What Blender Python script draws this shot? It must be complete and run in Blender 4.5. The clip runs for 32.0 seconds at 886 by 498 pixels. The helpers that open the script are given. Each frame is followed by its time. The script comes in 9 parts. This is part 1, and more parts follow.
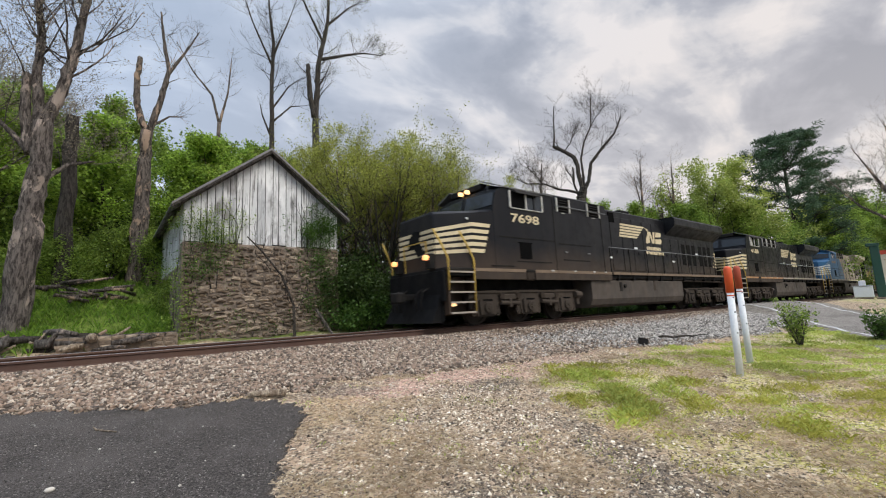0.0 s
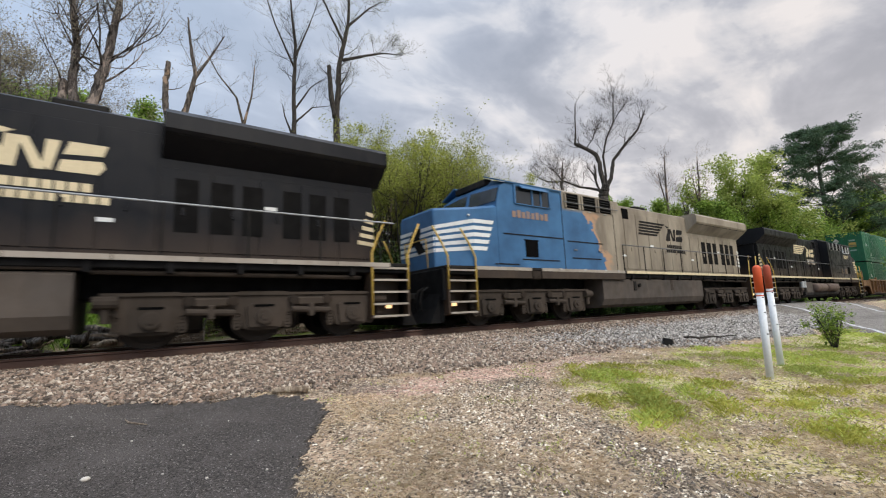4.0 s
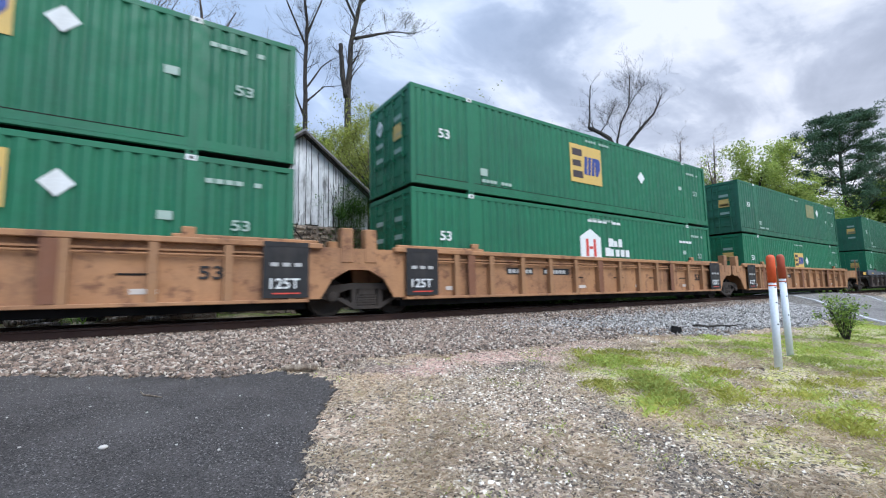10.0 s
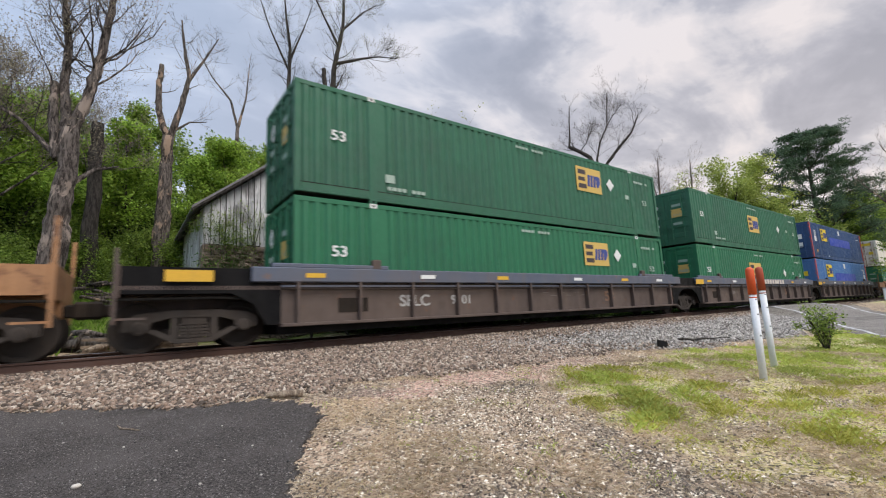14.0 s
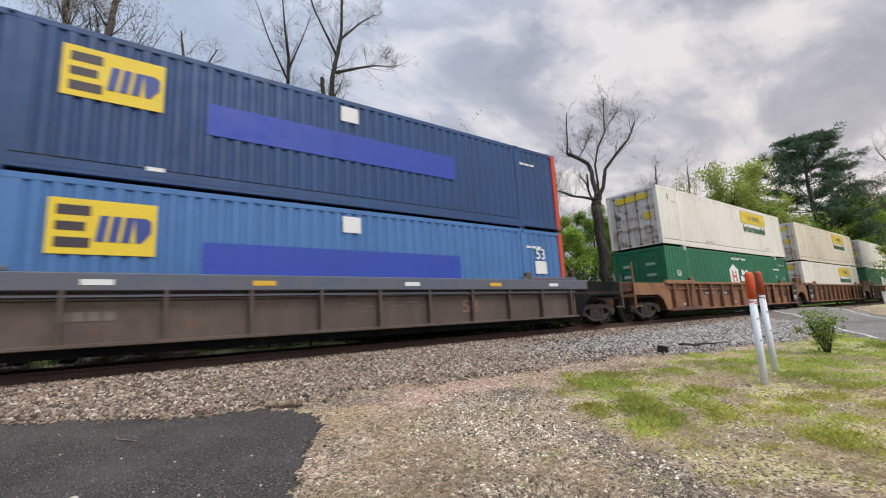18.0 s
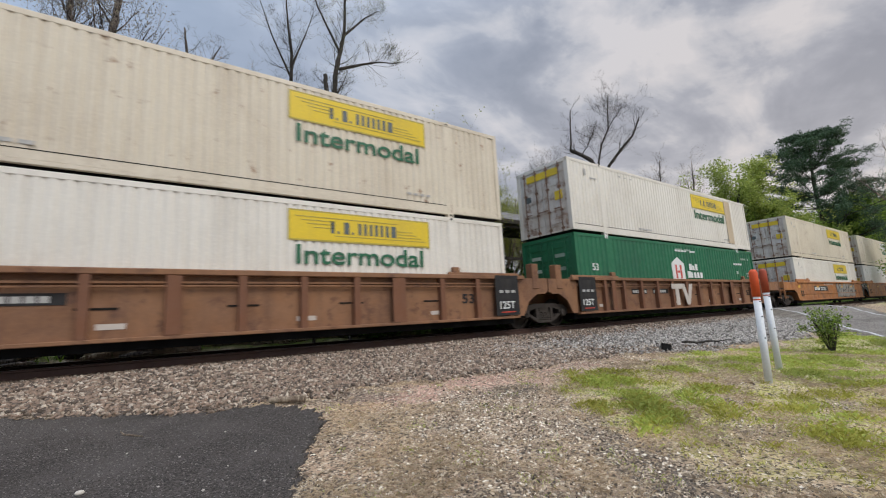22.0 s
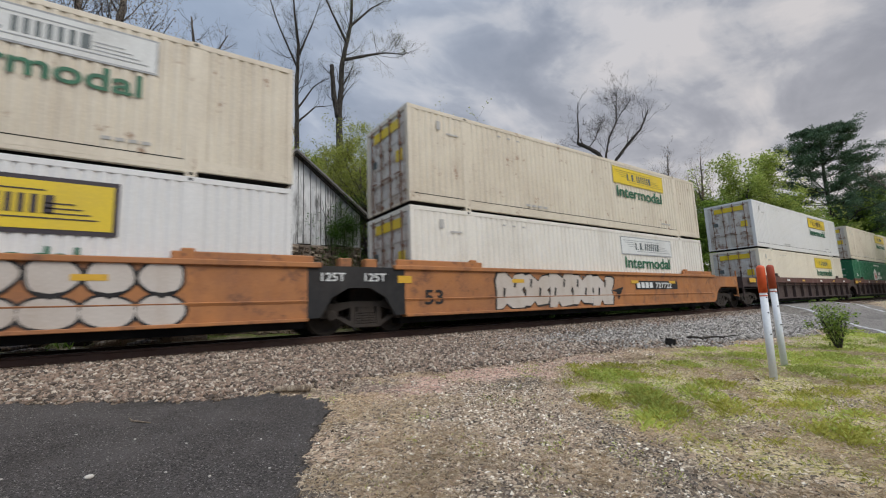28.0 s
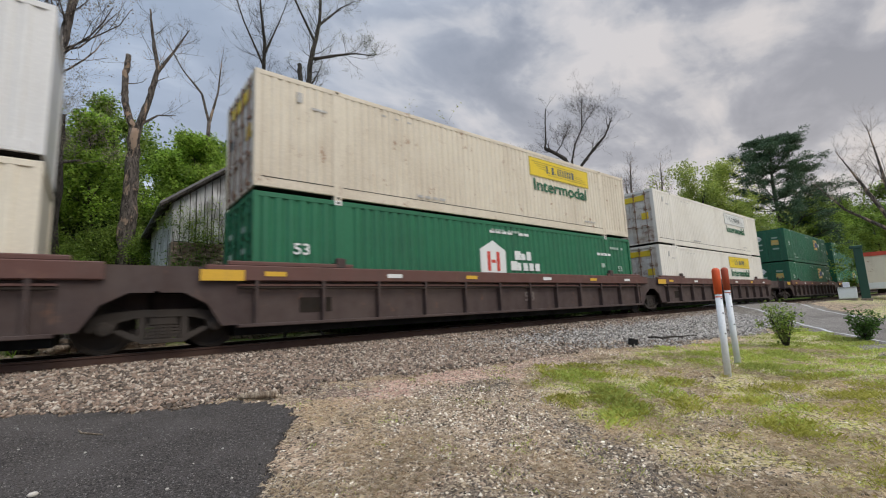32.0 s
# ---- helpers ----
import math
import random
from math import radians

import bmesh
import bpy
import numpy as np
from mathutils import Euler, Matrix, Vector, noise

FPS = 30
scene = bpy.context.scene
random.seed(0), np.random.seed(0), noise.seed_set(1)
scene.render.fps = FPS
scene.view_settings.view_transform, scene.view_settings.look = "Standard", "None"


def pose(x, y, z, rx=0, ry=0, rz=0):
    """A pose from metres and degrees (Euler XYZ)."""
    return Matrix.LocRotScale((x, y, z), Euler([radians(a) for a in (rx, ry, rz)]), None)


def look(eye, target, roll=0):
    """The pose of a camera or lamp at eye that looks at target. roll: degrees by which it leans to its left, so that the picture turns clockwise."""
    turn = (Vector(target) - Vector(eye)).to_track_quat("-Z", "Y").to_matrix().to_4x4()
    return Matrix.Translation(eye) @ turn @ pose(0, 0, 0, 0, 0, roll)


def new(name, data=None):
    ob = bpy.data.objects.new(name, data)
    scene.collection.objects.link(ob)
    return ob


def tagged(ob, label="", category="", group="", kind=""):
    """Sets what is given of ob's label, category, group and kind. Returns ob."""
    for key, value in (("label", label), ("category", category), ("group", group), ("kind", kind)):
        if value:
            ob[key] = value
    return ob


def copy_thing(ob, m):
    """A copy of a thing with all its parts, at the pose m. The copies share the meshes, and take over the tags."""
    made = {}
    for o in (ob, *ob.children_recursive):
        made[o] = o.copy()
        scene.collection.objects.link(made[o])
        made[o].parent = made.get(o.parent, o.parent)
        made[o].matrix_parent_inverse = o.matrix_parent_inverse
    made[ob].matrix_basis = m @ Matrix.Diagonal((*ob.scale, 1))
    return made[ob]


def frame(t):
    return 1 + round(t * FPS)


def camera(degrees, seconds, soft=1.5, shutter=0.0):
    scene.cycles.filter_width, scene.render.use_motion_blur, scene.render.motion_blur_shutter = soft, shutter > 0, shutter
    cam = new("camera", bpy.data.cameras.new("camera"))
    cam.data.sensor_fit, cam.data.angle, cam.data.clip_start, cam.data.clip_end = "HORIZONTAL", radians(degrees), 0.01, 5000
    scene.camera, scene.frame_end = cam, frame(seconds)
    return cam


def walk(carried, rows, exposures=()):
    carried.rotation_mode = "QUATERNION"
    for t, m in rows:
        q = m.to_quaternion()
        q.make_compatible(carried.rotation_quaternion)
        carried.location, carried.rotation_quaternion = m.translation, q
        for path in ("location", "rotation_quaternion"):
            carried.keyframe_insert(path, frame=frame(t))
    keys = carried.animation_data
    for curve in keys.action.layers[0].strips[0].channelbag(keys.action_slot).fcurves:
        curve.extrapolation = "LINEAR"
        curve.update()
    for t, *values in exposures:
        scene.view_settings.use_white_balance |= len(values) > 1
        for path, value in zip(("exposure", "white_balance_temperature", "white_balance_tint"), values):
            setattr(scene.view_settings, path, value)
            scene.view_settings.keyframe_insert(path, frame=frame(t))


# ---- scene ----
# The eye stands beside a single track; x runs along the rails, y across them, z up. A phone is held and swayed by a standing onlooker.
EYE = (0.0, 0.0, 1.5)
cam = camera(91.88, 32.0, soft=1.1, shutter=0.22)
PATH = [
    (0.0, 98.16, 2.69, -37.84),
    (0.5, 98.46, 2.89, -37.82),
    (1.0, 98.61, 3.00, -37.84),
    (1.5, 98.65, 3.03, -37.81),
    (2.0, 98.59, 2.96, -37.77),
    (2.5, 98.50, 2.84, -37.71),
    (3.0, 98.33, 2.70, -37.41),
    (3.5, 98.18, 2.52, -36.69),
    (4.0, 98.11, 2.37, -35.22),
    (4.5, 98.08, 2.23, -33.49),
    (6.5, 97.32, 1.74, -32.10),
    (7.0, 96.98, 1.61, -32.80),
    (7.5, 96.37, 1.29, -33.37),
    (8.0, 95.68, 0.96, -33.85),
    (8.5, 94.99, 0.60, -34.09),
    (9.0, 94.76, 0.50, -34.05),
    (9.5, 95.12, 0.65, -33.97),
    (10.0, 95.87, 1.09, -34.14),
    (10.5, 96.72, 1.61, -34.58),
    (11.0, 97.34, 1.95, -35.12),
    (11.5, 97.81, 2.25, -35.54),
    (12.0, 98.07, 2.41, -35.77),
    (12.5, 98.21, 2.48, -35.82),
    (13.0, 98.31, 2.51, -35.83),
    (13.5, 98.43, 2.54, -35.87),
    (14.0, 98.48, 2.60, -35.84),
    (14.5, 98.49, 2.64, -35.84),
    (16.5, 98.94, 2.91, -35.81),
    (17.0, 99.08, 2.96, -35.84),
    (17.5, 99.32, 3.04, -35.86),
    (18.0, 99.41, 3.08, -35.88),
    (18.5, 99.51, 3.17, -35.82),
    (19.0, 99.49, 3.20, -35.87),
    (19.5, 99.42, 3.12, -35.84),
    (20.0, 99.40, 3.10, -35.86),
    (20.5, 99.42, 3.16, -35.84),
    (21.0, 99.39, 3.14, -35.78),
    (21.5, 99.25, 3.04, -35.63),
    (22.0, 99.04, 2.94, -35.50),
    (22.5, 98.80, 2.75, -35.32),
    (23.0, 98.72, 2.65, -35.32),
    (23.5, 99.20, 3.00, -35.62),
    (24.0, 99.61, 3.25, -36.26),
    (24.5, 99.72, 3.39, -37.01),
    (25.0, 99.19, 3.09, -37.41),
    (25.5, 98.48, 2.70, -37.26),
    (27.5, 97.57, 1.99, -35.42),
    (28.0, 98.05, 2.24, -34.92),
    (28.5, 98.98, 2.58, -34.14),
    (29.0, 99.96, 2.94, -33.04),
    (29.5, 99.88, 2.91, -32.97),
    (30.0, 99.47, 2.87, -34.13),
    (30.5, 99.06, 2.80, -35.78),
    (31.0, 98.74, 2.80, -37.19),
    (31.5, 98.50, 2.77, -38.36),
    (32.0, 98.24, 2.68, -38.96),
]
# seconds, stops, kelvin, tint: the phone camera's own metering and white balance
EXPOSURES = [(0.0, 0.05, 6550, 11), (4.0, 0.08, 6550, 11), (8.0, 0.14, 6550, 13), (8.7, 0.2, 6450, 13), (9.6, 0.32, 5600, 10), (10.3, 0.28, 5550, 10), (11.2, 0.12, 5780, 11), (12.1, 0.08, 5800, 12), (13.0, 0.06, 6500, 14), (14.0, 0.06, 6500, 14),
             (17.0, 0.05, 6500, 14), (19.0, -0.08, 6500, 12), (20.0, -0.22, 6500, 12), (21.0, -0.26, 6450, 12), (25.0, -0.26, 6300, 10), (29.0, -0.38, 6350, 11), (31.0, -0.32, 6400, 11), (32.0, -0.26, 6450, 11)]
walk(cam, [(t, pose(*EYE, rx, ry, rz)) for t, rx, ry, rz in PATH], exposures=EXPOSURES)

# ---- light: a low sun behind broken cloud, most light from the sky ----
SUN_AZ, SUN_EL = 275.0, 48.0
world = bpy.data.worlds.new("overcast_sky")
scene.world = world
world.use_nodes = True
wt = world.node_tree
wt.nodes.clear()


def wnode(kind, **kw):
    n = wt.nodes.new(kind)
    for k, v in kw.items():
        n.inputs[k].default_value = v
    return n


def wramp(stops):
    n = wt.nodes.new("ShaderNodeValToRGB")
    n.color_ramp.elements[0].position, n.color_ramp.elements[1].position = stops[0][0], stops[-1][0]
    n.color_ramp.elements[0].color, n.color_ramp.elements[1].color = (*stops[0][1], 1), (*stops[-1][1], 1)
    for p, c in stops[1:-1]:
        n.color_ramp.elements.new(p).color = (*c, 1)
    return n


def wmix(a, b, fac, kind="MIX"):
    n = wt.nodes.new("ShaderNodeMix")
    n.data_type, n.blend_type = "RGBA", kind
    for i, v in ((0, fac), (6, a), (7, b)):
        if isinstance(v, (int, float)):
            n.inputs[i].default_value = v
        elif isinstance(v, tuple):
            n.inputs[i].default_value = (*v, 1)
        else:
            wt.links.new(v, n.inputs[i])
    return n.outputs[2]


sky = wt.nodes.new("ShaderNodeTexSky")
sky.sky_type, sky.sun_disc = "NISHITA", False
sky.sun_elevation, sky.sun_rotation = radians(SUN_EL), radians(90 - SUN_AZ)
sky.air_density, sky.dust_density = 1.0, 2.0
tc = wt.nodes.new("ShaderNodeTexCoord")
# clouds lie on a flat layer: the direction is divided by its height
sep = wt.nodes.new("ShaderNodeSeparateXYZ")
wt.links.new(tc.outputs["Generated"], sep.inputs[0])
hi = wnode("ShaderNodeMath")
hi.operation = "ADD"
wt.links.new(sep.outputs[2], hi.inputs[0])
hi.inputs[1].default_value = 0.22
hm = wnode("ShaderNodeMath")
hm.operation = "MAXIMUM"
wt.links.new(hi.outputs[0], hm.inputs[0])
hm.inputs[1].default_value = 0.06
inv = wt.nodes.new("ShaderNodeVectorMath")
inv.operation = "DIVIDE"
wt.links.new(tc.outputs["Generated"], inv.inputs[0])
wt.links.new(hm.outputs[0], inv.inputs[1])
off = wt.nodes.new("ShaderNodeMapping")
off.inputs["Location"].default_value = (1.85, 2.15, 0.0)
off.inputs["Rotation"].default_value = (0, 0, radians(-25))
off.inputs["Scale"].default_value = (1.0, 1.5, 1.0)
wt.links.new(inv.outputs[0], off.inputs[0])
big = wnode("ShaderNodeTexNoise", Scale=1.5, Detail=6.0, Roughness=0.5, Distortion=0.5)
wt.links.new(off.outputs[0], big.inputs["Vector"])
fine = wnode("ShaderNodeTexNoise", Scale=4.0, Detail=7.0, Roughness=0.55, Distortion=0.3)
wt.links.new(off.outputs[0], fine.inputs["Vector"])
cover = wramp([(0.44, (0.33, 0.345, 0.39)), (0.49, (0.42, 0.43, 0.475)), (0.525, (0.53, 0.535, 0.57)), (0.552, (0.70, 0.685, 0.69)), (0.61, (0.93, 0.87, 0.83))])
blend = wnode("ShaderNodeMath")
blend.operation = "MULTIPLY_ADD"
wt.links.new(fine.outputs[0], blend.inputs[0])
blend.inputs[1].default_value = 0.28
half = wnode("ShaderNodeMath")
half.operation = "MULTIPLY"
wt.links.new(big.outputs[0], half.inputs[0])
half.inputs[1].default_value = 0.76
wt.links.new(half.outputs[0], blend.inputs[2])
wt.links.new(blend.outputs[0], cover.inputs[0])
# paler, warmer towards the horizon in the east where the cloud thins; bluer to the north
east = wnode("ShaderNodeMapRange", **{"From Min": -0.2, "From Max": 0.95, "To Min": 0.0, "To Max": 1.0})
wt.links.new(sep.outputs[0], east.inputs[0])
low = wnode("ShaderNodeMapRange", **{"From Min": 0.05, "From Max": 0.6, "To Min": 1.0, "To Max": 0.0})
wt.links.new(sep.outputs[2], low.inputs[0])
glow = wnode("ShaderNodeMath")
glow.operation = "MULTIPLY"
wt.links.new(east.outputs[0], glow.inputs[0])
wt.links.new(low.outputs[0], glow.inputs[1])
c1 = wmix(wmix(cover.outputs[0], (0.80, 0.99, 1.22), 0.8, "MULTIPLY"), (0.62, 0.77, 0.99), 0.70)
c2 = wmix(c1, cover.outputs[0], east.outputs[0])
c3 = wmix(c2, wmix(c2, (0.86, 0.80, 0.77), 0.55), glow.outputs[0])
# an overcast sky is brightest overhead
zen = wnode("ShaderNodeMapRange", **{"From Min": 0.60, "From Max": 1.0, "To Min": 1.0, "To Max": 2.8})
wt.links.new(sep.outputs[2], zen.inputs[0])
c3 = wmix(c3, zen.outputs[0], 1.0, "MULTIPLY")
bg_cloud = wnode("ShaderNodeBackground", Strength=1.0)
wt.links.new(c3, bg_cloud.inputs[0])
bg_sky = wnode("ShaderNodeBackground", Strength=0.07)
wt.links.new(sky.outputs[0], bg_sky.inputs[0])
both = wt.nodes.new("ShaderNodeMixShader")
both.inputs[0].default_value = 0.88
wt.links.new(bg_sky.outputs[0], both.inputs[1])
wt.links.new(bg_cloud.outputs[0], both.inputs[2])
wo = wt.nodes.new("ShaderNodeOutputWorld")
wt.links.new(both.outputs[0], wo.inputs[0])

sun_data = bpy.data.lights.new("sun", "SUN")
sun_data.energy, sun_data.angle, sun_data.color = 2.55, radians(40), (1.0, 0.94, 0.84)
sun_lamp = new("sun", sun_data)
sun_lamp.matrix_world = look((math.cos(radians(SUN_AZ)) * 50, math.sin(radians(SUN_AZ)) * 50, math.tan(radians(SUN_EL)) * 50), (0, 0, 0))


# ---- materials ----
def shader(name, rough=0.6, metal=0.0, spec=0.5):
    m = bpy.data.materials.new(name)
    m.use_nodes = True
    b = m.node_tree.nodes["Principled BSDF"]
    b.inputs["Roughness"].default_value, b.inputs["Metallic"].default_value = rough, metal
    b.inputs["Specular IOR Level"].default_value = spec
    return m, m.node_tree, b


def tex(nt, scale, detail=4.0, rough=0.55, stretch=(1, 1, 1), coord="Object", distort=0.0):
    c = nt.nodes.new("ShaderNodeTexCoord")
    mp = nt.nodes.new("ShaderNodeMapping")
    mp.inputs["Scale"].default_value = stretch
    nt.links.new(c.outputs[coord], mp.inputs[0])
    n = nt.nodes.new("ShaderNodeTexNoise")
    n.inputs["Scale"].default_value, n.inputs["Detail"].default_value, n.inputs["Roughness"].default_value = scale, detail, rough
    n.inputs["Distortion"].default_value = distort
    nt.links.new(mp.outputs[0], n.inputs["Vector"])
    return n.outputs[0]


def ramp(nt, fac, a, b, lo=0.4, hi=0.6):
    n = nt.nodes.new("ShaderNodeValToRGB")
    e = n.color_ramp.elements
    e[0].position, e[1].position = lo, hi
    e[0].color = (*a, 1) if isinstance(a, tuple) else (a, a, a, 1)
    e[1].color = (*b, 1) if isinstance(b, tuple) else (b, b, b, 1)
    nt.links.new(fac, n.inputs[0])
    return n.outputs[0]


def mix(nt, a, b, fac, kind="MIX"):
    n = nt.nodes.new("ShaderNodeMix")
    n.data_type, n.blend_type = "RGBA", kind
    for i, v in ((0, fac), (6, a), (7, b)):
        if isinstance(v, (int, float)):
            n.inputs[i].default_value = v
        elif isinstance(v, tuple):
            n.inputs[i].default_value = (*v, 1)
        else:
            nt.links.new(v, n.inputs[i])
    return n.outputs[2]


def bump(nt, b, fac, strength=0.3, distance=0.01):
    n = nt.nodes.new("ShaderNodeBump")
    n.inputs["Strength"].default_value, n.inputs["Distance"].default_value = strength, distance
    nt.links.new(fac, n.inputs["Height"])
    nt.links.new(n.outputs[0], b.inputs["Normal"])


def paint(name, base, grime, amount=0.6, rough=0.5, streak=True, rust=None, metal=0.0, spec=0.4, corroded=0.60):
    """Weathered paint: broad grime, fine grain, streaks that run down, optional rust spots."""
    m, nt, b = shader(name, rough, metal, spec)
    col = mix(nt, base, grime, ramp(nt, tex(nt, 0.55, 6, 0.62), 0.0, amount, 0.42, 0.72))
    if streak:
        col = mix(nt, col, grime, ramp(nt, tex(nt, 1.0, 5, 0.6, (3.2, 3.2, 0.22)), 0.0, amount * 0.8, 0.5, 0.75))
    if rust:
        col = mix(nt, col, rust, ramp(nt, tex(nt, 2.3, 8, 0.68), 0.0, 0.85, corroded, corroded + 0.08))
    col = mix(nt, col, tuple(min(1, c * 1.25) for c in base), ramp(nt, tex(nt, 22, 3, 0.5), 0.0, 0.25, 0.45, 0.65))
    nt.links.new(col, b.inputs["Base Color"])
    rr = ramp(nt, tex(nt, 3.0, 5), max(0.05, rough - 0.12), min(1, rough + 0.2), 0.35, 0.7)
    nt.links.new(rr, b.inputs["Roughness"])
    bump(nt, b, tex(nt, 14, 4), 0.08, 0.01)
    return m


def plain(name, base, rough=0.5, metal=0.0, vary=0.2, scale=6.0, spec=0.5):
    m, nt, b = shader(name, rough, metal, spec)
    col = mix(nt, tuple(c * (1 - vary) for c in base), tuple(min(1, c * (1 + vary)) for c in base), ramp(nt, tex(nt, scale, 5), 0.0, 1.0, 0.35, 0.65))
    nt.links.new(col, b.inputs["Base Color"])
    bump(nt, b, tex(nt, scale * 4, 4), 0.12, 0.008)
    return m


def lamp_glow(name, col, strength):
    m, nt, b = shader(name, 0.2)
    b.inputs["Base Color"].default_value = (*col, 1)
    b.inputs["Emission Color"].default_value = (*col, 1)
    b.inputs["Emission Strength"].default_value = strength
    return m


def leafy(name, dark, light, through_=0.35):
    """Leaves: a tone of its own for each leaf, lit through from behind."""
    m, nt, b = shader(name, 0.55, 0.0, 0.3)
    geo = nt.nodes.new("ShaderNodeNewGeometry")
    col = mix(nt, dark, light, geo.outputs["Random Per Island"])
    clump = ramp(nt, tex(nt, 0.5, 3, 0.5), 0.75, 1.25, 0.35, 0.65)
    col = mix(nt, col, clump, 1.0, "MULTIPLY")
    nt.links.new(col, b.inputs["Base Color"])
    tr = nt.nodes.new("ShaderNodeBsdfTranslucent")
    nt.links.new(col, tr.inputs[0])
    ms = nt.nodes.new("ShaderNodeMixShader")
    ms.inputs[0].default_value = through_
    nt.links.new(b.outputs[0], ms.inputs[1])
    nt.links.new(tr.outputs[0], ms.inputs[2])
    nt.links.new(ms.outputs[0], nt.nodes["Material Output"].inputs[0])
    return m


def bark(name, dark, light, bare=None):
    m, nt, b = shader(name, 0.9, 0.0, 0.2)
    col = mix(nt, dark, light, ramp(nt, tex(nt, 5.0, 7, 0.75, (2.6, 2.6, 0.55), distort=0.4), 0.0, 1.0, 0.42, 0.58))
    if bare:
        col = mix(nt, col, bare, ramp(nt, tex(nt, 1.3, 6, 0.65, (1.6, 1.6, 0.6), distort=0.5), 0.0, 0.9, 0.55, 0.59))
    nt.links.new(col, b.inputs["Base Color"])
    bump(nt, b, tex(nt, 7.0, 7, 0.7, (2.6, 2.6, 0.5), distort=0.4), 1.0, 0.12)
    return m


M = {}
M["dusty"] = paint("dusty_underframe", (0.017, 0.013, 0.010), (0.052, 0.038, 0.028), 0.75, 0.85, spec=0.2)
M["pilot_black"] = paint("pilot_black", (0.0035, 0.0035, 0.004), (0.016, 0.014, 0.012), 0.5, 0.7, spec=0.15)
M["sooty"] = paint("sooty_frame", (0.008, 0.0075, 0.007), (0.034, 0.028, 0.022), 0.6, 0.8, spec=0.2)
M["tank"] = paint("fuel_tank_paint", (0.05, 0.041, 0.034), (0.105, 0.082, 0.064), 0.7, 0.75)
M["rust_tank"] = paint("dusty_brown_tank", (0.10, 0.068, 0.052), (0.15, 0.108, 0.085), 0.6, 0.7)
M["cream"] = paint("cream_paint", (0.62, 0.52, 0.33), (0.28, 0.21, 0.13), 0.5, 0.5)
M["white_mark"] = paint("white_marking", (0.66, 0.67, 0.65), (0.35, 0.33, 0.3), 0.35, 0.55)
M["stencil"] = paint("faded_white_stencil", (0.33, 0.41, 0.35), (0.10, 0.21, 0.15), 0.7, 0.6)
M["truck_dust"] = paint("truck_dust", (0.034, 0.027, 0.021), (0.076, 0.058, 0.045), 0.7, 0.88, spec=0.2)
M["skirt_dust"] = paint("dust_brown_skirt", (0.038, 0.029, 0.023), (0.08, 0.058, 0.042), 0.7, 0.8, spec=0.2)
M["stripe_rust"] = paint("rust_tan_stripe", (0.36, 0.19, 0.085), (0.16, 0.085, 0.05), 0.6, 0.65)
M["stripe_grey"] = paint("soiled_pale_stripe", (0.34, 0.30, 0.25), (0.14, 0.11, 0.085), 0.6, 0.6)
M["stripe_dust"] = paint("dusty_tan_stripe", (0.17, 0.12, 0.08), (0.08, 0.058, 0.042), 0.6, 0.7)
M["rail_grey"] = plain("handrail_dark_grey", (0.13, 0.13, 0.13), 0.5)
M["blind_white"] = plain("pale_window_blind", (0.38, 0.37, 0.34), 0.7)
M["orange_ghost"] = paint("faded_orange_letter", (0.24, 0.16, 0.12), (0.08, 0.13, 0.20), 0.6, 0.6)
M["truck_dark"] = paint("truck_iron", (0.022, 0.018, 0.015), (0.055, 0.043, 0.034), 0.7, 0.8, spec=0.3)
M["truck_mid"] = paint("truck_cast_iron", (0.028, 0.0235, 0.02), (0.066, 0.052, 0.042), 0.7, 0.8, spec=0.3)
M["handrail_yellow"] = paint("handrail_yellow", (0.48, 0.32, 0.06), (0.22, 0.15, 0.06), 0.5, 0.55)
M["reflector_yellow"] = paint("reflector_yellow", (0.62, 0.36, 0.03), (0.3, 0.2, 0.06), 0.4, 0.45)
# near-black colour stands in for the shade inside openings, slots and holes
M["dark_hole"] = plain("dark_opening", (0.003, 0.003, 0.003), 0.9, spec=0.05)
M["grille"] = paint("grille", (0.004, 0.004, 0.004), (0.012, 0.011, 0.01), 0.4, 0.8, spec=0.1)
M["steel"] = plain("worn_steel", (0.34, 0.32, 0.30), 0.35, 0.9, 0.2, 3.0)
M["grey_frame"] = plain("window_frame_grey", (0.32, 0.33, 0.33), 0.5)
M["head_lamp"] = lamp_glow("head_lamp", (1.0, 0.60, 0.25), 2.0)
M["ditch_lamp"] = lamp_glow("ditch_lamp", (1.0, 0.42, 0.15), 1.7)
M["step_lamp"] = lamp_glow("step_lamp", (1.0, 0.62, 0.3), 1.5)
gm, gt, gb = shader("cab_glass", 0.08, 0.0, 0.5)
gb.inputs["Base Color"].default_value = (0.018, 0.022, 0.026, 1)
M["glass"] = gm


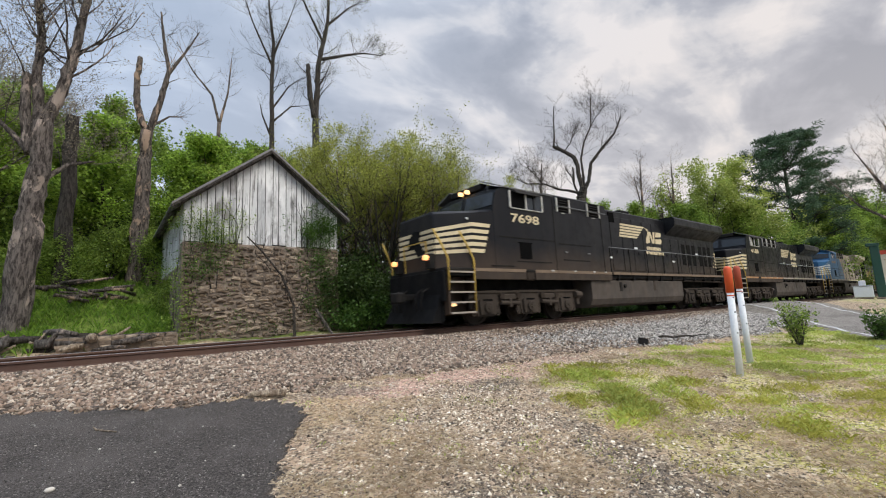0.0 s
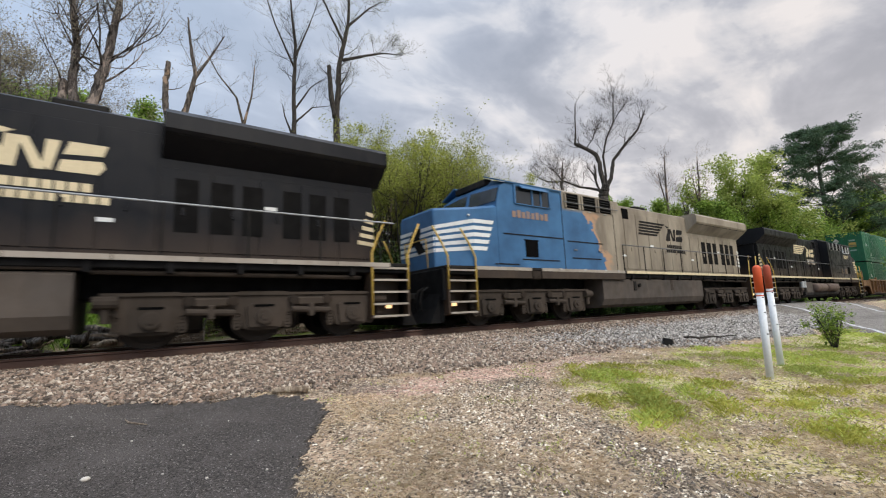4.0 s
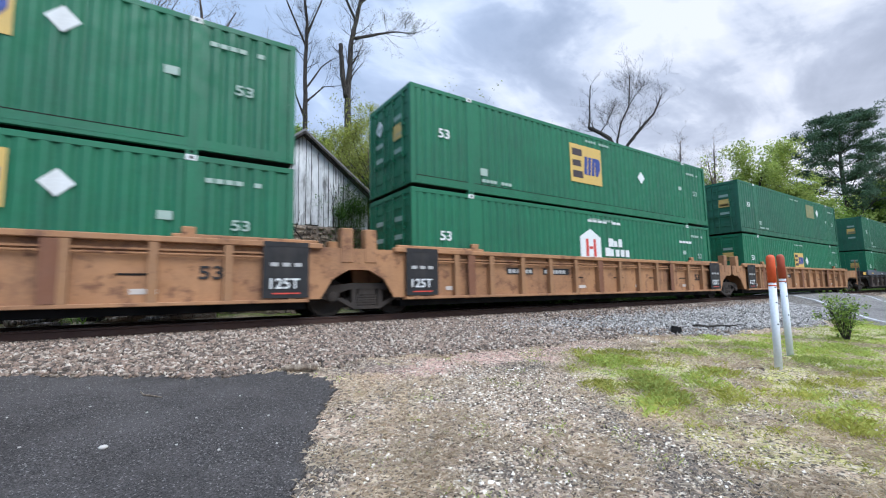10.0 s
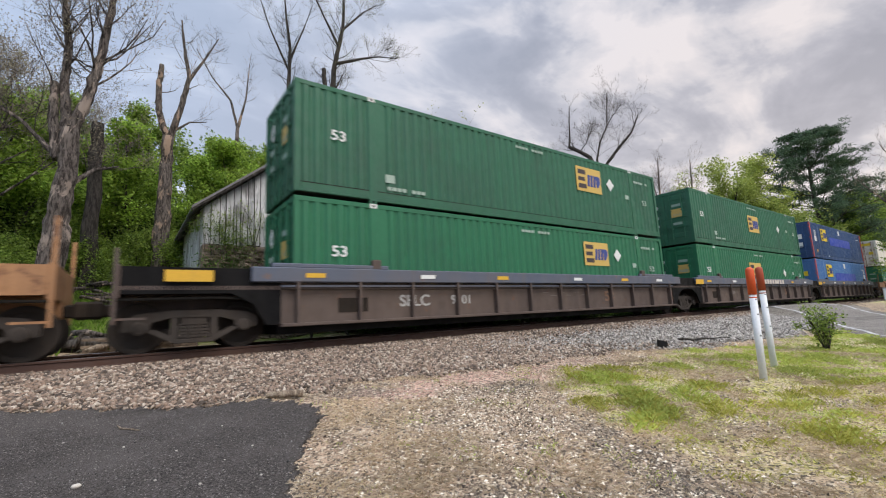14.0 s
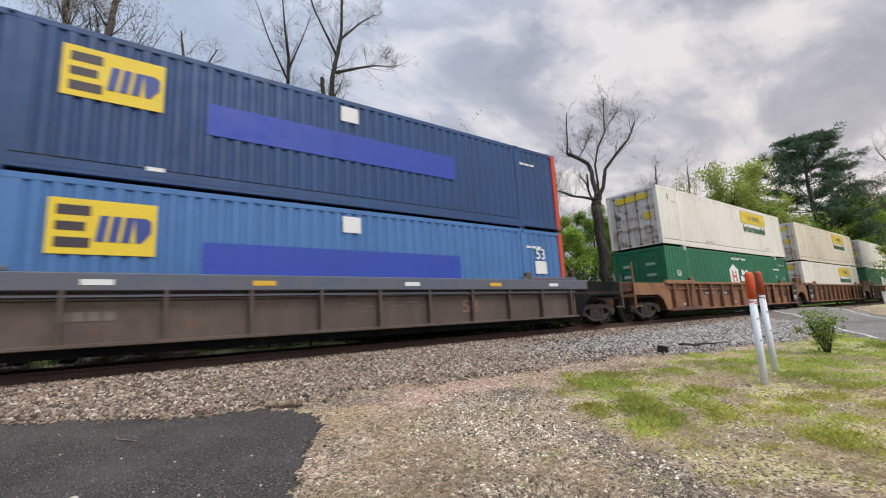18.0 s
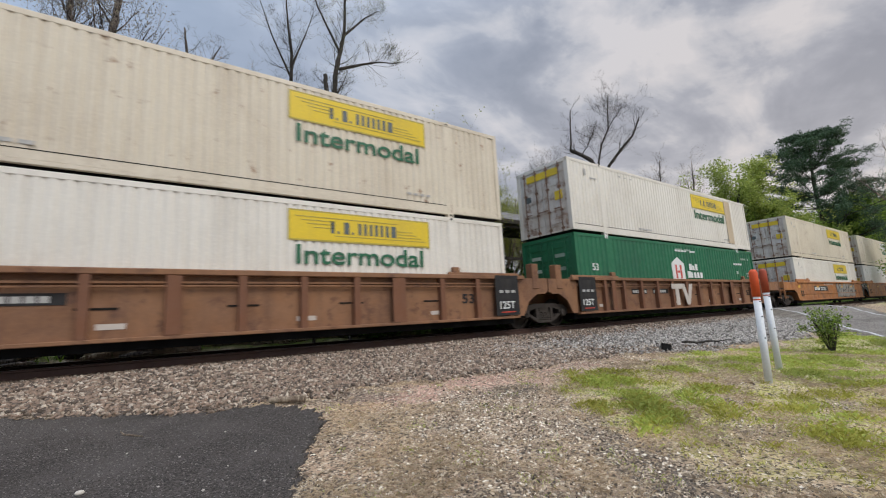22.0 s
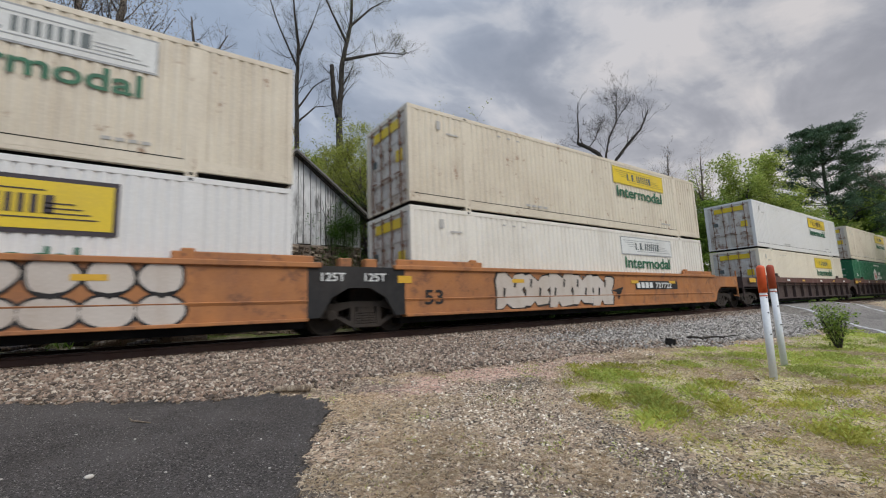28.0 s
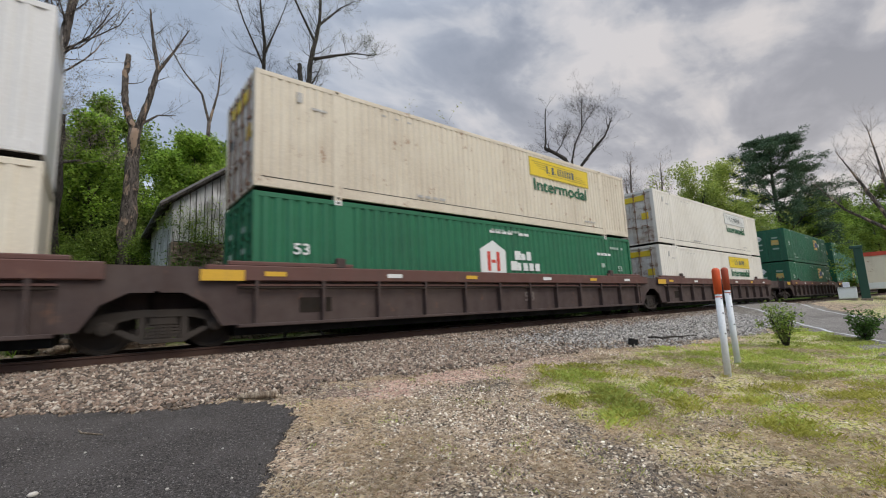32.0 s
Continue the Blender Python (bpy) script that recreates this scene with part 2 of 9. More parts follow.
def patched_blue():
    """Blue fading in blotches to tan primer along the body."""
    m, nt, b = shader("blue_and_tan_paint", 0.5, 0.0, 0.4)
    c = nt.nodes.new("ShaderNodeTexCoord")
    s = nt.nodes.new("ShaderNodeSeparateXYZ")
    nt.links.new(c.outputs["Object"], s.inputs[0])
    a = nt.nodes.new("ShaderNodeMath")
    a.operation = "MULTIPLY_ADD"
    nt.links.new(tex(nt, 0.8, 5, 0.6, (1, 0.2, 1), distort=0.6), a.inputs[0])
    a.inputs[1].default_value = 3.2
    nt.links.new(s.outputs[0], a.inputs[2])
    lower = nt.nodes.new("ShaderNodeMath")
    lower.operation = "MULTIPLY_ADD"
    nt.links.new(s.outputs[2], lower.inputs[0])
    lower.inputs[1].default_value = 0.55
    nt.links.new(a.outputs[0], lower.inputs[2])

    def past(value, lo, hi):
        mr = nt.nodes.new("ShaderNodeMapRange")
        mr.inputs["From Min"].default_value, mr.inputs["From Max"].default_value = lo, hi
        nt.links.new(value, mr.inputs[0])
        return mr.outputs[0]

    blue = mix(nt, (0.022, 0.082, 0.18), (0.04, 0.135, 0.275), ramp(nt, tex(nt, 1.2, 6), 0.0, 1.0, 0.35, 0.65))
    tan = mix(nt, (0.30, 0.255, 0.19), (0.155, 0.125, 0.09), ramp(nt, tex(nt, 0.8, 6, 0.65, (1.6, 1.6, 0.5)), 0.0, 1.0, 0.38, 0.66))
    roofline = nt.nodes.new("ShaderNodeMath")
    roofline.operation = "MULTIPLY"
    nt.links.new(past(s.outputs[0], 3.04, 3.06), roofline.inputs[0])
    nt.links.new(past(s.outputs[2], 3.72, 3.85), roofline.inputs[1])
    col = mix(nt, blue, mix(nt, (0.40, 0.24, 0.14), tan, past(lower.outputs[0], 8.25, 8.5)), past(lower.outputs[0], 8.0, 8.1))
    nt.links.new(mix(nt, col, tan, roofline.outputs[0]), b.inputs["Base Color"])
    bump(nt, b, tex(nt, 12, 4), 0.1, 0.01)
    return m


def dusty_black():
    """Black body paint with brown road dust thrown up over its lower part in a ragged band."""
    m, nt, b = shader("loco_black", 0.34, 0.0, 0.22)
    col = mix(nt, (0.0045, 0.0047, 0.0065), (0.014, 0.013, 0.0125), ramp(nt, tex(nt, 0.55, 6, 0.62), 0.0, 0.45, 0.42, 0.72))
    col = mix(nt, col, (0.02, 0.018, 0.016), ramp(nt, tex(nt, 1.0, 5, 0.6, (3.2, 3.2, 0.22)), 0.0, 0.4, 0.5, 0.75))
    c = nt.nodes.new("ShaderNodeTexCoord")
    s = nt.nodes.new("ShaderNodeSeparateXYZ")
    nt.links.new(c.outputs["Object"], s.inputs[0])
    a = nt.nodes.new("ShaderNodeMath")
    a.operation = "MULTIPLY_ADD"
    nt.links.new(tex(nt, 0.8, 6, 0.65, (1, 1, 0.6)), a.inputs[0])
    a.inputs[1].default_value = 1.3
    nt.links.new(s.outputs[2], a.inputs[2])
    mr = nt.nodes.new("ShaderNodeMapRange")
    for k, v in (("From Min", 2.1), ("From Max", 3.2), ("To Min", 0.7), ("To Max", 0.0)):
        mr.inputs[k].default_value = v
    nt.links.new(a.outputs[0], mr.inputs[0])
    col = mix(nt, col, (0.075, 0.05, 0.034), mr.outputs[0])
    nt.links.new(col, b.inputs["Base Color"])
    nt.links.new(ramp(nt, tex(nt, 3.0, 5), 0.28, 0.55, 0.35, 0.7), b.inputs["Roughness"])
    bump(nt, b, tex(nt, 14, 4), 0.08, 0.01)
    return m


M["loco_black"] = dusty_black()
M["blue_tan"] = patched_blue()
GRIME = (0.06, 0.055, 0.045)
M["green_box"] = paint("container_green", (0.016, 0.135, 0.062), (0.02, 0.06, 0.04), 0.45, 0.5)
M["green_dull"] = paint("container_dull_green", (0.022, 0.115, 0.062), (0.03, 0.06, 0.045), 0.5, 0.55)
M["blue_box"] = paint("container_blue", (0.022, 0.062, 0.165), (0.02, 0.03, 0.06), 0.45, 0.5)
M["blue_pale"] = paint("container_pale_blue", (0.06, 0.16, 0.36), (0.03, 0.08, 0.18), 0.45, 0.5)
M["cream_pale"] = paint("container_pale_cream", (0.71, 0.645, 0.52), (0.48, 0.40, 0.30), 0.35, 0.5)
M["white_clean"] = paint("container_clean_white", (0.665, 0.655, 0.635), (0.50, 0.48, 0.45), 0.25, 0.45)
M["white_box"] = paint("container_white", (0.70, 0.665, 0.595), (0.44, 0.39, 0.32), 0.4, 0.5, rust=None)
M["door_stained"] = paint("stained_white_door", (0.60, 0.58, 0.54), (0.30, 0.20, 0.12), 0.75, 0.55, rust=(0.20, 0.105, 0.06), corroded=0.53)
M["cream_box"] = paint("container_cream", (0.64, 0.575, 0.46), (0.40, 0.32, 0.235), 0.45, 0.55, rust=(0.25, 0.13, 0.07))
M["box_red"] = paint("container_red_post", (0.48, 0.06, 0.03), (0.2, 0.05, 0.03), 0.4, 0.5)
M["sign_yellow"] = paint("sign_yellow", (0.56, 0.38, 0.10), (0.38, 0.28, 0.12), 0.4, 0.5)
M["faded_patch"] = paint("faded_emblem_patch", (0.22, 0.21, 0.10), (0.07, 0.14, 0.07), 0.7, 0.6)
M["bright_yellow"] = paint("sign_bright_yellow", (0.70, 0.51, 0.025), (0.5, 0.36, 0.07), 0.4, 0.45)
M["patch_tan"] = paint("tan_primer_patch", (0.50, 0.40, 0.28), (0.36, 0.28, 0.20), 0.5, 0.6)
M["banner_olive"] = plain("banner_olive_line", (0.42, 0.33, 0.05), 0.5)
M["sign_brown"] = plain("sign_dark_brown", (0.035, 0.025, 0.03), 0.5)
M["sign_blue"] = plain("sign_blue", (0.025, 0.05, 0.22), 0.5)
M["royal_blue"] = paint("royal_blue_patch", (0.025, 0.055, 0.34), (0.03, 0.06, 0.2), 0.3, 0.5)
M["text_green"] = plain("letter_green", (0.012, 0.11, 0.05), 0.5)
M["text_grey"] = plain("letter_grey", (0.09, 0.11, 0.11), 0.5)
M["mark_red"] = plain("mark_red", (0.5, 0.05, 0.03), 0.5)
M["well_tan"] = paint("well_car_tan", (0.37, 0.19, 0.085), (0.17, 0.085, 0.045), 0.75, 0.65, rust=(0.14, 0.065, 0.035), corroded=0.53)
M["well_rust"] = paint("well_car_rust_brown", (0.25, 0.125, 0.062), (0.10, 0.05, 0.033), 0.75, 0.7, rust=(0.12, 0.058, 0.036), corroded=0.54)
M["well_dark"] = paint("well_car_dark_brown", (0.075, 0.055, 0.047), (0.15, 0.11, 0.085), 0.5, 0.75, rust=(0.14, 0.07, 0.04))
M["well_slate"] = paint("well_car_slate_chord", (0.085, 0.10, 0.135), (0.13, 0.11, 0.10), 0.6, 0.65, rust=(0.16, 0.1, 0.07))
M["well_maroon"] = paint("well_car_maroon", (0.115, 0.052, 0.042), (0.085, 0.055, 0.045), 0.6, 0.7, rust=(0.17, 0.085, 0.05))
M["well_maroon_side"] = paint("well_car_dark_maroon", (0.052, 0.034, 0.031), (0.10, 0.072, 0.06), 0.6, 0.75, rust=(0.13, 0.07, 0.045))
M["well_orange"] = paint("well_car_orange", (0.40, 0.165, 0.055), (0.20, 0.09, 0.05), 0.75, 0.6, rust=(0.17, 0.078, 0.042), corroded=0.54)
M["rib_tan"] = paint("rib_tan", (0.31, 0.165, 0.075), (0.15, 0.08, 0.045), 0.6, 0.7, rust=(0.17, 0.07, 0.035))
M["rib_rust"] = paint("rib_rust_brown", (0.18, 0.078, 0.04), (0.09, 0.045, 0.03), 0.6, 0.75)
M["rib_slate"], M["rib_maroon"] = M["well_dark"], M["well_maroon_side"]
M["panel_black"] = paint("stencil_black_panel", (0.012, 0.012, 0.013), (0.05, 0.042, 0.036), 0.45, 0.65)
M["rust_stencil"] = paint("faded_rust_stencil", (0.20, 0.115, 0.075), (0.10, 0.07, 0.055), 0.6, 0.7)
M["graffiti_grey"] = paint("graffiti_grey", (0.25, 0.235, 0.215), (0.17, 0.13, 0.10), 0.5, 0.55)
M["faint_mark"] = plain("faded_grey_mark", (0.40, 0.39, 0.37), 0.6)
M["faint_stencil"] = paint("faint_stencil", (0.16, 0.135, 0.12), (0.08, 0.06, 0.05), 0.7, 0.7)
M["graffiti_silver"] = paint("graffiti_pale", (0.52, 0.47, 0.42), (0.34, 0.25, 0.18), 0.5, 0.55)
M["rail_rust"] = paint("rail_rust", (0.075, 0.042, 0.032), (0.12, 0.065, 0.04), 0.6, 0.8, streak=False)
M["rail_head"] = plain("rail_head_polished", (0.35, 0.33, 0.32), 0.35, 0.8)
M["tie_wood"] = bark("tie_wood", (0.05, 0.04, 0.032), (0.13, 0.11, 0.09))
M["bark_grey"] = bark("bark_grey", (0.045, 0.037, 0.033), (0.205, 0.175, 0.155), (0.42, 0.34, 0.285))
M["bark_dead"] = bark("bark_dead", (0.042, 0.035, 0.03), (0.185, 0.155, 0.132), (0.42, 0.30, 0.215))
M["bark_dark"] = bark("bark_dark", (0.03, 0.026, 0.022), (0.09, 0.078, 0.066))
M["leaf_spring"] = leafy("leaf_spring", (0.15, 0.175, 0.028), (0.47, 0.49, 0.11), 0.55)
M["leaf_fresh"] = leafy("leaf_fresh", (0.18, 0.24, 0.045), (0.44, 0.50, 0.13), 0.55)
M["leaf_green"] = leafy("leaf_green", (0.085, 0.165, 0.02), (0.46, 0.63, 0.105), 0.55)
M["leaf_deep"] = leafy("leaf_deep", (0.035, 0.085, 0.014), (0.12, 0.22, 0.042), 0.4)
M["leaf_wood"] = leafy("leaf_wood", (0.07, 0.13, 0.02), (0.33, 0.45, 0.08), 0.5)
# shaded copy of the wood leaf: the thicket's inner shade is in its colour
M["leaf_painted_shade"] = leafy("leaf_painted_shade", (0.018, 0.04, 0.008), (0.06, 0.10, 0.02), 0.3)
M["leaf_bud"] = leafy("leaf_bud", (0.15, 0.17, 0.07), (0.30, 0.31, 0.14), 0.4)
M["leaf_haze"] = leafy("leaf_haze", (0.20, 0.15, 0.115), (0.40, 0.36, 0.24), 0.5)
M["needle"] = leafy("pine_needle", (0.035, 0.07, 0.036), (0.10, 0.16, 0.085), 0.3)
M["bank_grass"] = leafy("bank_grass", (0.07, 0.15, 0.016), (0.22, 0.36, 0.045), 0.45)
M["grass_lush"] = leafy("grass_lush", (0.31, 0.38, 0.07), (0.66, 0.73, 0.22), 0.6)
M["grass_green"] = leafy("grass_green", (0.30, 0.305, 0.045), (0.62, 0.59, 0.16), 0.55)
M["grass_dry"] = leafy("grass_dry", (0.40, 0.30, 0.19), (0.78, 0.65, 0.48), 0.4)


def stone_mat(name, shades, rough=0.9):
    m, nt, b = shader(name, rough, 0.0, 0.25)
    geo = nt.nodes.new("ShaderNodeNewGeometry")
    n = nt.nodes.new("ShaderNodeValToRGB")
    n.color_ramp.interpolation = "CONSTANT"
    for i, c in enumerate(shades):
        e = n.color_ramp.elements[i] if i < 2 else n.color_ramp.elements.new(0.5)
        e.position, e.color = i / len(shades), (*c, 1)
    nt.links.new(geo.outputs["Random Per Island"], n.inputs[0])
    col = mix(nt, n.outputs[0], (0.10, 0.085, 0.07), ramp(nt, tex(nt, 16, 5, 0.6), 0.0, 0.55, 0.42, 0.66))
    nt.links.new(col, b.inputs["Base Color"])
    bump(nt, b, tex(nt, 60, 4), 0.3, 0.004)
    return m


M["ballast"] = stone_mat("ballast_stone", [(0.40, 0.325, 0.25), (0.17, 0.128, 0.098), (0.56, 0.475, 0.38), (0.075, 0.058, 0.046), (0.30, 0.215, 0.16), (0.70, 0.61, 0.51), (0.115, 0.088, 0.07), (0.24, 0.19, 0.15)])
M["pebble"] = stone_mat("pebble_stone", [(0.52, 0.42, 0.30), (0.20, 0.145, 0.10), (0.86, 0.78, 0.64), (0.38, 0.285, 0.20), (0.72, 0.62, 0.48), (0.07, 0.053, 0.04), (0.60, 0.50, 0.38)])
M["pale_ballast"] = stone_mat("pale_ballast_stone", [(0.40, 0.37, 0.33), (0.27, 0.25, 0.225), (0.52, 0.485, 0.44), (0.15, 0.14, 0.13), (0.34, 0.305, 0.265)])
M["grit"] = stone_mat("asphalt_grit", [(0.06, 0.058, 0.057), (0.10, 0.097, 0.095), (0.16, 0.155, 0.15), (0.04, 0.04, 0.039), (0.30, 0.285, 0.27), (0.08, 0.078, 0.076)])
M["chipping"] = stone_mat("chipping_stone", [(0.072, 0.058, 0.047), (0.135, 0.112, 0.092), (0.045, 0.037, 0.031), (0.19, 0.16, 0.13), (0.10, 0.083, 0.069), (0.30, 0.255, 0.21)])


# ---- mesh building ----
class Mesh:
    """Vertices and faces gathered from shaped pieces."""

    def __init__(self):
        self.v, self.f = [], []

    def add(self, verts, faces):
        n = len(self.v)
        self.v.extend(verts)
        self.f.extend([tuple(i + n for i in f) for f in faces])
        return self

    def box(self, x0, x1, y0, y1, z0, z1, c=0.0):
        """A box; c: chamfer of its edges."""
        if c <= 0:
            v = [(x, y, z) for z in (z0, z1) for y in (y0, y1) for x in (x0, x1)]
            return self.add(v, [(0, 2, 3, 1), (4, 5, 7, 6), (0, 1, 5, 4), (2, 6, 7, 3), (0, 4, 6, 2), (1, 3, 7, 5)])
        ring = lambda z, a: [(x0 + a, y0, z), (x1 - a, y0, z), (x1, y0 + a, z), (x1, y1 - a, z), (x1 - a, y1, z), (x0 + a, y1, z), (x0, y1 - a, z), (x0, y0 + a, z)]
        inner = lambda z: [(x0 + c, y0 + c, z), (x1 - c, y0 + c, z), (x1 - c, y0 + c, z), (x1 - c, y1 - c, z), (x1 - c, y1 - c, z), (x0 + c, y1 - c, z), (x0 + c, y1 - c, z), (x0 + c, y0 + c, z)]
        q = lambda z: [(x0 + c, y0 + c, z), (x1 - c, y0 + c, z), (x1 - c, y1 - c, z), (x0 + c, y1 - c, z)]
        v = q(z0) + ring(z0 + c, c) + ring(z1 - c, c) + q(z1)
        f = [(3, 2, 1, 0), (20, 21, 22, 23)]
        for i in range(8):
            j = (i + 1) % 8
            f.append((4 + i, 4 + j, 12 + j, 12 + i))
        for i in range(4):
            a, b_, n = 4 + 2 * i, 4 + 2 * i + 1, 4 + (2 * i + 2) % 8
            f.append((i, (i + 1) % 4, b_, a))
            f.append(((i + 1) % 4, n, b_))
            f.append((20 + i, 8 + a, 8 + b_, 20 + (i + 1) % 4))
            f.append((20 + (i + 1) % 4, 8 + b_, 8 + n))
        return self.add(v, f)

    def prism(self, poly, a, b, axis="y"):
        """A polygon in the plane across axis, drawn out along it from a to b."""
        put = {"x": lambda p, d: (d, p[0], p[1]), "y": lambda p, d: (p[0], d, p[1]), "z": lambda p, d: (p[0], p[1], d)}[axis]
        n = len(poly)
        v = [put(p, a) for p in poly] + [put(p, b) for p in poly]
        f = [tuple(range(n))[::-1], tuple(range(n, 2 * n))] + [(i, (i + 1) % n, n + (i + 1) % n, n + i) for i in range(n)]
        return self.add(v, f)

    def loft(self, rings, closed=True, caps=True):
        n = len(rings[0])
        v = [p for r in rings for p in r]
        f = []
        for k in range(len(rings) - 1):
            for i in range(n if closed else n - 1):
                j = (i + 1) % n
                f.append((k * n + i, k * n + j, (k + 1) * n + j, (k + 1) * n + i))
        if caps:
            f += [tuple(range(n))[::-1], tuple(range((len(rings) - 1) * n, len(rings) * n))]
        return self.add(v, f)

    def tube(self, pts, radii, n=8, caps=True):
        if isinstance(radii, (int, float)):
            radii = [radii] * len(pts)
        pts = [Vector(p) for p in pts]
        rings = []
        side = None
        for i, p in enumerate(pts):
            d = (pts[min(i + 1, len(pts) - 1)] - pts[max(i - 1, 0)]).normalized()
            if side is None or abs(side.dot(d)) > 0.95:
                side = d.orthogonal().normalized()
            side = (side - d * side.dot(d)).normalized()
            up = d.cross(side)
            rings.append([tuple(p + (side * math.cos(2 * math.pi * k / n) + up * math.sin(2 * math.pi * k / n)) * radii[i]) for k in range(n)])
        return self.loft(rings, True, caps)

    def ring(self, c, axis, r_out, r_in, w, n=20):
        """A wheel-like ring round c, w wide along axis 'y' or 'x'."""
        def at(r, k, d):
            a = 2 * math.pi * k / n
            return (c[0] + r * math.cos(a), c[1] + d, c[2] + r * math.sin(a)) if axis == "y" else (c[0] + d, c[1] + r * math.cos(a), c[2] + r * math.sin(a))
        rows = [[at(r, k, d) for k in range(n)] for r, d in ((r_in, -w / 2), (r_out, -w / 2), (r_out, w / 2), (r_in, w / 2))]
        return self.loft(rows + [rows[0]], True, False)

    def data(self, name, mat, smooth=False):
        me = bpy.data.meshes.new(name)
        me.from_pydata(self.v, [], self.f)
        me.materials.append(mat)
        bm = bmesh.new()
        bm.from_mesh(me)
        bmesh.ops.recalc_face_normals(bm, faces=bm.faces)
        bm.to_mesh(me)
        bm.free()
        if smooth:
            me.shade_smooth()
        return me


def part(name, mesh, mat, parent, label="", smooth=False):
    """Links a Mesh, or ready mesh data, as one object under a thing or part."""
    data = mesh.data(name, M[mat], smooth) if isinstance(mesh, Mesh) else mesh
    ob = new(name, data)
    ob.parent = parent
    if label:
        ob["label"] = label
    return ob


def thing(name, label, category, group="", at=None, kind=""):
    ob = new(name)
    tagged(ob, label, category, group, kind)
    if at is not None:
        ob.matrix_basis = at
    return ob


def raw(name, v, f, mat, smooth=False):
    """Mesh data from arrays of vertices and equal faces."""
    me = bpy.data.meshes.new(name)
    v, f = np.asarray(v, np.float32), np.asarray(f, np.int32)
    me.vertices.add(len(v))
    me.vertices.foreach_set("co", v.ravel())
    k = f.shape[1]
    me.loops.add(f.size)
    me.loops.foreach_set("vertex_index", f.ravel())
    me.polygons.add(len(f))
    me.polygons.foreach_set("loop_start", np.arange(0, f.size, k, dtype=np.int32))
    me.update(calc_edges=True)
    me.validate()
    me.materials.append(mat)
    if smooth:
        me.shade_smooth()
    return me


LETTERS = {}


def letters(s, size, mat):
    """Flat letters in the built-in font, as a mesh that faces -y, its lower left corner at the origin."""
    key = (s, size, mat)
    if key not in LETTERS:
        cu = bpy.data.curves.new("letters", "FONT")
        cu.body, cu.size, cu.extrude, cu.offset = s, size, 0.004, size * 0.016
        ob = bpy.data.objects.new("letters", cu)
        scene.collection.objects.link(ob)
        me = bpy.data.meshes.new_from_object(ob.evaluated_get(bpy.context.evaluated_depsgraph_get()))
        bpy.data.objects.remove(ob)
        me.transform(pose(0, 0, 0, 90))
        me.materials.clear()
        me.materials.append(M[mat])
        LETTERS[key] = me
    return LETTERS[key]


# ---- the lie of the land ----
TRACK_Y, RAIL_Z = 10.83, 1.0
NEAR_Y = [-900, 0, 2, 4, 5.5, 7.0, 8.0, 9.0, 9.35, 12.3, 12.9, 13.8, 15.0, 17.0, 20.0, 24.0, 32.0, 60.0, 900]
NEAR_Z = [-0.6, 0.0, 0.02, 0.10, 0.22, 0.37, 0.56, 0.75, 0.80, 0.80, 0.70, 0.72, 0.95, 1.5, 2.6, 3.7, 5.0, 7.0, 9.0]


def lumps(x, y):
    return 0.020 * np.sin(1.9 * x + 0.7 * np.sin(1.3 * y)) * np.sin(1.5 * y + 0.6) + 0.012 * np.sin(4.3 * x + 1.1) * np.sin(3.7 * y + 2.0 * np.sin(0.9 * x))


def land(x, y):
    """The ground's height."""
    x, y = np.asarray(x, float), np.asarray(y, float)
    z = np.interp(y, NEAR_Y, NEAR_Z)
    far = np.clip((x - 12) / 25, 0, 1)
    z = np.where(y > 13.8, 0.72 + (z - 0.72) * (1 - 0.6 * far), z)
    rise = 0.014 * np.clip(x, 0, 40) * np.clip((8.8 - y) / 2.0, 0, 1)
    flat = np.clip(np.abs(y - TRACK_Y) - 1.6, 0, 1.2) / 1.2
    return z + rise + lumps(x, y) * flat * np.where(y > 14, 3.0, 1.0)


def spread(*stretches):
    """Grid lines: (start, end, step) one after another."""
    out = []
    for a, b, n in stretches:
        out += list(np.linspace(a, b, n, endpoint=False))
    return np.array(out + [stretches[-1][1]])


def fbm(x, y, s, seed=0):
    """Cheap smooth noise from sines, about -1 to 1."""
    r = np.random.RandomState(seed)
    z = np.zeros_like(np.asarray(x, float))
    amp, tot = 1.0, 0.0
    for o in range(4):
        a = r.uniform(0, 6.28, 6)
        k = s * 2 ** o
        z = z + amp * (np.sin(k * x + a[0] + 1.7 * np.sin(0.6 * k * y + a[1])) * np.sin(k * y + a[2] + 1.5 * np.sin(0.7 * k * x + a[3])))
        tot += amp
        amp *= 0.6
    return z / tot * 1.6


# where each kind of ground lies, in plan
def ballast_edge(x):
    """The near foot of the ballast: y as a function of x."""
    return np.interp(x, [-40, -6, -1.2, 0.5, 2.0, 4.0, 7.0, 10.0, 14.0, 19.0, 40], [8.6, 8.5, 7.75, 7.2, 6.85, 6.75, 6.6, 5.75, 4.7, 4.2, 7.5])


def zone_ballast(x, y):
    e = ballast_edge(x) + 0.35 * fbm(x, y, 0.9, 3)
    near = np.clip((y - e) / 0.5 + 0.5, 0, 1)
    return near * np.clip((14.0 - y + 0.5 * fbm(x, y, 0.8, 4)) / 0.8, 0, 1)


def blob(x, y, cx, cy, rx, ry, seed, ragged=0.5):
    """A ragged patch: 1 inside, falling to 0."""
    return np.clip(1.35 - np.hypot((x - cx) / rx, (y - cy) / ry) + ragged * fbm(x, y, 1.7, seed), 0, 1)


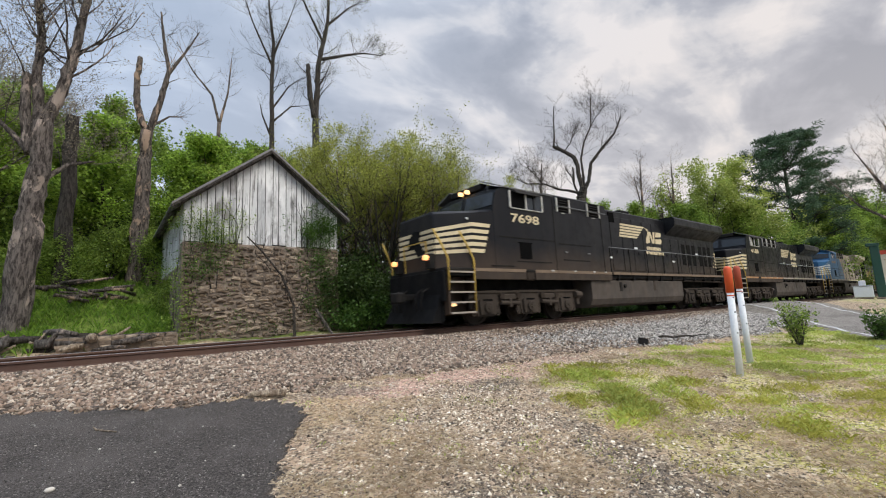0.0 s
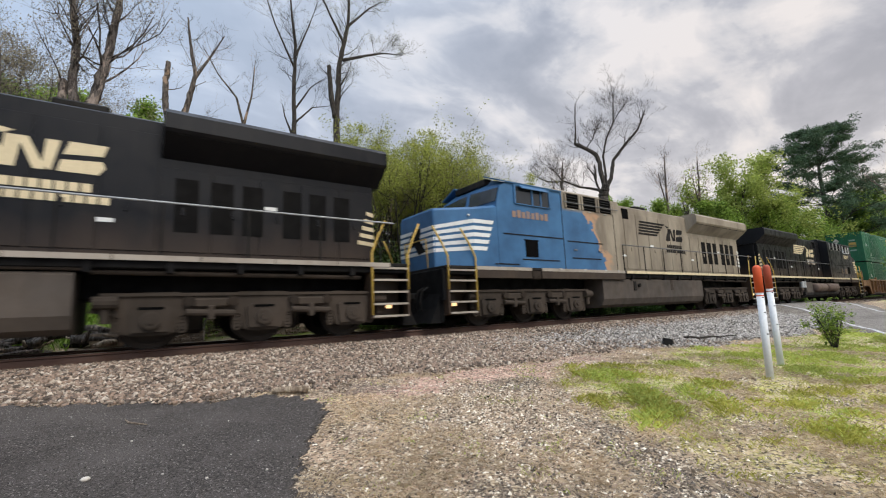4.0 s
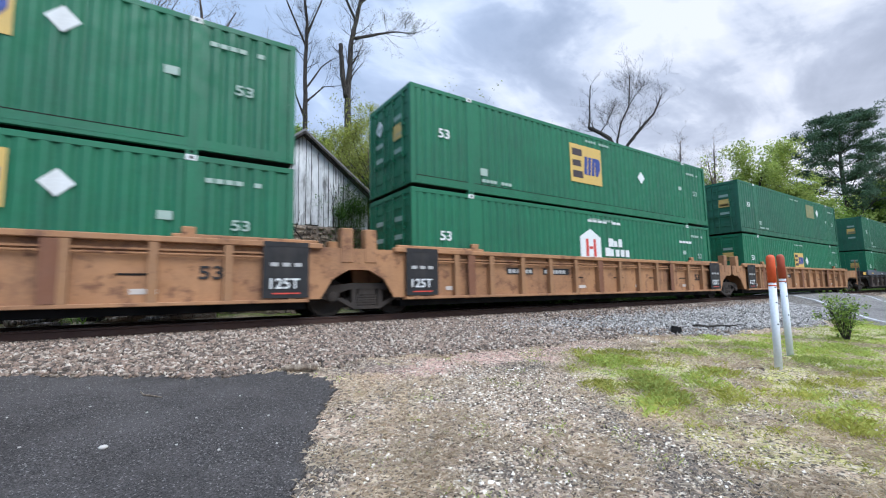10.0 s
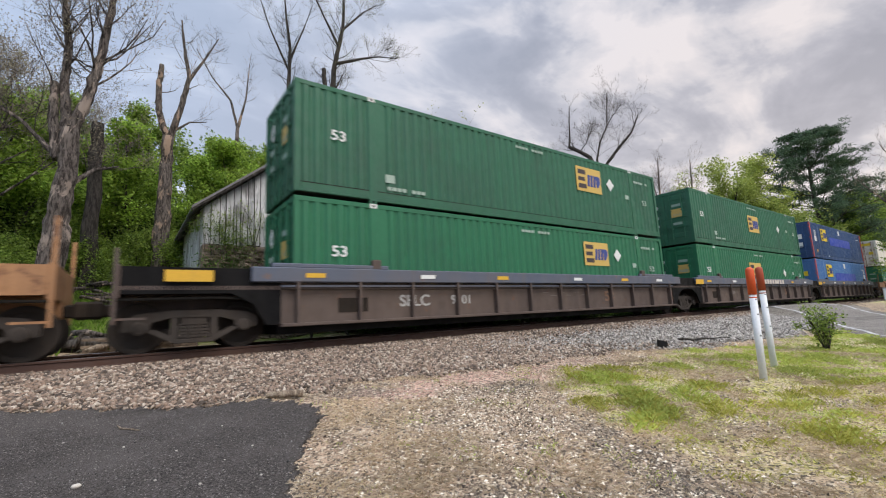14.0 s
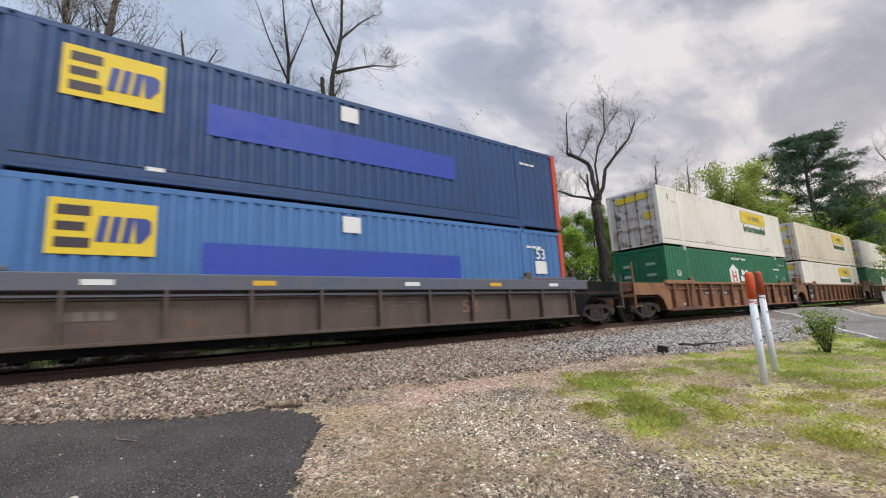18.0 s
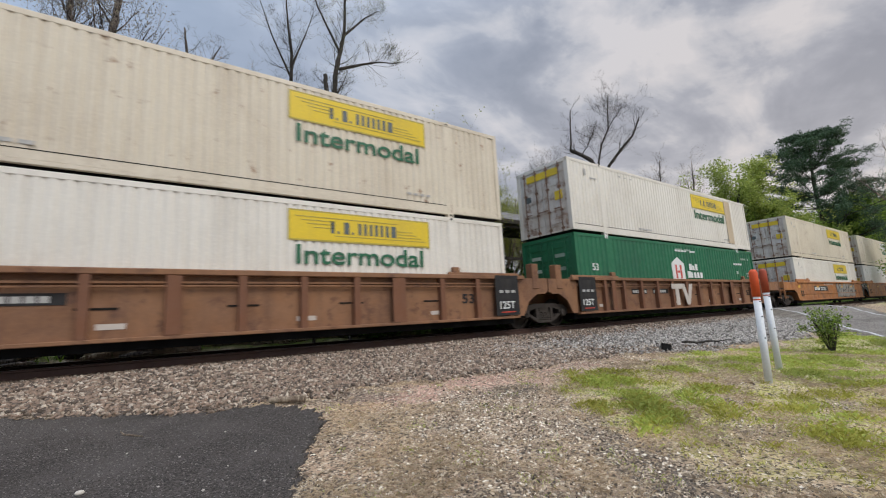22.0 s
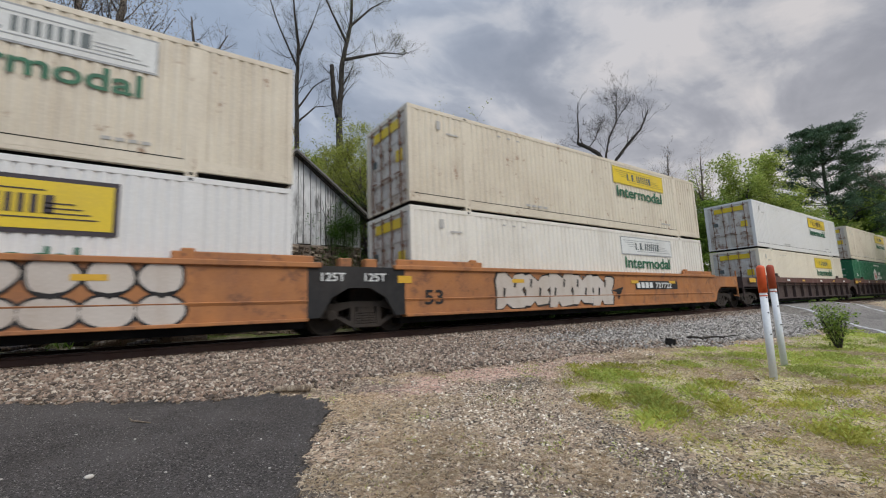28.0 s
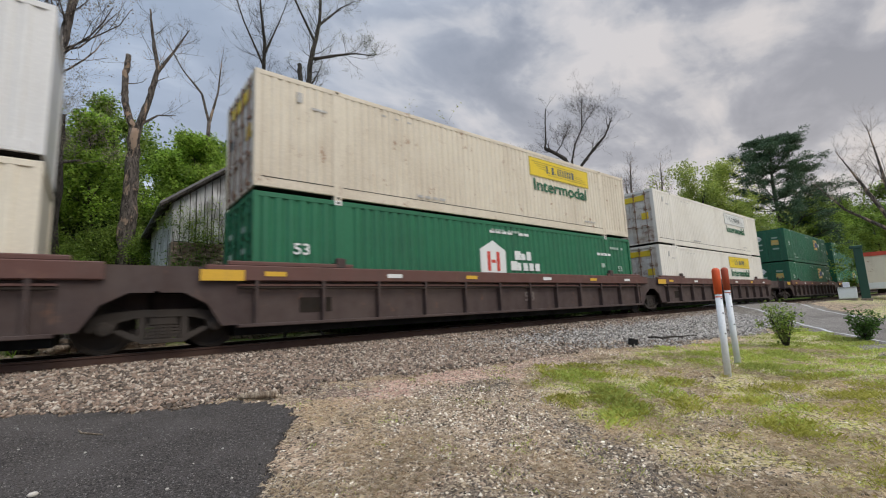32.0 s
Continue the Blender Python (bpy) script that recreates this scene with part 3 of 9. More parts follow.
def zone_grass(x, y):
    n = fbm(x, y, 1.1, 7)
    upper = np.interp(x, [-50, 3.0, 3.8, 4.65, 5.6, 6.7, 8.0, 9.5, 12.0, 20, 60], [-5, 0.6, 1.7, 2.95, 4.3, 5.35, 5.3, 5.0, 4.5, 3.8, 3.2])
    lower = np.interp(x, [3.0, 4.0, 5.0, 7.0, 9.0, 14], [0.2, 0.35, 0.2, -0.6, -1.8, -5.0])
    g = np.clip((upper - y) / 0.9 + 0.45 + 0.55 * n, 0, 1) * np.clip((y - lower) / 1.0 + 0.5 + 0.6 * n, 0, 1) * np.clip((x - 3.6) / 1.2 + 0.3 * n, 0, 1)
    bare = np.maximum.reduce([blob(x, y, 6.7, 2.95, 0.75, 0.35, 61), blob(x, y, 5.4, 2.05, 0.55, 0.3, 62), blob(x, y, 4.3, 1.2, 0.6, 0.3, 63), blob(x, y, 8.0, 3.3, 0.7, 0.4, 64), blob(x, y, 7.4, 1.7, 0.5, 0.25, 65)])
    g = g * (1 - 0.8 * bare)
    g = np.maximum(g, np.clip((x - 38) / 4 + 0.5 * n, 0, 1) * np.clip((8.0 - y) / 1.0, 0, 1) * 0.9)
    return np.maximum(g, np.clip((y - np.where(x > 0.8, 15.6, 14.2)) / 0.8 + 0.8 * n, 0, 1))


def lushness(x, y):
    """How green the verge is: thick tufts, and a mown strip by the road."""
    t = np.maximum.reduce([blob(x, y, 6.4, 3.9, 1.2, 1.2, 71), blob(x, y, 9.3, 4.4, 1.5, 0.6, 72), blob(x, y, 6.6, 1.7, 0.8, 0.6, 73), 0.8 * blob(x, y, 5.2, 2.9, 0.7, 0.6, 74)])
    return np.maximum(t, np.clip((x - 8.6) / 1.2 + 0.4 * fbm(x, y, 1.0, 75), 0, 1))


def zone_red(x, y):
    return np.clip(np.clip(1.3 - np.hypot((x - 5.2) / 3.3, (y - 6.1) / 0.7) + 0.55 * fbm(x, y, 1.3, 11), 0, 1), 0, 1) * 0.95


def zone_dark(x, y):
    """Dark grey chippings: a band across the earth, a mossy patch, the crumbled edge of the asphalt."""
    mid_x = np.interp(y, [0.0, 1.59, 2.13, 3.18, 4.2], [2.9, 3.35, 3.6, 4.25, 4.9])
    band = 0.8 * np.clip(1.0 - np.abs(x - mid_x) / 0.5 + 0.8 * fbm(x, y, 1.8, 81), 0, 1) * np.clip((3.9 - y) / 0.7, 0, 1)
    edge = np.interp(y, [0.5, 2.2, 3.15, 3.85, 4.55, 5.1, 5.55], [0.2, 0.55, 0.85, 1.15, 1.45, 1.75, 2.02])
    rim = np.clip(1.0 - (x - edge) / 0.38 + 0.7 * fbm(x, y, 2.2, 82), 0, 1) * np.clip((4.6 - y) / 0.6, 0, 1)
    return np.maximum.reduce([band, 0.8 * blob(x, y, 4.9, 5.35, 0.8, 0.3, 83), rim, 0.55 * blob(x, y, 2.3, 2.3, 0.7, 0.6, 84, 0.8), 0.5 * blob(x, y, 3.0, 6.3, 0.6, 0.35, 85, 0.8)])


def zone_pebble(x, y):
    """Pale pebbles lying thick."""
    return np.clip(np.maximum.reduce([blob(x, y, 3.9, 4.3, 0.75, 1.1, 91, 0.6), 0.7 * blob(x, y, 2.7, 3.6, 0.9, 0.9, 92, 0.7), 0.5 * blob(x, y, 3.2, 2.6, 0.7, 0.6, 93, 0.7)]) + 0.12, 0, 1)


def build_ground():
    xs = spread((-900, -60, 14), (-60, -12, 24), (-12, -3.5, 34), (-3.5, 0, 34), (0, 8, 130), (8, 14, 70), (14, 40, 104), (40, 100, 30), (100, 900, 16))
    ys = spread((-900, -40, 10), (-40, -4, 18), (-4, 0, 16), (0, 7, 115), (7, 15, 80), (15, 40, 60), (40, 120, 20), (120, 900, 12))
    X, Y = np.meshgrid(xs, ys, indexing="ij")
    Z = land(X, Y)
    n, m = X.shape
    idx = np.arange(n * m).reshape(n, m)
    f = np.stack([idx[:-1, :-1], idx[1:, :-1], idx[1:, 1:], idx[:-1, 1:]], -1).reshape(-1, 4)
    mt, nt, b = shader("ground_earth", 0.95, 0.0, 0.15)
    at = nt.nodes.new("ShaderNodeVertexColor")
    at.layer_name = "zone"
    sp = nt.nodes.new("ShaderNodeSeparateColor")
    nt.links.new(at.outputs[0], sp.inputs[0])
    at2 = nt.nodes.new("ShaderNodeVertexColor")
    at2.layer_name = "tone"
    sp2 = nt.nodes.new("ShaderNodeSeparateColor")
    nt.links.new(at2.outputs[0], sp2.inputs[0])

    def chips(scale):
        """Small stones: a grey value for each, and the dark joints between."""
        c = nt.nodes.new("ShaderNodeTexCoord")
        v = nt.nodes.new("ShaderNodeTexVoronoi")
        v.inputs["Scale"].default_value = scale
        nt.links.new(c.outputs["Object"], v.inputs["Vector"])
        s_ = nt.nodes.new("ShaderNodeSeparateColor")
        nt.links.new(v.outputs["Color"], s_.inputs[0])
        return s_.outputs[0], s_.outputs[1], v.outputs["Distance"]

    g1, g1b, d1 = chips(31)
    g2, g2b, d2 = chips(62)
    grain = tex(nt, 70, 5, 0.7)
    mid = tex(nt, 4.5, 6, 0.7)
    dirt = mix(nt, (0.27, 0.185, 0.122), (0.52, 0.38, 0.265), ramp(nt, mid, 0.0, 1.0, 0.38, 0.62))
    dirt = mix(nt, dirt, (0.135, 0.098, 0.07), ramp(nt, tex(nt, 2.1, 7, 0.75, distort=0.4), 0.0, 0.9, 0.47, 0.58))
    dirt = mix(nt, dirt, (0.62, 0.49, 0.325), ramp(nt, tex(nt, 3.1, 7, 0.75, (1, 1.6, 1), distort=0.6), 0.0, 0.8, 0.52, 0.64))
    dirt = mix(nt, dirt, (0.20, 0.20, 0.06), ramp(nt, tex(nt, 2.0, 7, 0.75, (1.3, 1, 1), distort=0.3), 0.0, 0.25, 0.55, 0.66))
    dark = mix(nt, (0.088, 0.07, 0.055), (0.20, 0.165, 0.13), ramp(nt, grain, 0.0, 1.0, 0.4, 0.62))
    red = mix(nt, (0.38, 0.215, 0.165), (0.64, 0.42, 0.335), ramp(nt, mid, 0.0, 1.0, 0.4, 0.6))
    # ground under the ballast, darkened: shade in the gaps between stones is painted in
    stones = mix(nt, (0.04, 0.032, 0.026), (0.20, 0.16, 0.12), ramp(nt, grain, 0.0, 1.0, 0.4, 0.62))
    green = mix(nt, (0.30, 0.285, 0.075), (0.54, 0.51, 0.15), ramp(nt, mid, 0.0, 1.0, 0.38, 0.62))
    lush = mix(nt, green, (0.32, 0.37, 0.08), sp2.outputs[2])
    green = mix(nt, lush, (0.56, 0.43, 0.27), ramp(nt, tex(nt, 3.0, 7, 0.75, distort=0.5), 0.0, 0.95, 0.45, 0.57))
    col = mix(nt, dirt, red, sp.outputs[2])
    col = mix(nt, col, dark, sp2.outputs[0])
    col = mix(nt, col, green, sp.outputs[0])
    # single chips, some pale and some dark, thickest where the pebbles lie
    bright = nt.nodes.new("ShaderNodeMath")
    bright.operation = "MULTIPLY_ADD"
    nt.links.new(sp2.outputs[1], bright.inputs[0])
    bright.inputs[1].default_value = 0.22
    nt.links.new(g1, bright.inputs[2])
    col = mix(nt, col, mix(nt, (0.42, 0.335, 0.24), (0.72, 0.62, 0.48), g1b), ramp(nt, bright.outputs[0], 0.0, 0.9, 0.88, 0.92))
    col = mix(nt, col, (0.06, 0.047, 0.037), ramp(nt, g1, 0.85, 0.0, 0.15, 0.19))
    col = mix(nt, col, (0.56, 0.47, 0.34), ramp(nt, g2, 0.0, 0.75, 0.87, 0.90))
    col = mix(nt, col, (0.075, 0.06, 0.048), ramp(nt, g2b, 0.7, 0.0, 0.14, 0.18))
    col = mix(nt, col, stones, sp.outputs[1])
    bank = mix(nt, (0.07, 0.10, 0.02), (0.15, 0.21, 0.035), ramp(nt, mid, 0.0, 1.0, 0.4, 0.6))
    col = mix(nt, col, bank, at.outputs[1])
    nt.links.new(col, b.inputs["Base Color"])
    both_ = mix(nt, grain, d1, 0.5)
    bump(nt, b, both_, 0.8, 0.03)
    me = raw("ground", np.stack([X, Y, Z], -1).reshape(-1, 3), f, mt, True)
    zc = np.stack([zone_grass(X, Y), zone_ballast(X, Y), zone_red(X, Y), np.clip((Y - np.where(X > 0.8, 14.2, 14.6)) / 0.9 + 0.5 * fbm(X, Y, 1.0, 99), 0, 1)], -1).reshape(-1, 4).astype(np.float32)
    me.color_attributes.new("zone", "FLOAT_COLOR", "POINT").data.foreach_set("color", zc.ravel())
    zt = np.stack([zone_dark(X, Y), zone_pebble(X, Y), lushness(X, Y), np.ones_like(X)], -1).reshape(-1, 4).astype(np.float32)
    me.color_attributes.new("tone", "FLOAT_COLOR", "POINT").data.foreach_set("color", zt.ravel())
    tagged(new("ground", me), "dry earth and gravel with grass patches beside the railway", "ground", kind="structure")


build_ground()


def asphalt_mat(name, base, pale, grit):
    m, nt, b = shader(name, 0.95, 0.0, 0.08)
    c = nt.nodes.new("ShaderNodeTexCoord")
    v = nt.nodes.new("ShaderNodeTexVoronoi")
    v.inputs["Scale"].default_value = 85
    nt.links.new(c.outputs["Object"], v.inputs["Vector"])
    s_ = nt.nodes.new("ShaderNodeSeparateColor")
    nt.links.new(v.outputs["Color"], s_.inputs[0])
    col = mix(nt, base, pale, s_.outputs[0])
    col = mix(nt, col, tuple(k * 0.4 for k in base), ramp(nt, tex(nt, 45, 6, 0.75), 0.0, 0.8, 0.48, 0.60))
    col = mix(nt, col, pale, ramp(nt, tex(nt, 0.9, 6, 0.65), 0.0, 0.55, 0.45, 0.68))
    col = mix(nt, col, grit, ramp(nt, s_.outputs[1], 0.0, 0.9, 0.955, 0.965))
    col = mix(nt, col, tuple(k * 0.5 for k in base), ramp(nt, tex(nt, 0.35, 6, 0.7, distort=0.5), 0.0, 0.5, 0.52, 0.62))
    nt.links.new(col, b.inputs["Base Color"])
    bump(nt, b, mix(nt, tex(nt, 60, 5, 0.75), v.outputs["Distance"], 0.5), 1.0, 0.03)
    return m


M["asphalt"] = asphalt_mat("asphalt_dark", (0.062, 0.055, 0.051), (0.138, 0.123, 0.113), (0.27, 0.245, 0.22))
M["road"] = asphalt_mat("asphalt_worn_grey", (0.22, 0.20, 0.178), (0.34, 0.312, 0.28), (0.42, 0.39, 0.35))
M["road_paint"] = plain("road_paint_white", (0.5, 0.5, 0.49), 0.7, 0.0, 0.3, 8.0)


def build_pad():
    """The dark asphalt apron: spokes from its middle to a ragged rim."""
    rim_x = [0.0, 0.2, 0.55, 0.85, 1.15, 1.45, 1.75, 2.02, 2.12, 1.95, 1.55, 0.9, 0.1, -0.9, -2.5, -6.0, -12.0, -14.0, -13.0, -4.0]
    rim_y = [-6.0, 0.5, 2.2, 3.15, 3.85, 4.55, 5.1, 5.55, 5.95, 6.3, 6.75, 6.98, 7.22, 7.62, 8.1, 8.5, 8.6, 4.0, -6.0, -7.0]
    cx, cy, n = -2.5, 2.5, 720
    t = np.linspace(0, len(rim_x), n, endpoint=False)
    k, fr = t.astype(int), t % 1
    rx, ry = np.array(rim_x), np.array(rim_y)
    nx, ny = np.roll(rx, -1), np.roll(ry, -1)
    bx, by = rx[k] * (1 - fr) + nx[k] * fr, ry[k] * (1 - fr) + ny[k] * fr
    wob = 1 + 0.010 * np.sin(t * 9.1) + 0.007 * np.sin(t * 23.3 + 1) + 0.006 * np.sin(t * 61 + 2) + 0.004 * np.sin(t * 117)
    v, rows = [], 46
    for i in range(rows + 2):
        s = min(i / rows, 1.0) ** 0.7
        X, Y = cx + (bx - cx) * s * wob, cy + (by - cy) * s * wob
        lift = 0.022 if i < rows else (0.016 if i == rows else -0.03)
        v.append(np.stack([X, Y, land(X, Y) + lift], -1))
    v = np.concatenate(v)
    a = np.arange(n)
    f = np.concatenate([np.stack([i * n + a, i * n + (a + 1) % n, (i + 1) * n + (a + 1) % n, (i + 1) * n + a], -1) for i in range(rows + 1)])
    tagged(new("asphalt_pad", raw("asphalt_pad", v, f, M["asphalt"], True)), "dark asphalt apron with a ragged crumbling edge", "pavement", kind="structure")


build_pad()
ROAD_L = [(60.0, 26.0), (46.0, 18.6), (37.0, 13.4), (32.5, 10.9), (28.2, 8.65), (22.6, 5.6), (17.5, 3.1), (12.5, 0.4), (8.0, -2.6), (2.0, -8.0), (-6.0, -18.0)]
ROAD_R = [(63.0, 22.5), (49.5, 14.8), (42.0, 11.0), (38.0, 8.9), (33.6, 6.6), (27.0, 3.9), (20.5, 1.0), (15.5, -2.2), (11.0, -5.6), (5.0, -11.0), (-3.0, -21.0)]


def road_z(x, y):
    base = land(x, y)
    near = np.clip(1 - (np.abs(y - TRACK_Y) - 2.2) / 3.0, 0, 1)
    return base * (1 - near) + (RAIL_Z - 0.012) * near + 0.03


def strip(name, a, b, mat, lift, across):
    """A band between two lines in plan, laid on the road's surface."""
    t = np.linspace(0, len(a) - 1, 160)
    P = [np.stack([np.interp(t, range(len(q)), [p[i] for p in q]) for i in (0, 1)], -1) for q in (a, b)]
    rows = []
    for s in np.linspace(0, 1, across):
        xy = P[0] * (1 - s) + P[1] * s
        rows.append(np.stack([xy[:, 0], xy[:, 1], road_z(xy[:, 0], xy[:, 1]) + lift], -1))
    n = len(t)
    i = np.arange(n - 1)
    f = np.concatenate([np.stack([k * n + i, k * n + i + 1, (k + 1) * n + i + 1, (k + 1) * n + i], -1) for k in range(across - 1)])
    return raw(name, np.concatenate(rows), f, M[mat], True)


def shoulder(line, other):
    """A sloping gravel shoulder from the road's edge down to the ground."""
    t = np.linspace(0, len(line) - 1, 160)
    E, O = [np.stack([np.interp(t, range(len(q)), [p[i] for p in q]) for i in (0, 1)], -1) for q in (line, other)]
    out = (E - O) / np.linalg.norm(E - O, axis=1)[:, None]
    rows = []
    for s, (w, drop) in enumerate(((-0.05, 0.0), (0.35, 0.3), (0.9, 0.75), (1.5, 1.0))):
        xy = E + out * (w + 0.12 * np.sin(t * 9 + s) * (s > 1))[:, None]
        top, low = road_z(E[:, 0], E[:, 1]) - 0.006, land(xy[:, 0], xy[:, 1]) - 0.02
        rows.append(np.stack([xy[:, 0], xy[:, 1], top * (1 - drop) + low * drop], -1))
    n = len(t)
    i = np.arange(n - 1)
    f = np.concatenate([np.stack([k * n + i, k * n + i + 1, (k + 1) * n + i + 1, (k + 1) * n + i], -1) for k in range(3)])
    return raw("shoulder", np.concatenate(rows), f, M["shoulder"], True)


M["shoulder"] = asphalt_mat("gravel_shoulder", (0.17, 0.148, 0.122), (0.36, 0.325, 0.28), (0.52, 0.48, 0.42))


def between(s):
    return [(p[0] * (1 - s) + q[0] * s, p[1] * (1 - s) + q[1] * s) for p, q in zip(ROAD_L, ROAD_R)]


road = tagged(new("road", strip("road", ROAD_L, ROAD_R, "road", 0.0, 9)), "worn grey asphalt road that climbs over the track", "road", kind="structure")
part("shoulder", shoulder(ROAD_L, ROAD_R), "", road, "pale gravel shoulder")
part("shoulder", shoulder(ROAD_R, ROAD_L), "", road, "pale gravel shoulder")
part("edge_line", strip("edge_line", between(0.045), between(0.075), "road_paint", 0.006, 2), "road_paint", road, "faded white edge line")
part("edge_line", strip("edge_line", between(0.925), between(0.955), "road_paint", 0.006, 2), "road_paint", road, "faded white edge line")


# ---- the track ----
def build_track():
    tr = thing("railway_track", "single railway track with rusty rails on stone ballast", "railway track", kind="structure")
    prof = [(-0.075, 0.0), (0.075, 0.0), (0.075, 0.012), (0.012, 0.03), (0.010, 0.125), (0.036, 0.138), (0.037, 0.165), (0.028, 0.175), (-0.028, 0.175), (-0.037, 0.165), (-0.036, 0.138), (-0.010, 0.125), (-0.012, 0.03), (-0.075, 0.012)]
    for s in (-1, 1):
        y = TRACK_Y + s * 0.753
        part("rail", Mesh().prism([(y + a, RAIL_Z - 0.178 + b) for a, b in prof], -420, 520, "x"), "rail_rust", tr)
        part("rail_head", Mesh().prism([(y - 0.03, RAIL_Z - 0.004), (y + 0.03, RAIL_Z - 0.004), (y + 0.022, RAIL_Z), (y - 0.022, RAIL_Z)], -420, 520, "x"), "rail_head", tr, "worn bright running surface")
    tie = Mesh().box(-0.115, 0.115, -1.3, 1.3, -0.17, 0.0, 0.012).data("tie", M["tie_wood"])
    plate = Mesh()
    for s in (-1, 1):
        plate.box(-0.09, 0.09, s * 0.753 - 0.18, s * 0.753 + 0.18, 0.0, 0.018, 0.004)
        for k in (-0.1, 0.1):
            plate.box(-0.06, -0.035, s * 0.753 + k - 0.012, s * 0.753 + k + 0.012, 0.0, 0.05)
    plate = plate.data("tie_plate", M["rail_rust"])
    for i in range(90):
        x = -10.0 + i * 0.5 + random.uniform(-0.02, 0.02)
        o = part("tie", tie, "", tr)
        o.matrix_basis = pose(x, TRACK_Y + random.uniform(-0.04, 0.04), RAIL_Z - 0.195, 0, 0, random.uniform(-1, 1))
        p = part("tie_plate", plate, "", o)
        p.matrix_basis = pose(0, 0, 0)


build_track()


# ---- the train ----
SPEED, GAIN = 11.4163, 0.000648   # metres a second; a slight quickening


def run(t):
    """How far the train has gone since the start."""
    return SPEED * t + GAIN * ((t - 16) ** 2 - 256)


TRAIN = []


def on_train(ob, x, reverse=False):
    """The thing stands at x along the track at the start and goes with the train."""
    TRAIN.append((ob, x, reverse, 0.0))
    ob.matrix_basis = pose(x, TRACK_Y, RAIL_Z, 0, 0, 180 if reverse else 0)
    return ob


CACHE = {}


def cached(key, make, mat, smooth=False):
    k = (key, mat)
    if k not in CACHE:
        CACHE[k] = make().data(key if isinstance(key, str) else key[0], M[mat], smooth)
    return CACHE[k]


def wheel_mesh(r):
    m = Mesh()
    for s in (-1, 1):
        m.ring((0, s * 0.72, 0), "y", r, r * 0.82, 0.13, 28)
        m.ring((0, s * 0.68, 0), "y", r + 0.026, r * 0.9, 0.03, 28)
        m.ring((0, s * 0.72, 0), "y", r * 0.83, 0.06, 0.035, 28)
        m.tube([(0, s * 0.66, 0), (0, s * 0.84, 0)], 0.12, 14)
    m.tube([(0, -0.72, 0), (0, 0.72, 0)], 0.085, 12)
    for s in (-1, 1):
        for a in (0.3, 2.4, 4.5):
            m.tube([(0.075 * math.cos(a), s * 0.84, 0.075 * math.sin(a)), (0.075 * math.cos(a), s * 0.87, 0.075 * math.sin(a))], 0.02, 6)
    return m


WHEELS = []


def wheelset(parent, x, r, way=1):
    o = part("wheelset", cached("wheelset_%d" % int(r * 100), lambda: wheel_mesh(r), "truck_dark", False), "", parent)
    o.name = "wheelset"
    o.matrix_basis = pose(x, 0, r)
    WHEELS.append((o, x, r, way))
    return o


def loco_sideframe(s):
    """A three-axle side frame: a long beam with dipping arches, three wide axle pedestals, bolted pads and dampers."""
    m = Mesh()
    low, high = lambda a, b: min(s * a, s * b), lambda a, b: max(s * a, s * b)
    top = [(-2.85, 0.70), (-2.72, 0.94), (-2.4, 1.03), (-1.55, 1.05), (-1.25, 0.98), (-0.75, 0.98), (-0.45, 1.05), (0.45, 1.05), (0.75, 0.98), (1.25, 0.98), (1.55, 1.05), (2.4, 1.03), (2.72, 0.94), (2.85, 0.70)]
    bot = []
    for c in (1.95, 0.0, -1.95):
        bot += [(c + 0.62, 0.66), (c + 0.44, 0.58), (c + 0.38, 0.30), (c + 0.26, 0.26), (c - 0.26, 0.26), (c - 0.38, 0.30), (c - 0.44, 0.58), (c - 0.62, 0.66)]
    m.prism(top + bot, s * 1.14, s * 1.27)
    m.prism([(-2.7, 0.97), (2.7, 0.97), (2.7, 1.03), (-2.7, 1.03)], s * 1.27, s * 1.31)
    for x in (-1.95, 0, 1.95):
        m.prism([(x - 0.30, 0.32), (x + 0.30, 0.32), (x + 0.34, 0.74), (x + 0.22, 0.80), (x - 0.22, 0.80), (x - 0.34, 0.74)], s * 1.27, s * 1.34)
        m.tube([(x, s * 1.34, 0.53), (x, s * 1.40, 0.53), (x, s * 1.41, 0.53)], [0.165, 0.165, 0.13], 18)
        m.tube([(x, s * 1.41, 0.53), (x, s * 1.435, 0.53)], 0.07, 10)
        for k in (-0.5, 0.5):
            for i in range(4):
                m.ring((x + k, s * 1.2, 0.36 + 0.07 * i), "y", 0.09, 0.05, 0.1, 10)
    for x in (-0.98, 0.98):
        m.box(x - 0.30, x + 0.30, low(1.27, 1.36), high(1.27, 1.36), 0.74, 0.92, 0.03)
        m.tube([(x - 0.42, s * 1.33, 0.66), (x + 0.42, s * 1.33, 0.62)], 0.065, 10)
        m.box(x - 0.06, x + 0.06, low(1.27, 1.40), high(1.27, 1.40), 0.50, 0.78, 0.015)
    for x in (-2.62, 2.62):
        m.tube([(x, s * 1.30, 0.50), (x, s * 1.30, 1.0)], 0.075, 10)
        m.tube([(x - 0.18, s * 1.33, 0.86), (x + 0.18, s * 1.33, 0.86)], 0.12, 12)
    return m


def sideframe_slots(s):
    """The dark slots over the axle caps and the lightening holes of the beam."""
    m = Mesh()
    for x in (-1.95, 0, 1.95):
        m.box(x - 0.2, x + 0.2, min(s * 1.335, s * 1.348), max(s * 1.335, s * 1.348), 0.725, 0.775)
    for x in (-1.3, -0.66, 0.66, 1.3):
        m.tube([(x, s * 1.262, 0.84), (x, s * 1.274, 0.84)], 0.055, 10)
    return m


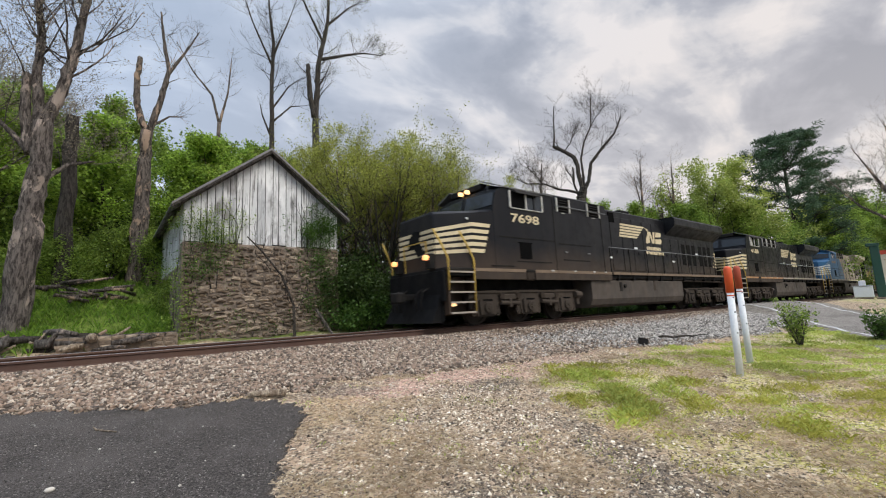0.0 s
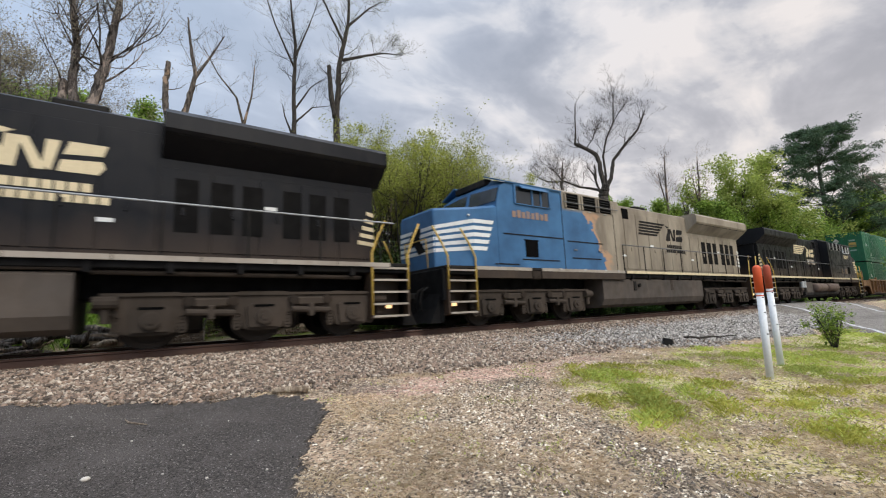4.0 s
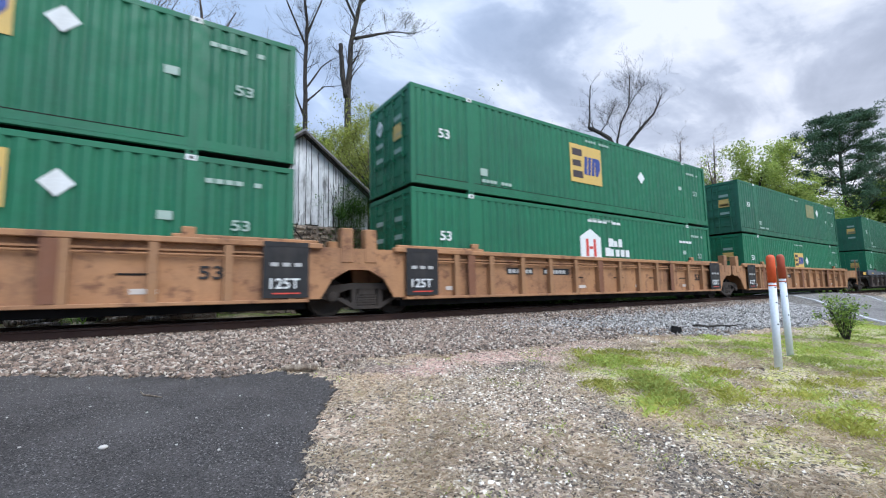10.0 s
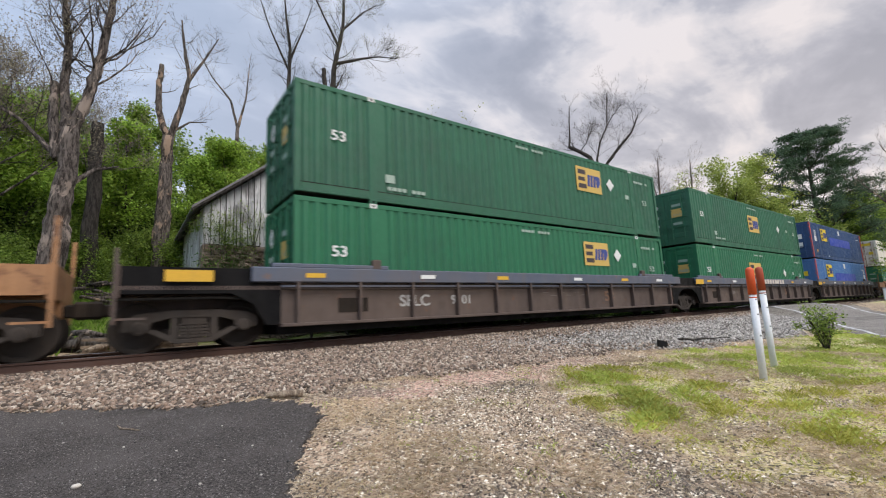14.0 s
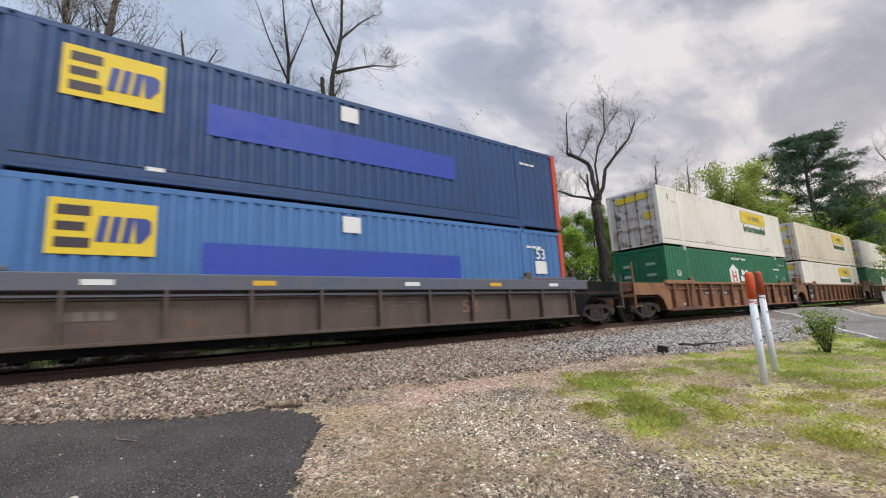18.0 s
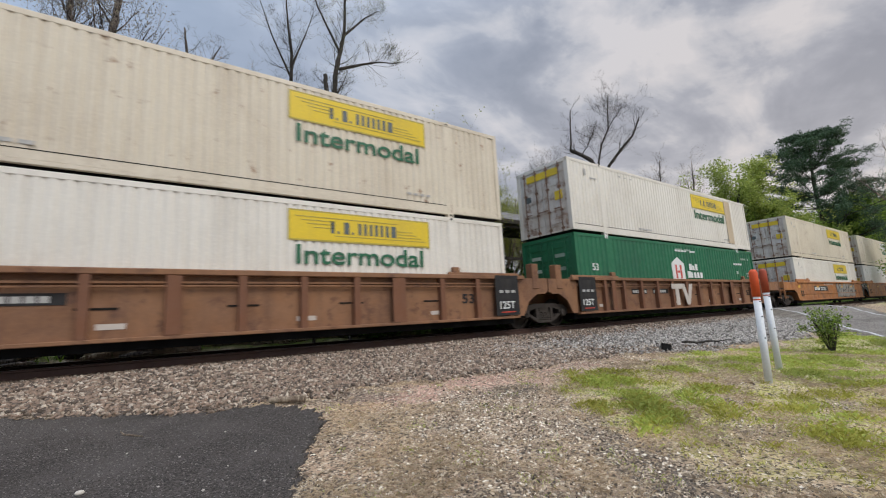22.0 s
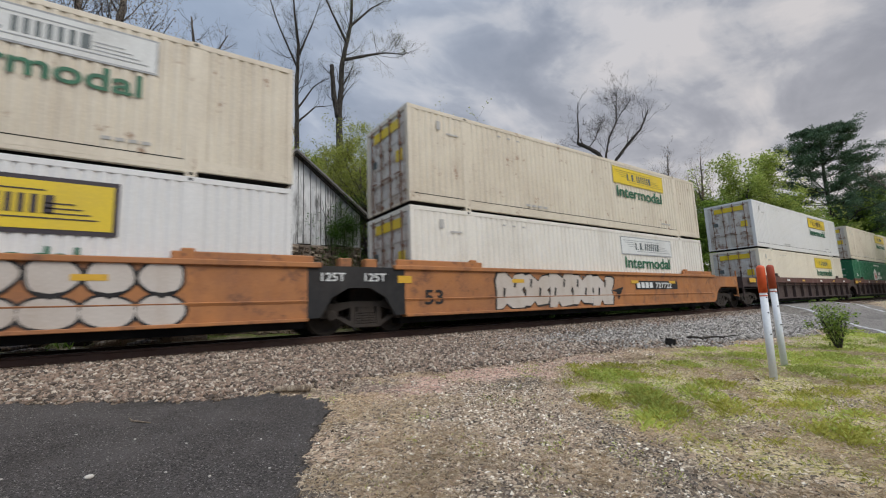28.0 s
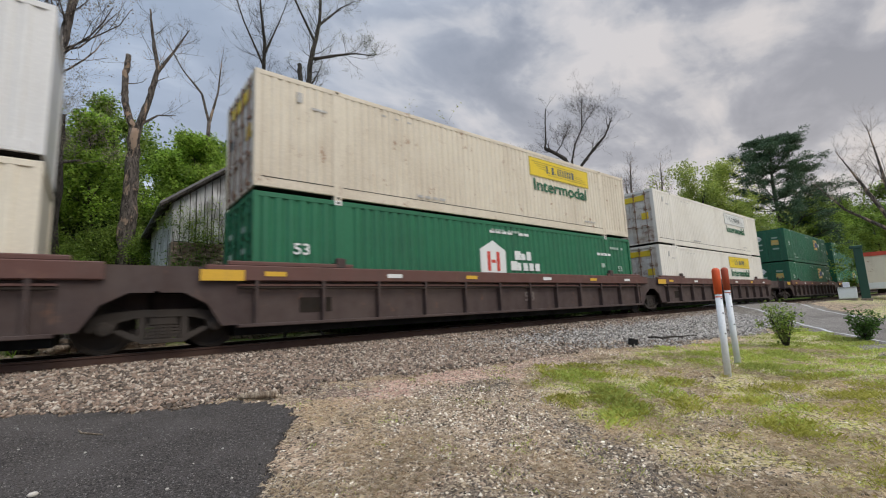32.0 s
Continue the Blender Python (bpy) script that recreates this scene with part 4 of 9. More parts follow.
def slab(m, u0, u1, hw, z0, z1, cut=0.25, drop=0.16):
    """A hood or cab shell across the loco: upright sides, roof edges cut off."""
    return m.prism([(-hw, z0), (hw, z0), (hw, z1 - drop), (hw - cut, z1), (-hw + cut, z1), (-hw, z1 - drop)], u0, u1, "x")


def louvre(m, u0, u1, z0, z1, y, s, n):
    for i in range(n):
        z = z0 + (z1 - z0) * (i + 0.5) / n
        m.prism([(y, z - 0.02), (y + s * 0.03, z - 0.035), (y, z + 0.02)], u0, u1, "x")


def locomotive(x, number, style, side=-1, lit=False):
    """A six-axle road diesel; its front points to -x, u = 0 at the back end of the nose stripes. side: the side that is seen."""
    body = "blue_tan" if style == "blue" else "loco_black"
    words = {"blue": "six-axle diesel locomotive, faded blue cab and patchy tan hood", "black": "black six-axle diesel locomotive with cream stripes and dusty trucks"}[style]
    L = thing("locomotive", words, "locomotive", "locomotives of the train")
    s = side
    hood_mat = body
    # frame, pilot, steps
    fr = part("frame", Mesh().box(-2.05, 19.2, -1.46, 1.46, 1.46, 1.62, 0.02).box(-1.9, 19.0, -0.6, 0.6, 0.95, 1.47, 0.03), "pilot_black", L)
    part("walkway", Mesh().box(-2.05, 19.3, -1.52, 1.52, 1.62, 1.70, 0.01), "sooty", L)
    for e, u in ((-1, -2.0), (1, 19.2)):
        pilot = Mesh().box(min(u, u + e * 0.1), max(u, u + e * 0.1), -1.45, 1.45, 0.75, 1.62, 0.02)
        pilot.prism([(u, 0.16), (u + e * 0.42, 0.16), (u + e * 0.22, 0.55), (u + e * 0.1, 0.95), (u, 0.95)], -1.25, 1.25)
        part("pilot", pilot, "pilot_black", L)
        part("coupler", Mesh().box(min(u, u + e * 0.75), max(u, u + e * 0.75), -0.11, 0.11, 0.82, 1.02, 0.03).box(min(u + e * 0.55, u + e * 0.85), max(u + e * 0.55, u + e * 0.85), -0.2, 0.2, 0.75, 1.08, 0.05), "sooty", L)
        for k in (-0.7, -0.45, 0.4, 0.62, 0.85):
            part("air_hose", Mesh().tube([(u + e * 0.1, k, 1.15), (u + e * 0.3, k, 1.05), (u + e * 0.36, k + 0.04, 0.72), (u + e * 0.28, k + 0.1, 0.5)], 0.028, 6), "sooty", L)
    for u0, u1 in ((-1.95, -0.98), (18.25, 19.25)):
        for k in (-1, 1):
            well = Mesh().box(u0 + 0.02, u1 - 0.02, k * 1.05 - 0.02, k * 1.05 + 0.02, 0.35, 1.62)
            sw = part("step_well", well, "loco_black", L)
            for a in (u0, u1):
                part("side_plate", Mesh().box(a - 0.025, a + 0.025, min(k * 1.07, k * 1.5), max(k * 1.07, k * 1.5), 0.38, 1.615), "loco_black", sw)
            for i in range(5):
                z = 0.40 + i * 0.29
                part("step", Mesh().box(u0 + 0.03, u1 - 0.03, min(k * 1.16, k * 1.5), max(k * 1.16, k * 1.5), z, z + 0.035, 0.008), "dusty", sw)
                part("step_edge", Mesh().box(u0 + 0.03, u1 - 0.03, min(k * 1.5, k * 1.525), max(k * 1.5, k * 1.525), z - 0.01, z + 0.04), "stripe_grey", sw, "painted step edge")
            for a in (u0, u1):
                part("grab_rail", Mesh().tube([(a, k * 1.5, 0.45 if (a == u1) == (u0 < 0) else 1.05), (a, k * 1.5, 1.95), (a + (-0.18 if u0 < 0 else 0.18), k * 1.46, 2.35), (a + (-0.42 if u0 < 0 else 0.42), k * 1.40, 2.78)], 0.028, 8), "handrail_yellow", L, "upright grab rail in safety colour", True)
    # nose, cab, body behind the cab, hood
    nose = Mesh()
    rings = []
    for u, hw, z1, cut in ((-2.0, 0.92, 3.36, 0.1), (-1.97, 0.95, 3.42, 0.1), (-0.95, 1.45, 3.46, 0.14), (0.25, 1.455, 3.66, 0.14)):
        rings.append([(u, -hw, 1.7), (u, hw, 1.7), (u, hw, z1 - 0.09), (u, hw - cut, z1), (u, -hw + cut, z1), (u, -hw, z1 - 0.09)])
    part("nose", nose.loft(rings), body, L)
    cab = Mesh()
    rings = []
    for u, z1, z2, hw in ((-0.02, 3.60, 3.58, 1.46), (0.0, 3.72, 3.70, 1.47), (0.16, 4.34, 4.24, 1.47), (0.45, 4.60, 4.38, 1.47), (3.0, 4.66, 4.40, 1.47)):
        rings.append([(u, -hw, 1.62), (u, hw, 1.62), (u, hw, z2), (u, hw * 0.55, z1), (u, -hw * 0.55, z1), (u, -hw, z2)])
    part("cab", cab.loft(rings), body, L)
    for k in (-1, 1):
        part("roof_edge", Mesh().prism([(k * 1.52, 4.36), (k * 0.8, 4.665), (k * 0.8, 4.70), (k * 1.53, 4.40)], 0.12, 3.0, "x"), "rail_grey" if not style == "blue" else body, L)
    part("number_board", Mesh().box(0.16, 0.5, -0.8, 0.8, 4.42, 4.64, 0.03), "sooty", L)
    for k in (-1, 1):
        part("windshield", Mesh().add([(-0.02, k * 0.10, 3.76), (-0.02, k * 1.42, 3.74), (0.10, k * 1.42, 4.17), (0.12, k * 0.10, 4.26), (0.03, k * 0.10, 3.76), (0.03, k * 1.42, 3.74), (0.15, k * 1.42, 4.17), (0.17, k * 0.10, 4.26)], [(0, 1, 2, 3), (7, 6, 5, 4), (0, 4, 5, 1), (1, 5, 6, 2), (2, 6, 7, 3), (3, 7, 4, 0)]), "glass", L)
        y = k * 1.47
        fm = Mesh()
        for a, b_, c_, d in ((0.72, 0.80, 3.72, 4.30), (2.34, 2.42, 3.72, 4.30), (1.50, 1.58, 3.74, 4.30), (0.80, 2.34, 3.70, 3.735)):
            fm.box(a, b_, min(y, y + k * 0.045), max(y, y + k * 0.045), c_, d, 0.006)
        wf = part("window_frame", fm, "blue_tan" if style == "blue" else "white_mark" if number == "8031" else "blind_white", L)
        part("window_header", Mesh().box(0.72, 2.42, min(y, y + k * 0.04), max(y, y + k * 0.04), 4.30, 4.36, 0.006), body, wf)
        if number == "4186":
            part("blind", Mesh().box(0.92, 1.16, min(y + k * 0.02, y + k * 0.03), max(y + k * 0.02, y + k * 0.03), 3.76, 4.26), "blind_white", wf, "pale blind behind the side window")
        part("mullion", Mesh().box(1.92, 1.98, min(y, y + k * 0.04), max(y, y + k * 0.04), 3.74, 4.28), body, wf)
        part("pane", Mesh().box(0.80, 1.52, min(y, y + k * 0.02), max(y, y + k * 0.02), 3.74, 4.28), "glass" if not lit else "dark_hole", wf)
        part("pane", Mesh().box(1.58, 2.34, min(y, y + k * 0.02), max(y, y + k * 0.02), 3.74, 4.28), "glass", wf)
        part("awning", Mesh().prism([(y, 4.36), (y + k * 0.16, 4.20), (y + k * 0.17, 4.22), (y, 4.40)], 0.95, 2.2, "x"), "blue_tan" if style == "blue" else "sooty", L)
    aux = slab(Mesh(), 3.0, 6.42, 1.47, 1.62, 4.58, 0.5, 0.18)
    part("equipment_cabinet", aux, body, L)
    hood = slab(Mesh(), 6.42, 18.55, 0.96, 1.70, 4.58, 0.25, 0.12)
    part("long_hood", hood, hood_mat, L)
    part("hood_end", Mesh().box(18.55, 18.62, -0.8, 0.8, 1.9, 4.2, 0.02), hood_mat, L)
    # radiator wings
    wing = {"4186": 13.95, "7698": 12.6}.get(number, 12.85)
    part("radiator_wing", Mesh().prism([(-0.95, 3.72), (-1.45, 4.14), (-1.49, 4.20), (-1.49, 4.50), (-1.40, 4.60), (1.40, 4.60), (1.49, 4.50), (1.49, 4.20), (1.45, 4.14), (0.95, 3.72)], wing, 18.72, "x"), hood_mat, L)
    for k in (-1, 1):
        for i in range(int((18.5 - wing) / 0.4)):
            part("radiator_slat", cached(("radiator_slat", k), lambda: Mesh().box(0, 0.34, min(k * 0.98, k * 1.42), max(k * 0.98, k * 1.42), 4.10, 4.125), "grille"), "", L).matrix_basis = pose(wing + 0.15 + i * 0.4, 0, 0)
    stack = 12.15 if number == "4186" else 9.6
    part("exhaust_stack", Mesh().box(stack, stack + 0.9, -0.35, 0.35, 4.58, 4.86, 0.04), "sooty", L)
    part("dynamic_brake_housing", Mesh().box(3.3, 6.2, -0.9, 0.9, 4.58, 4.72, 0.06), body, L)
    part("horn", Mesh().tube([(2.5, 0.2, 4.74), (2.05, 0.2, 4.80)], [0.03, 0.09], 10).tube([(2.5, -0.1, 4.74), (2.1, -0.1, 4.80)], [0.03, 0.08], 10), "grey_frame", L)
    part("roof_hatch", Mesh().box(14.1, 15.3, -1.0, 1.0, 4.60, 4.66, 0.02).box(15.6, 17.9, -1.0, 1.0, 4.60, 4.66, 0.02), "sooty", L)
    # seen on both flanks
    for k in (-1, 1):
        y = k * 1.47
        lo, hi_ = min(y, y + k * 0.02), max(y, y + k * 0.02)
        for u0, u1 in ((3.22, 3.95), (4.15, 4.95), (5.12, 5.90)) if number != "7698" else ((3.22, 3.95), (5.12, 5.90)):
            w = part("screen_window", Mesh().box(u0, u1, lo, hi_, 3.86, 4.38), "dark_hole", L)
            for a, b_ in ((u0 - 0.05, u0 + 0.03), (u1 - 0.03, u1 + 0.05)):
                part("post", Mesh().box(a, b_, min(y, y + k * 0.05), max(y, y + k * 0.05), 3.84, 4.36, 0.006), "blind_white" if style == "black" else "blue_tan", w)
            for i in range(5):
                z = 3.92 + i * 0.09
                part("slat", Mesh().prism([(y + k * 0.02, z), (y + k * 0.045, z - 0.02), (y + k * 0.045, z - 0.008), (y + k * 0.02, z + 0.016)], u0 + 0.03, u1 - 0.03, "x"), "sooty", w)
            part("catch", Mesh().box((u0 + u1) / 2 - 0.1, (u0 + u1) / 2 + 0.08, min(y, y + k * 0.03), max(y, y + k * 0.03), 3.80, 3.825), "blind_white", w)
        part("grab_rail", Mesh().tube([(3.05, k * 1.53, 4.04), (6.3, k * 1.53, 4.04)], 0.018, 6), "rail_grey", L)
        part("louvre_box", Mesh().box(1.12, 1.68, lo, hi_, 2.05, 2.57).box(1.06, 1.74, lo, hi_, 2.57, 2.60), "dark_hole", L)
        seams = Mesh()
        for u0, u1, z in ((0.2, 2.95, 2.72), (3.2, 5.2, 2.66), (3.4, 5.0, 2.08), (0.95, 2.7, 1.95), (-0.2, 0.8, 1.78)):
            seams.box(u0, u1, min(y, y + k * 0.018), max(y, y + k * 0.018), z, z + 0.03)
        for u in (2.98, 6.0):
            seams.box(u, u + 0.02, min(y, y + k * 0.012), max(y, y + k * 0.012), 1.66, 4.3)
        part("seam", seams, "sooty", L)
        band = {"7698": ("stripe_dust", "stripe_dust"), "4186": ("stripe_rust", "stripe_grey"), "8031": ("cream", "cream"), "": ("stripe_grey", "cream")}[number]
        for a, b_ in ((-0.95, 1.28), (1.75, 6.40)):
            part("side_skirt", Mesh().box(a, b_, min(y, y + k * 0.05), max(y, y + k * 0.05), 1.36, 1.60, 0.01), "skirt_dust", L, "dust-brown lower sill")
            part("sill_stripe", Mesh().box(a, b_, min(y, y + k * 0.055), max(y, y + k * 0.055), 1.602, 1.70), band[0], L)
        part("jacking_bracket", Mesh().box(1.32, 1.72, min(y - k * 0.06, y + k * 0.03), max(y - k * 0.06, y + k * 0.03), 1.34, 1.66, 0.02).tube([(1.40, y, 1.42), (1.40, y + k * 0.05, 1.42)], 0.05, 8).tube([(1.64, y, 1.42), (1.64, y + k * 0.05, 1.42)], 0.05, 8), "dusty", L)
        for u in (2.6, 3.9, 5.1, 5.9):
            part("stripe_clip", Mesh().box(u, u + 0.12, min(y, y + k * 0.07), max(y, y + k * 0.07), 1.66, 1.71), "blind_white", L)
        for u in (3.5, 4.9):
            part("door_latch", Mesh().box(u, u + 0.16, min(y, y + k * 0.03), max(y, y + k * 0.03), 2.36, 2.40), "rail_grey", L)
        for i in range(9):
            u0 = 6.5 + i * 1.36
            part("sill_stripe", Mesh().box(u0, u0 + 1.34, min(k * 1.52, k * 1.545), max(k * 1.52, k * 1.545), 1.60, 1.70), band[1], L)
        for i in range(10):
            part("hanger", Mesh().box(6.9 + i * 1.2, 7.02 + i * 1.2, min(k * 1.35, k * 1.5), max(k * 1.35, k * 1.5), 1.38, 1.60, 0.01), "pilot_black", L)
        for i in range(5):
            z = 2.22 + i * 0.19
            part("end_stripe", Mesh().prism([(18.12 + 0.06 * i, z), (18.56, z - 0.05), (18.56, z + 0.05), (18.12 + 0.06 * i, z + 0.10)], min(k * 0.96, k * 0.985), max(k * 0.96, k * 0.985)), "cream" if style == "black" else "white_mark", L)
        hy = k * 0.96
        for i in range(13):
            u0 = 6.6 + i * 0.92
            d = Mesh().box(u0, u0 + 0.86, min(hy, hy + k * 0.022), max(hy, hy + k * 0.022), 1.85, 3.55 if u0 > wing - 0.9 else 4.2, 0.006)
            d.box(u0 + 0.36, u0 + 0.42, min(hy, hy + k * 0.05), max(hy, hy + k * 0.05), 2.6, 2.75)
            part("hood_door", d, hood_mat, L)
        for u0, w_ in ((14.2, 0.42), (14.85, 0.42), (15.45, 0.42), (16.3, 0.4), (16.9, 0.4), (17.5, 0.4)):
            g = Mesh().box(u0, u0 + w_, min(hy, hy + k * 0.028), max(hy, hy + k * 0.028), 2.25, 3.35)
            part("grille", g, "grille", L)
        part("small_window", Mesh().box(7.45, 7.9, min(hy, hy + k * 0.03), max(hy, hy + k * 0.03), 3.95, 4.38), "dark_hole", L)
        # handrail
        rail = Mesh().tube([(6.45, k * 1.45, 2.72), (18.3, k * 1.45, 2.72), (18.9, k * 1.45, 2.72)], 0.02, 8)
        hr = part("handrail", rail, "grey_frame" if number == "4186" else "rail_grey", L, smooth=True)
        for i in range(9):
            u = 6.5 + i * 1.5
            part("stanchion", Mesh().tube([(u, k * 1.45, 1.70), (u, k * 1.45, 2.72)], 0.019, 6), "sooty", hr)
        # nose stripes along the flank and round the front
        for i in range(5):
            z, zf = 2.17 + i * 0.20, 2.13 + i * 0.168
            u1 = -0.50 + i * 0.07
            nx, ny = -0.43 * 0.006, 0.90 * 0.006
            st = Mesh()
            box8 = [(0, 1, 2, 3), (4, 7, 6, 5), (0, 4, 5, 1), (2, 6, 7, 3), (1, 5, 6, 2), (0, 3, 7, 4)]
            st.add([(-0.95, k * 1.458, z), (u1, k * 1.462, z), (u1 + 0.06, k * 1.462, z + 0.115), (-0.95, k * 1.458, z + 0.115),
                    (-0.95, k * 1.40, z), (u1, k * 1.40, z), (u1 + 0.06, k * 1.40, z + 0.115), (-0.95, k * 1.40, z + 0.115)], box8)
            st.add([(-0.95 + nx, k * (1.452 + ny), z), (-1.975 + nx, k * (0.952 + ny), zf), (-1.975 + nx, k * (0.952 + ny), zf + 0.10), (-0.95 + nx, k * (1.452 + ny), z + 0.115),
                    (-0.92, k * 1.40, z), (-1.94, k * 0.90, zf), (-1.94, k * 0.90, zf + 0.10), (-0.92, k * 1.40, z + 0.115)], box8)
            part("nose_stripe", st, "cream" if style == "black" else "white_mark", L)
            if k == 1:
                part("nose_stripe", Mesh().box(-2.012, -1.95, -0.93, 0.93, zf, zf + 0.10), "cream" if style == "black" else "white_mark", L)
    part("nose_emblem", Mesh().prism([(-0.5, 2.2), (-0.12, 2.14), (0.1, 2.45), (0.42, 2.4), (0.3, 2.75), (0.05, 2.98), (-0.3, 2.9), (-0.2, 2.6)], -2.02, -2.0, "x"), "pilot_black", L, "dark emblem on the nose")
    part("nose_light", Mesh().box(-1.12, -1.06, s * 1.42 - 0.03, s * 1.42 + 0.03, 3.16, 3.22, 0.01), "white_mark", L)
    # emblem on the seen flank: five bars that taper and three slanting blocks, two lines of bars below
    y0 = s * 0.96 + s * 0.024
    y1 = y0 + s * 0.006
    ya, yb = min(y0, y1), max(y0, y1)
    mark = "cream" if style == "black" else "sooty"
    em_lo, em_hi = {"7698": (8.2, 12.1), "4186": (9.1, 13.1), "8031": (8.0, 12.3), "": (8.55, 12.35)}[number]
    grow = (em_hi - em_lo) / 3.8
    X = (lambda u: em_lo + (u - 8.55) * grow) if s < 0 else (lambda u: em_hi - (u - 8.55) * grow)
    for i in range(5):
        z = 3.36 + i * 0.13
        part("emblem_bar", Mesh().prism([(X(8.55 + 0.035 * i), z), (X(10.02 + i * 0.16), z), (X(10.12 + i * 0.17), z + 0.088), (X(8.57 + 0.035 * i), z + 0.088)], ya, yb), mark, L)
    part("emblem_bar", Mesh().prism([(X(10.7), 3.94), (X(11.15), 3.86), (X(11.0), 3.78), (X(10.85), 3.90)], ya, yb), mark, L)
    for poly in ([(10.80, 3.22), (10.98, 3.18), (11.05, 3.46), (10.98, 3.60), (10.86, 3.40)], [(11.00, 3.22), (11.18, 3.22), (11.24, 3.78), (11.04, 3.78)], [(11.18, 3.78), (11.32, 3.78), (11.56, 3.22), (11.40, 3.22)], [(11.50, 3.30), (11.62, 3.22), (11.72, 3.78), (11.54, 3.78)],
                 [(11.70, 3.22), (12.24, 3.22), (12.34, 3.36), (12.30, 3.48), (11.74, 3.44)], [(11.76, 3.54), (12.30, 3.58), (12.36, 3.79), (11.84, 3.79)]):
        part("emblem_block", Mesh().prism([(X(a), b_) for a, b_ in poly], ya, yb), mark, L)
    for z, a, b_ in ((2.88, 10.84, 12.2), (2.67, 10.76, 12.3)):
        u = a
        while u < b_:
            part("name_bar", Mesh().box(min(X(u), X(u + 0.135)), max(X(u), X(u + 0.135)), ya, yb, z, z + 0.16), mark if style != "black" else "stripe_grey" if number == "8031" else "cream", L)
            u += 0.17
    if style == "blue":
        for i in range(8):
            part("faded_letter", Mesh().box(0.62 + 0.21 * i, 0.78 + 0.21 * i, s * 1.476 - 0.004, s * 1.476 + 0.004, 3.28, 3.48 + 0.04 * (i % 2)), "orange_ghost", L)
    if number:
        o = part("cab_number", letters(number, 0.44, mark if style == "black" else "white_mark"), "", L, "cream painted cab number")
        o.matrix_basis = pose(0.76, -1.478, 3.26) if s < 0 else pose(2.35, 1.478, 3.26, 0, 0, 180)
        o.scale = (1.62, 1, 0.9)
    for i, u in enumerate((7.2, 9.4, 13.0, 15.9)):
        part("placard", Mesh().box(u, u + 0.26, ya, yb, 2.36 + 0.5 * (i % 2), 2.44 + 0.5 * (i % 2)), "white_mark", L)
    # tanks and trucks
    part("fuel_tank", Mesh().prism([(-1.36, 1.40), (-1.42, 1.34), (-1.42, 0.66), (-1.32, 0.44), (-1.12, 0.34), (1.12, 0.34), (1.32, 0.44), (1.42, 0.66), (1.42, 1.34), (1.36, 1.40)] if number != "8031" else [(-0.8, 1.30), (-0.9, 0.70), (-1.42, 0.68), (-1.42, 0.5), (-1.15, 0.34), (1.15, 0.34), (1.42, 0.5), (1.42, 0.68), (0.9, 0.70), (0.8, 1.30)], 5.05, 12.8, "x"), "tank" if number != "8031" else "sooty", L)
    part("tank_strap", Mesh().box(9.9, 10.08, min(s * 1.40, s * 1.432), max(s * 1.40, s * 1.432), 0.95, 1.38, 0.006), "skirt_dust", L)
    if number == "8031":
        for u0, u1 in ((4.75, 5.75), (11.1, 12.45)):
            part("battery_box", Mesh().box(u0, u1, -1.43, 1.43, 0.62, 1.36, 0.04), "tank", L, "dusty steel locker on the tank")
        part("air_filter", Mesh().tube([(12.75, s * 1.35, 0.98), (12.75, s * 1.35, 1.42)], 0.16, 12).tube([(13.05, s * 1.35, 1.0), (13.05, s * 1.35, 1.40)], 0.12, 12), "grey_frame", L, "pale filter canisters by the tank")
        for k in (0, 1):
            g = Mesh()
            louvre(g, 2.0 + k * 1.1, 2.6 + k * 1.1, 2.05, 2.45, s * 1.475, s, 5)
            part("side_louvre", g, "stripe_dust", L)
        for u0, u1 in ((5.9, 8.2), (8.7, 10.9)):
            part("air_reservoir", Mesh().tube([(u0, s * 1.42, 0.98), (u0 + 0.06, s * 1.42, 0.98), (u1 - 0.06, s * 1.42, 0.98), (u1, s * 1.42, 0.98)], [0.22, 0.29, 0.29, 0.22], 18), "rust_tank", L, "dusty cylindrical air tank", True)
    part("filler", Mesh().tube([(7.4, s * 1.42, 1.15), (7.4, s * 1.5, 1.15)], 0.07, 10).box(7.05, 7.2, min(s * 1.4, s * 1.45), max(s * 1.4, s * 1.45), 0.95, 1.3), "sooty", L)
    part("pipe_run", Mesh().tube([(4.6, s * 1.4, 1.45), (8.5, s * 1.4, 1.47), (13.0, s * 1.4, 1.45)], 0.04, 8).tube([(13.0, s * 1.35, 1.4), (18.0, s * 1.35, 1.35)], 0.05, 8), "dusty", L)
    for c in (1.6, 15.85):
        t = part("truck", Mesh().box(c - 2.6, c + 2.6, -0.5, 0.5, 0.55, 0.95, 0.05), "sooty", L)
        for k in (-1, 1):
            f = part("side_frame", cached(("side_frame", k), lambda: loco_sideframe(k), "truck_dust"), "", t)
            f.matrix_basis = pose(c, 0, 0)
            f = part("frame_slot", cached(("frame_slot", k), lambda: sideframe_slots(k), "dark_hole"), "", t)
            f.matrix_basis = pose(c, 0, 0)
            for d in (-1.35, -0.6, 0.6, 1.35):
                part("brake_cylinder", Mesh().tube([(c + d, k * 1.0, 0.9), (c + d, k * 1.38, 0.86)], 0.1, 10), "dusty", t)
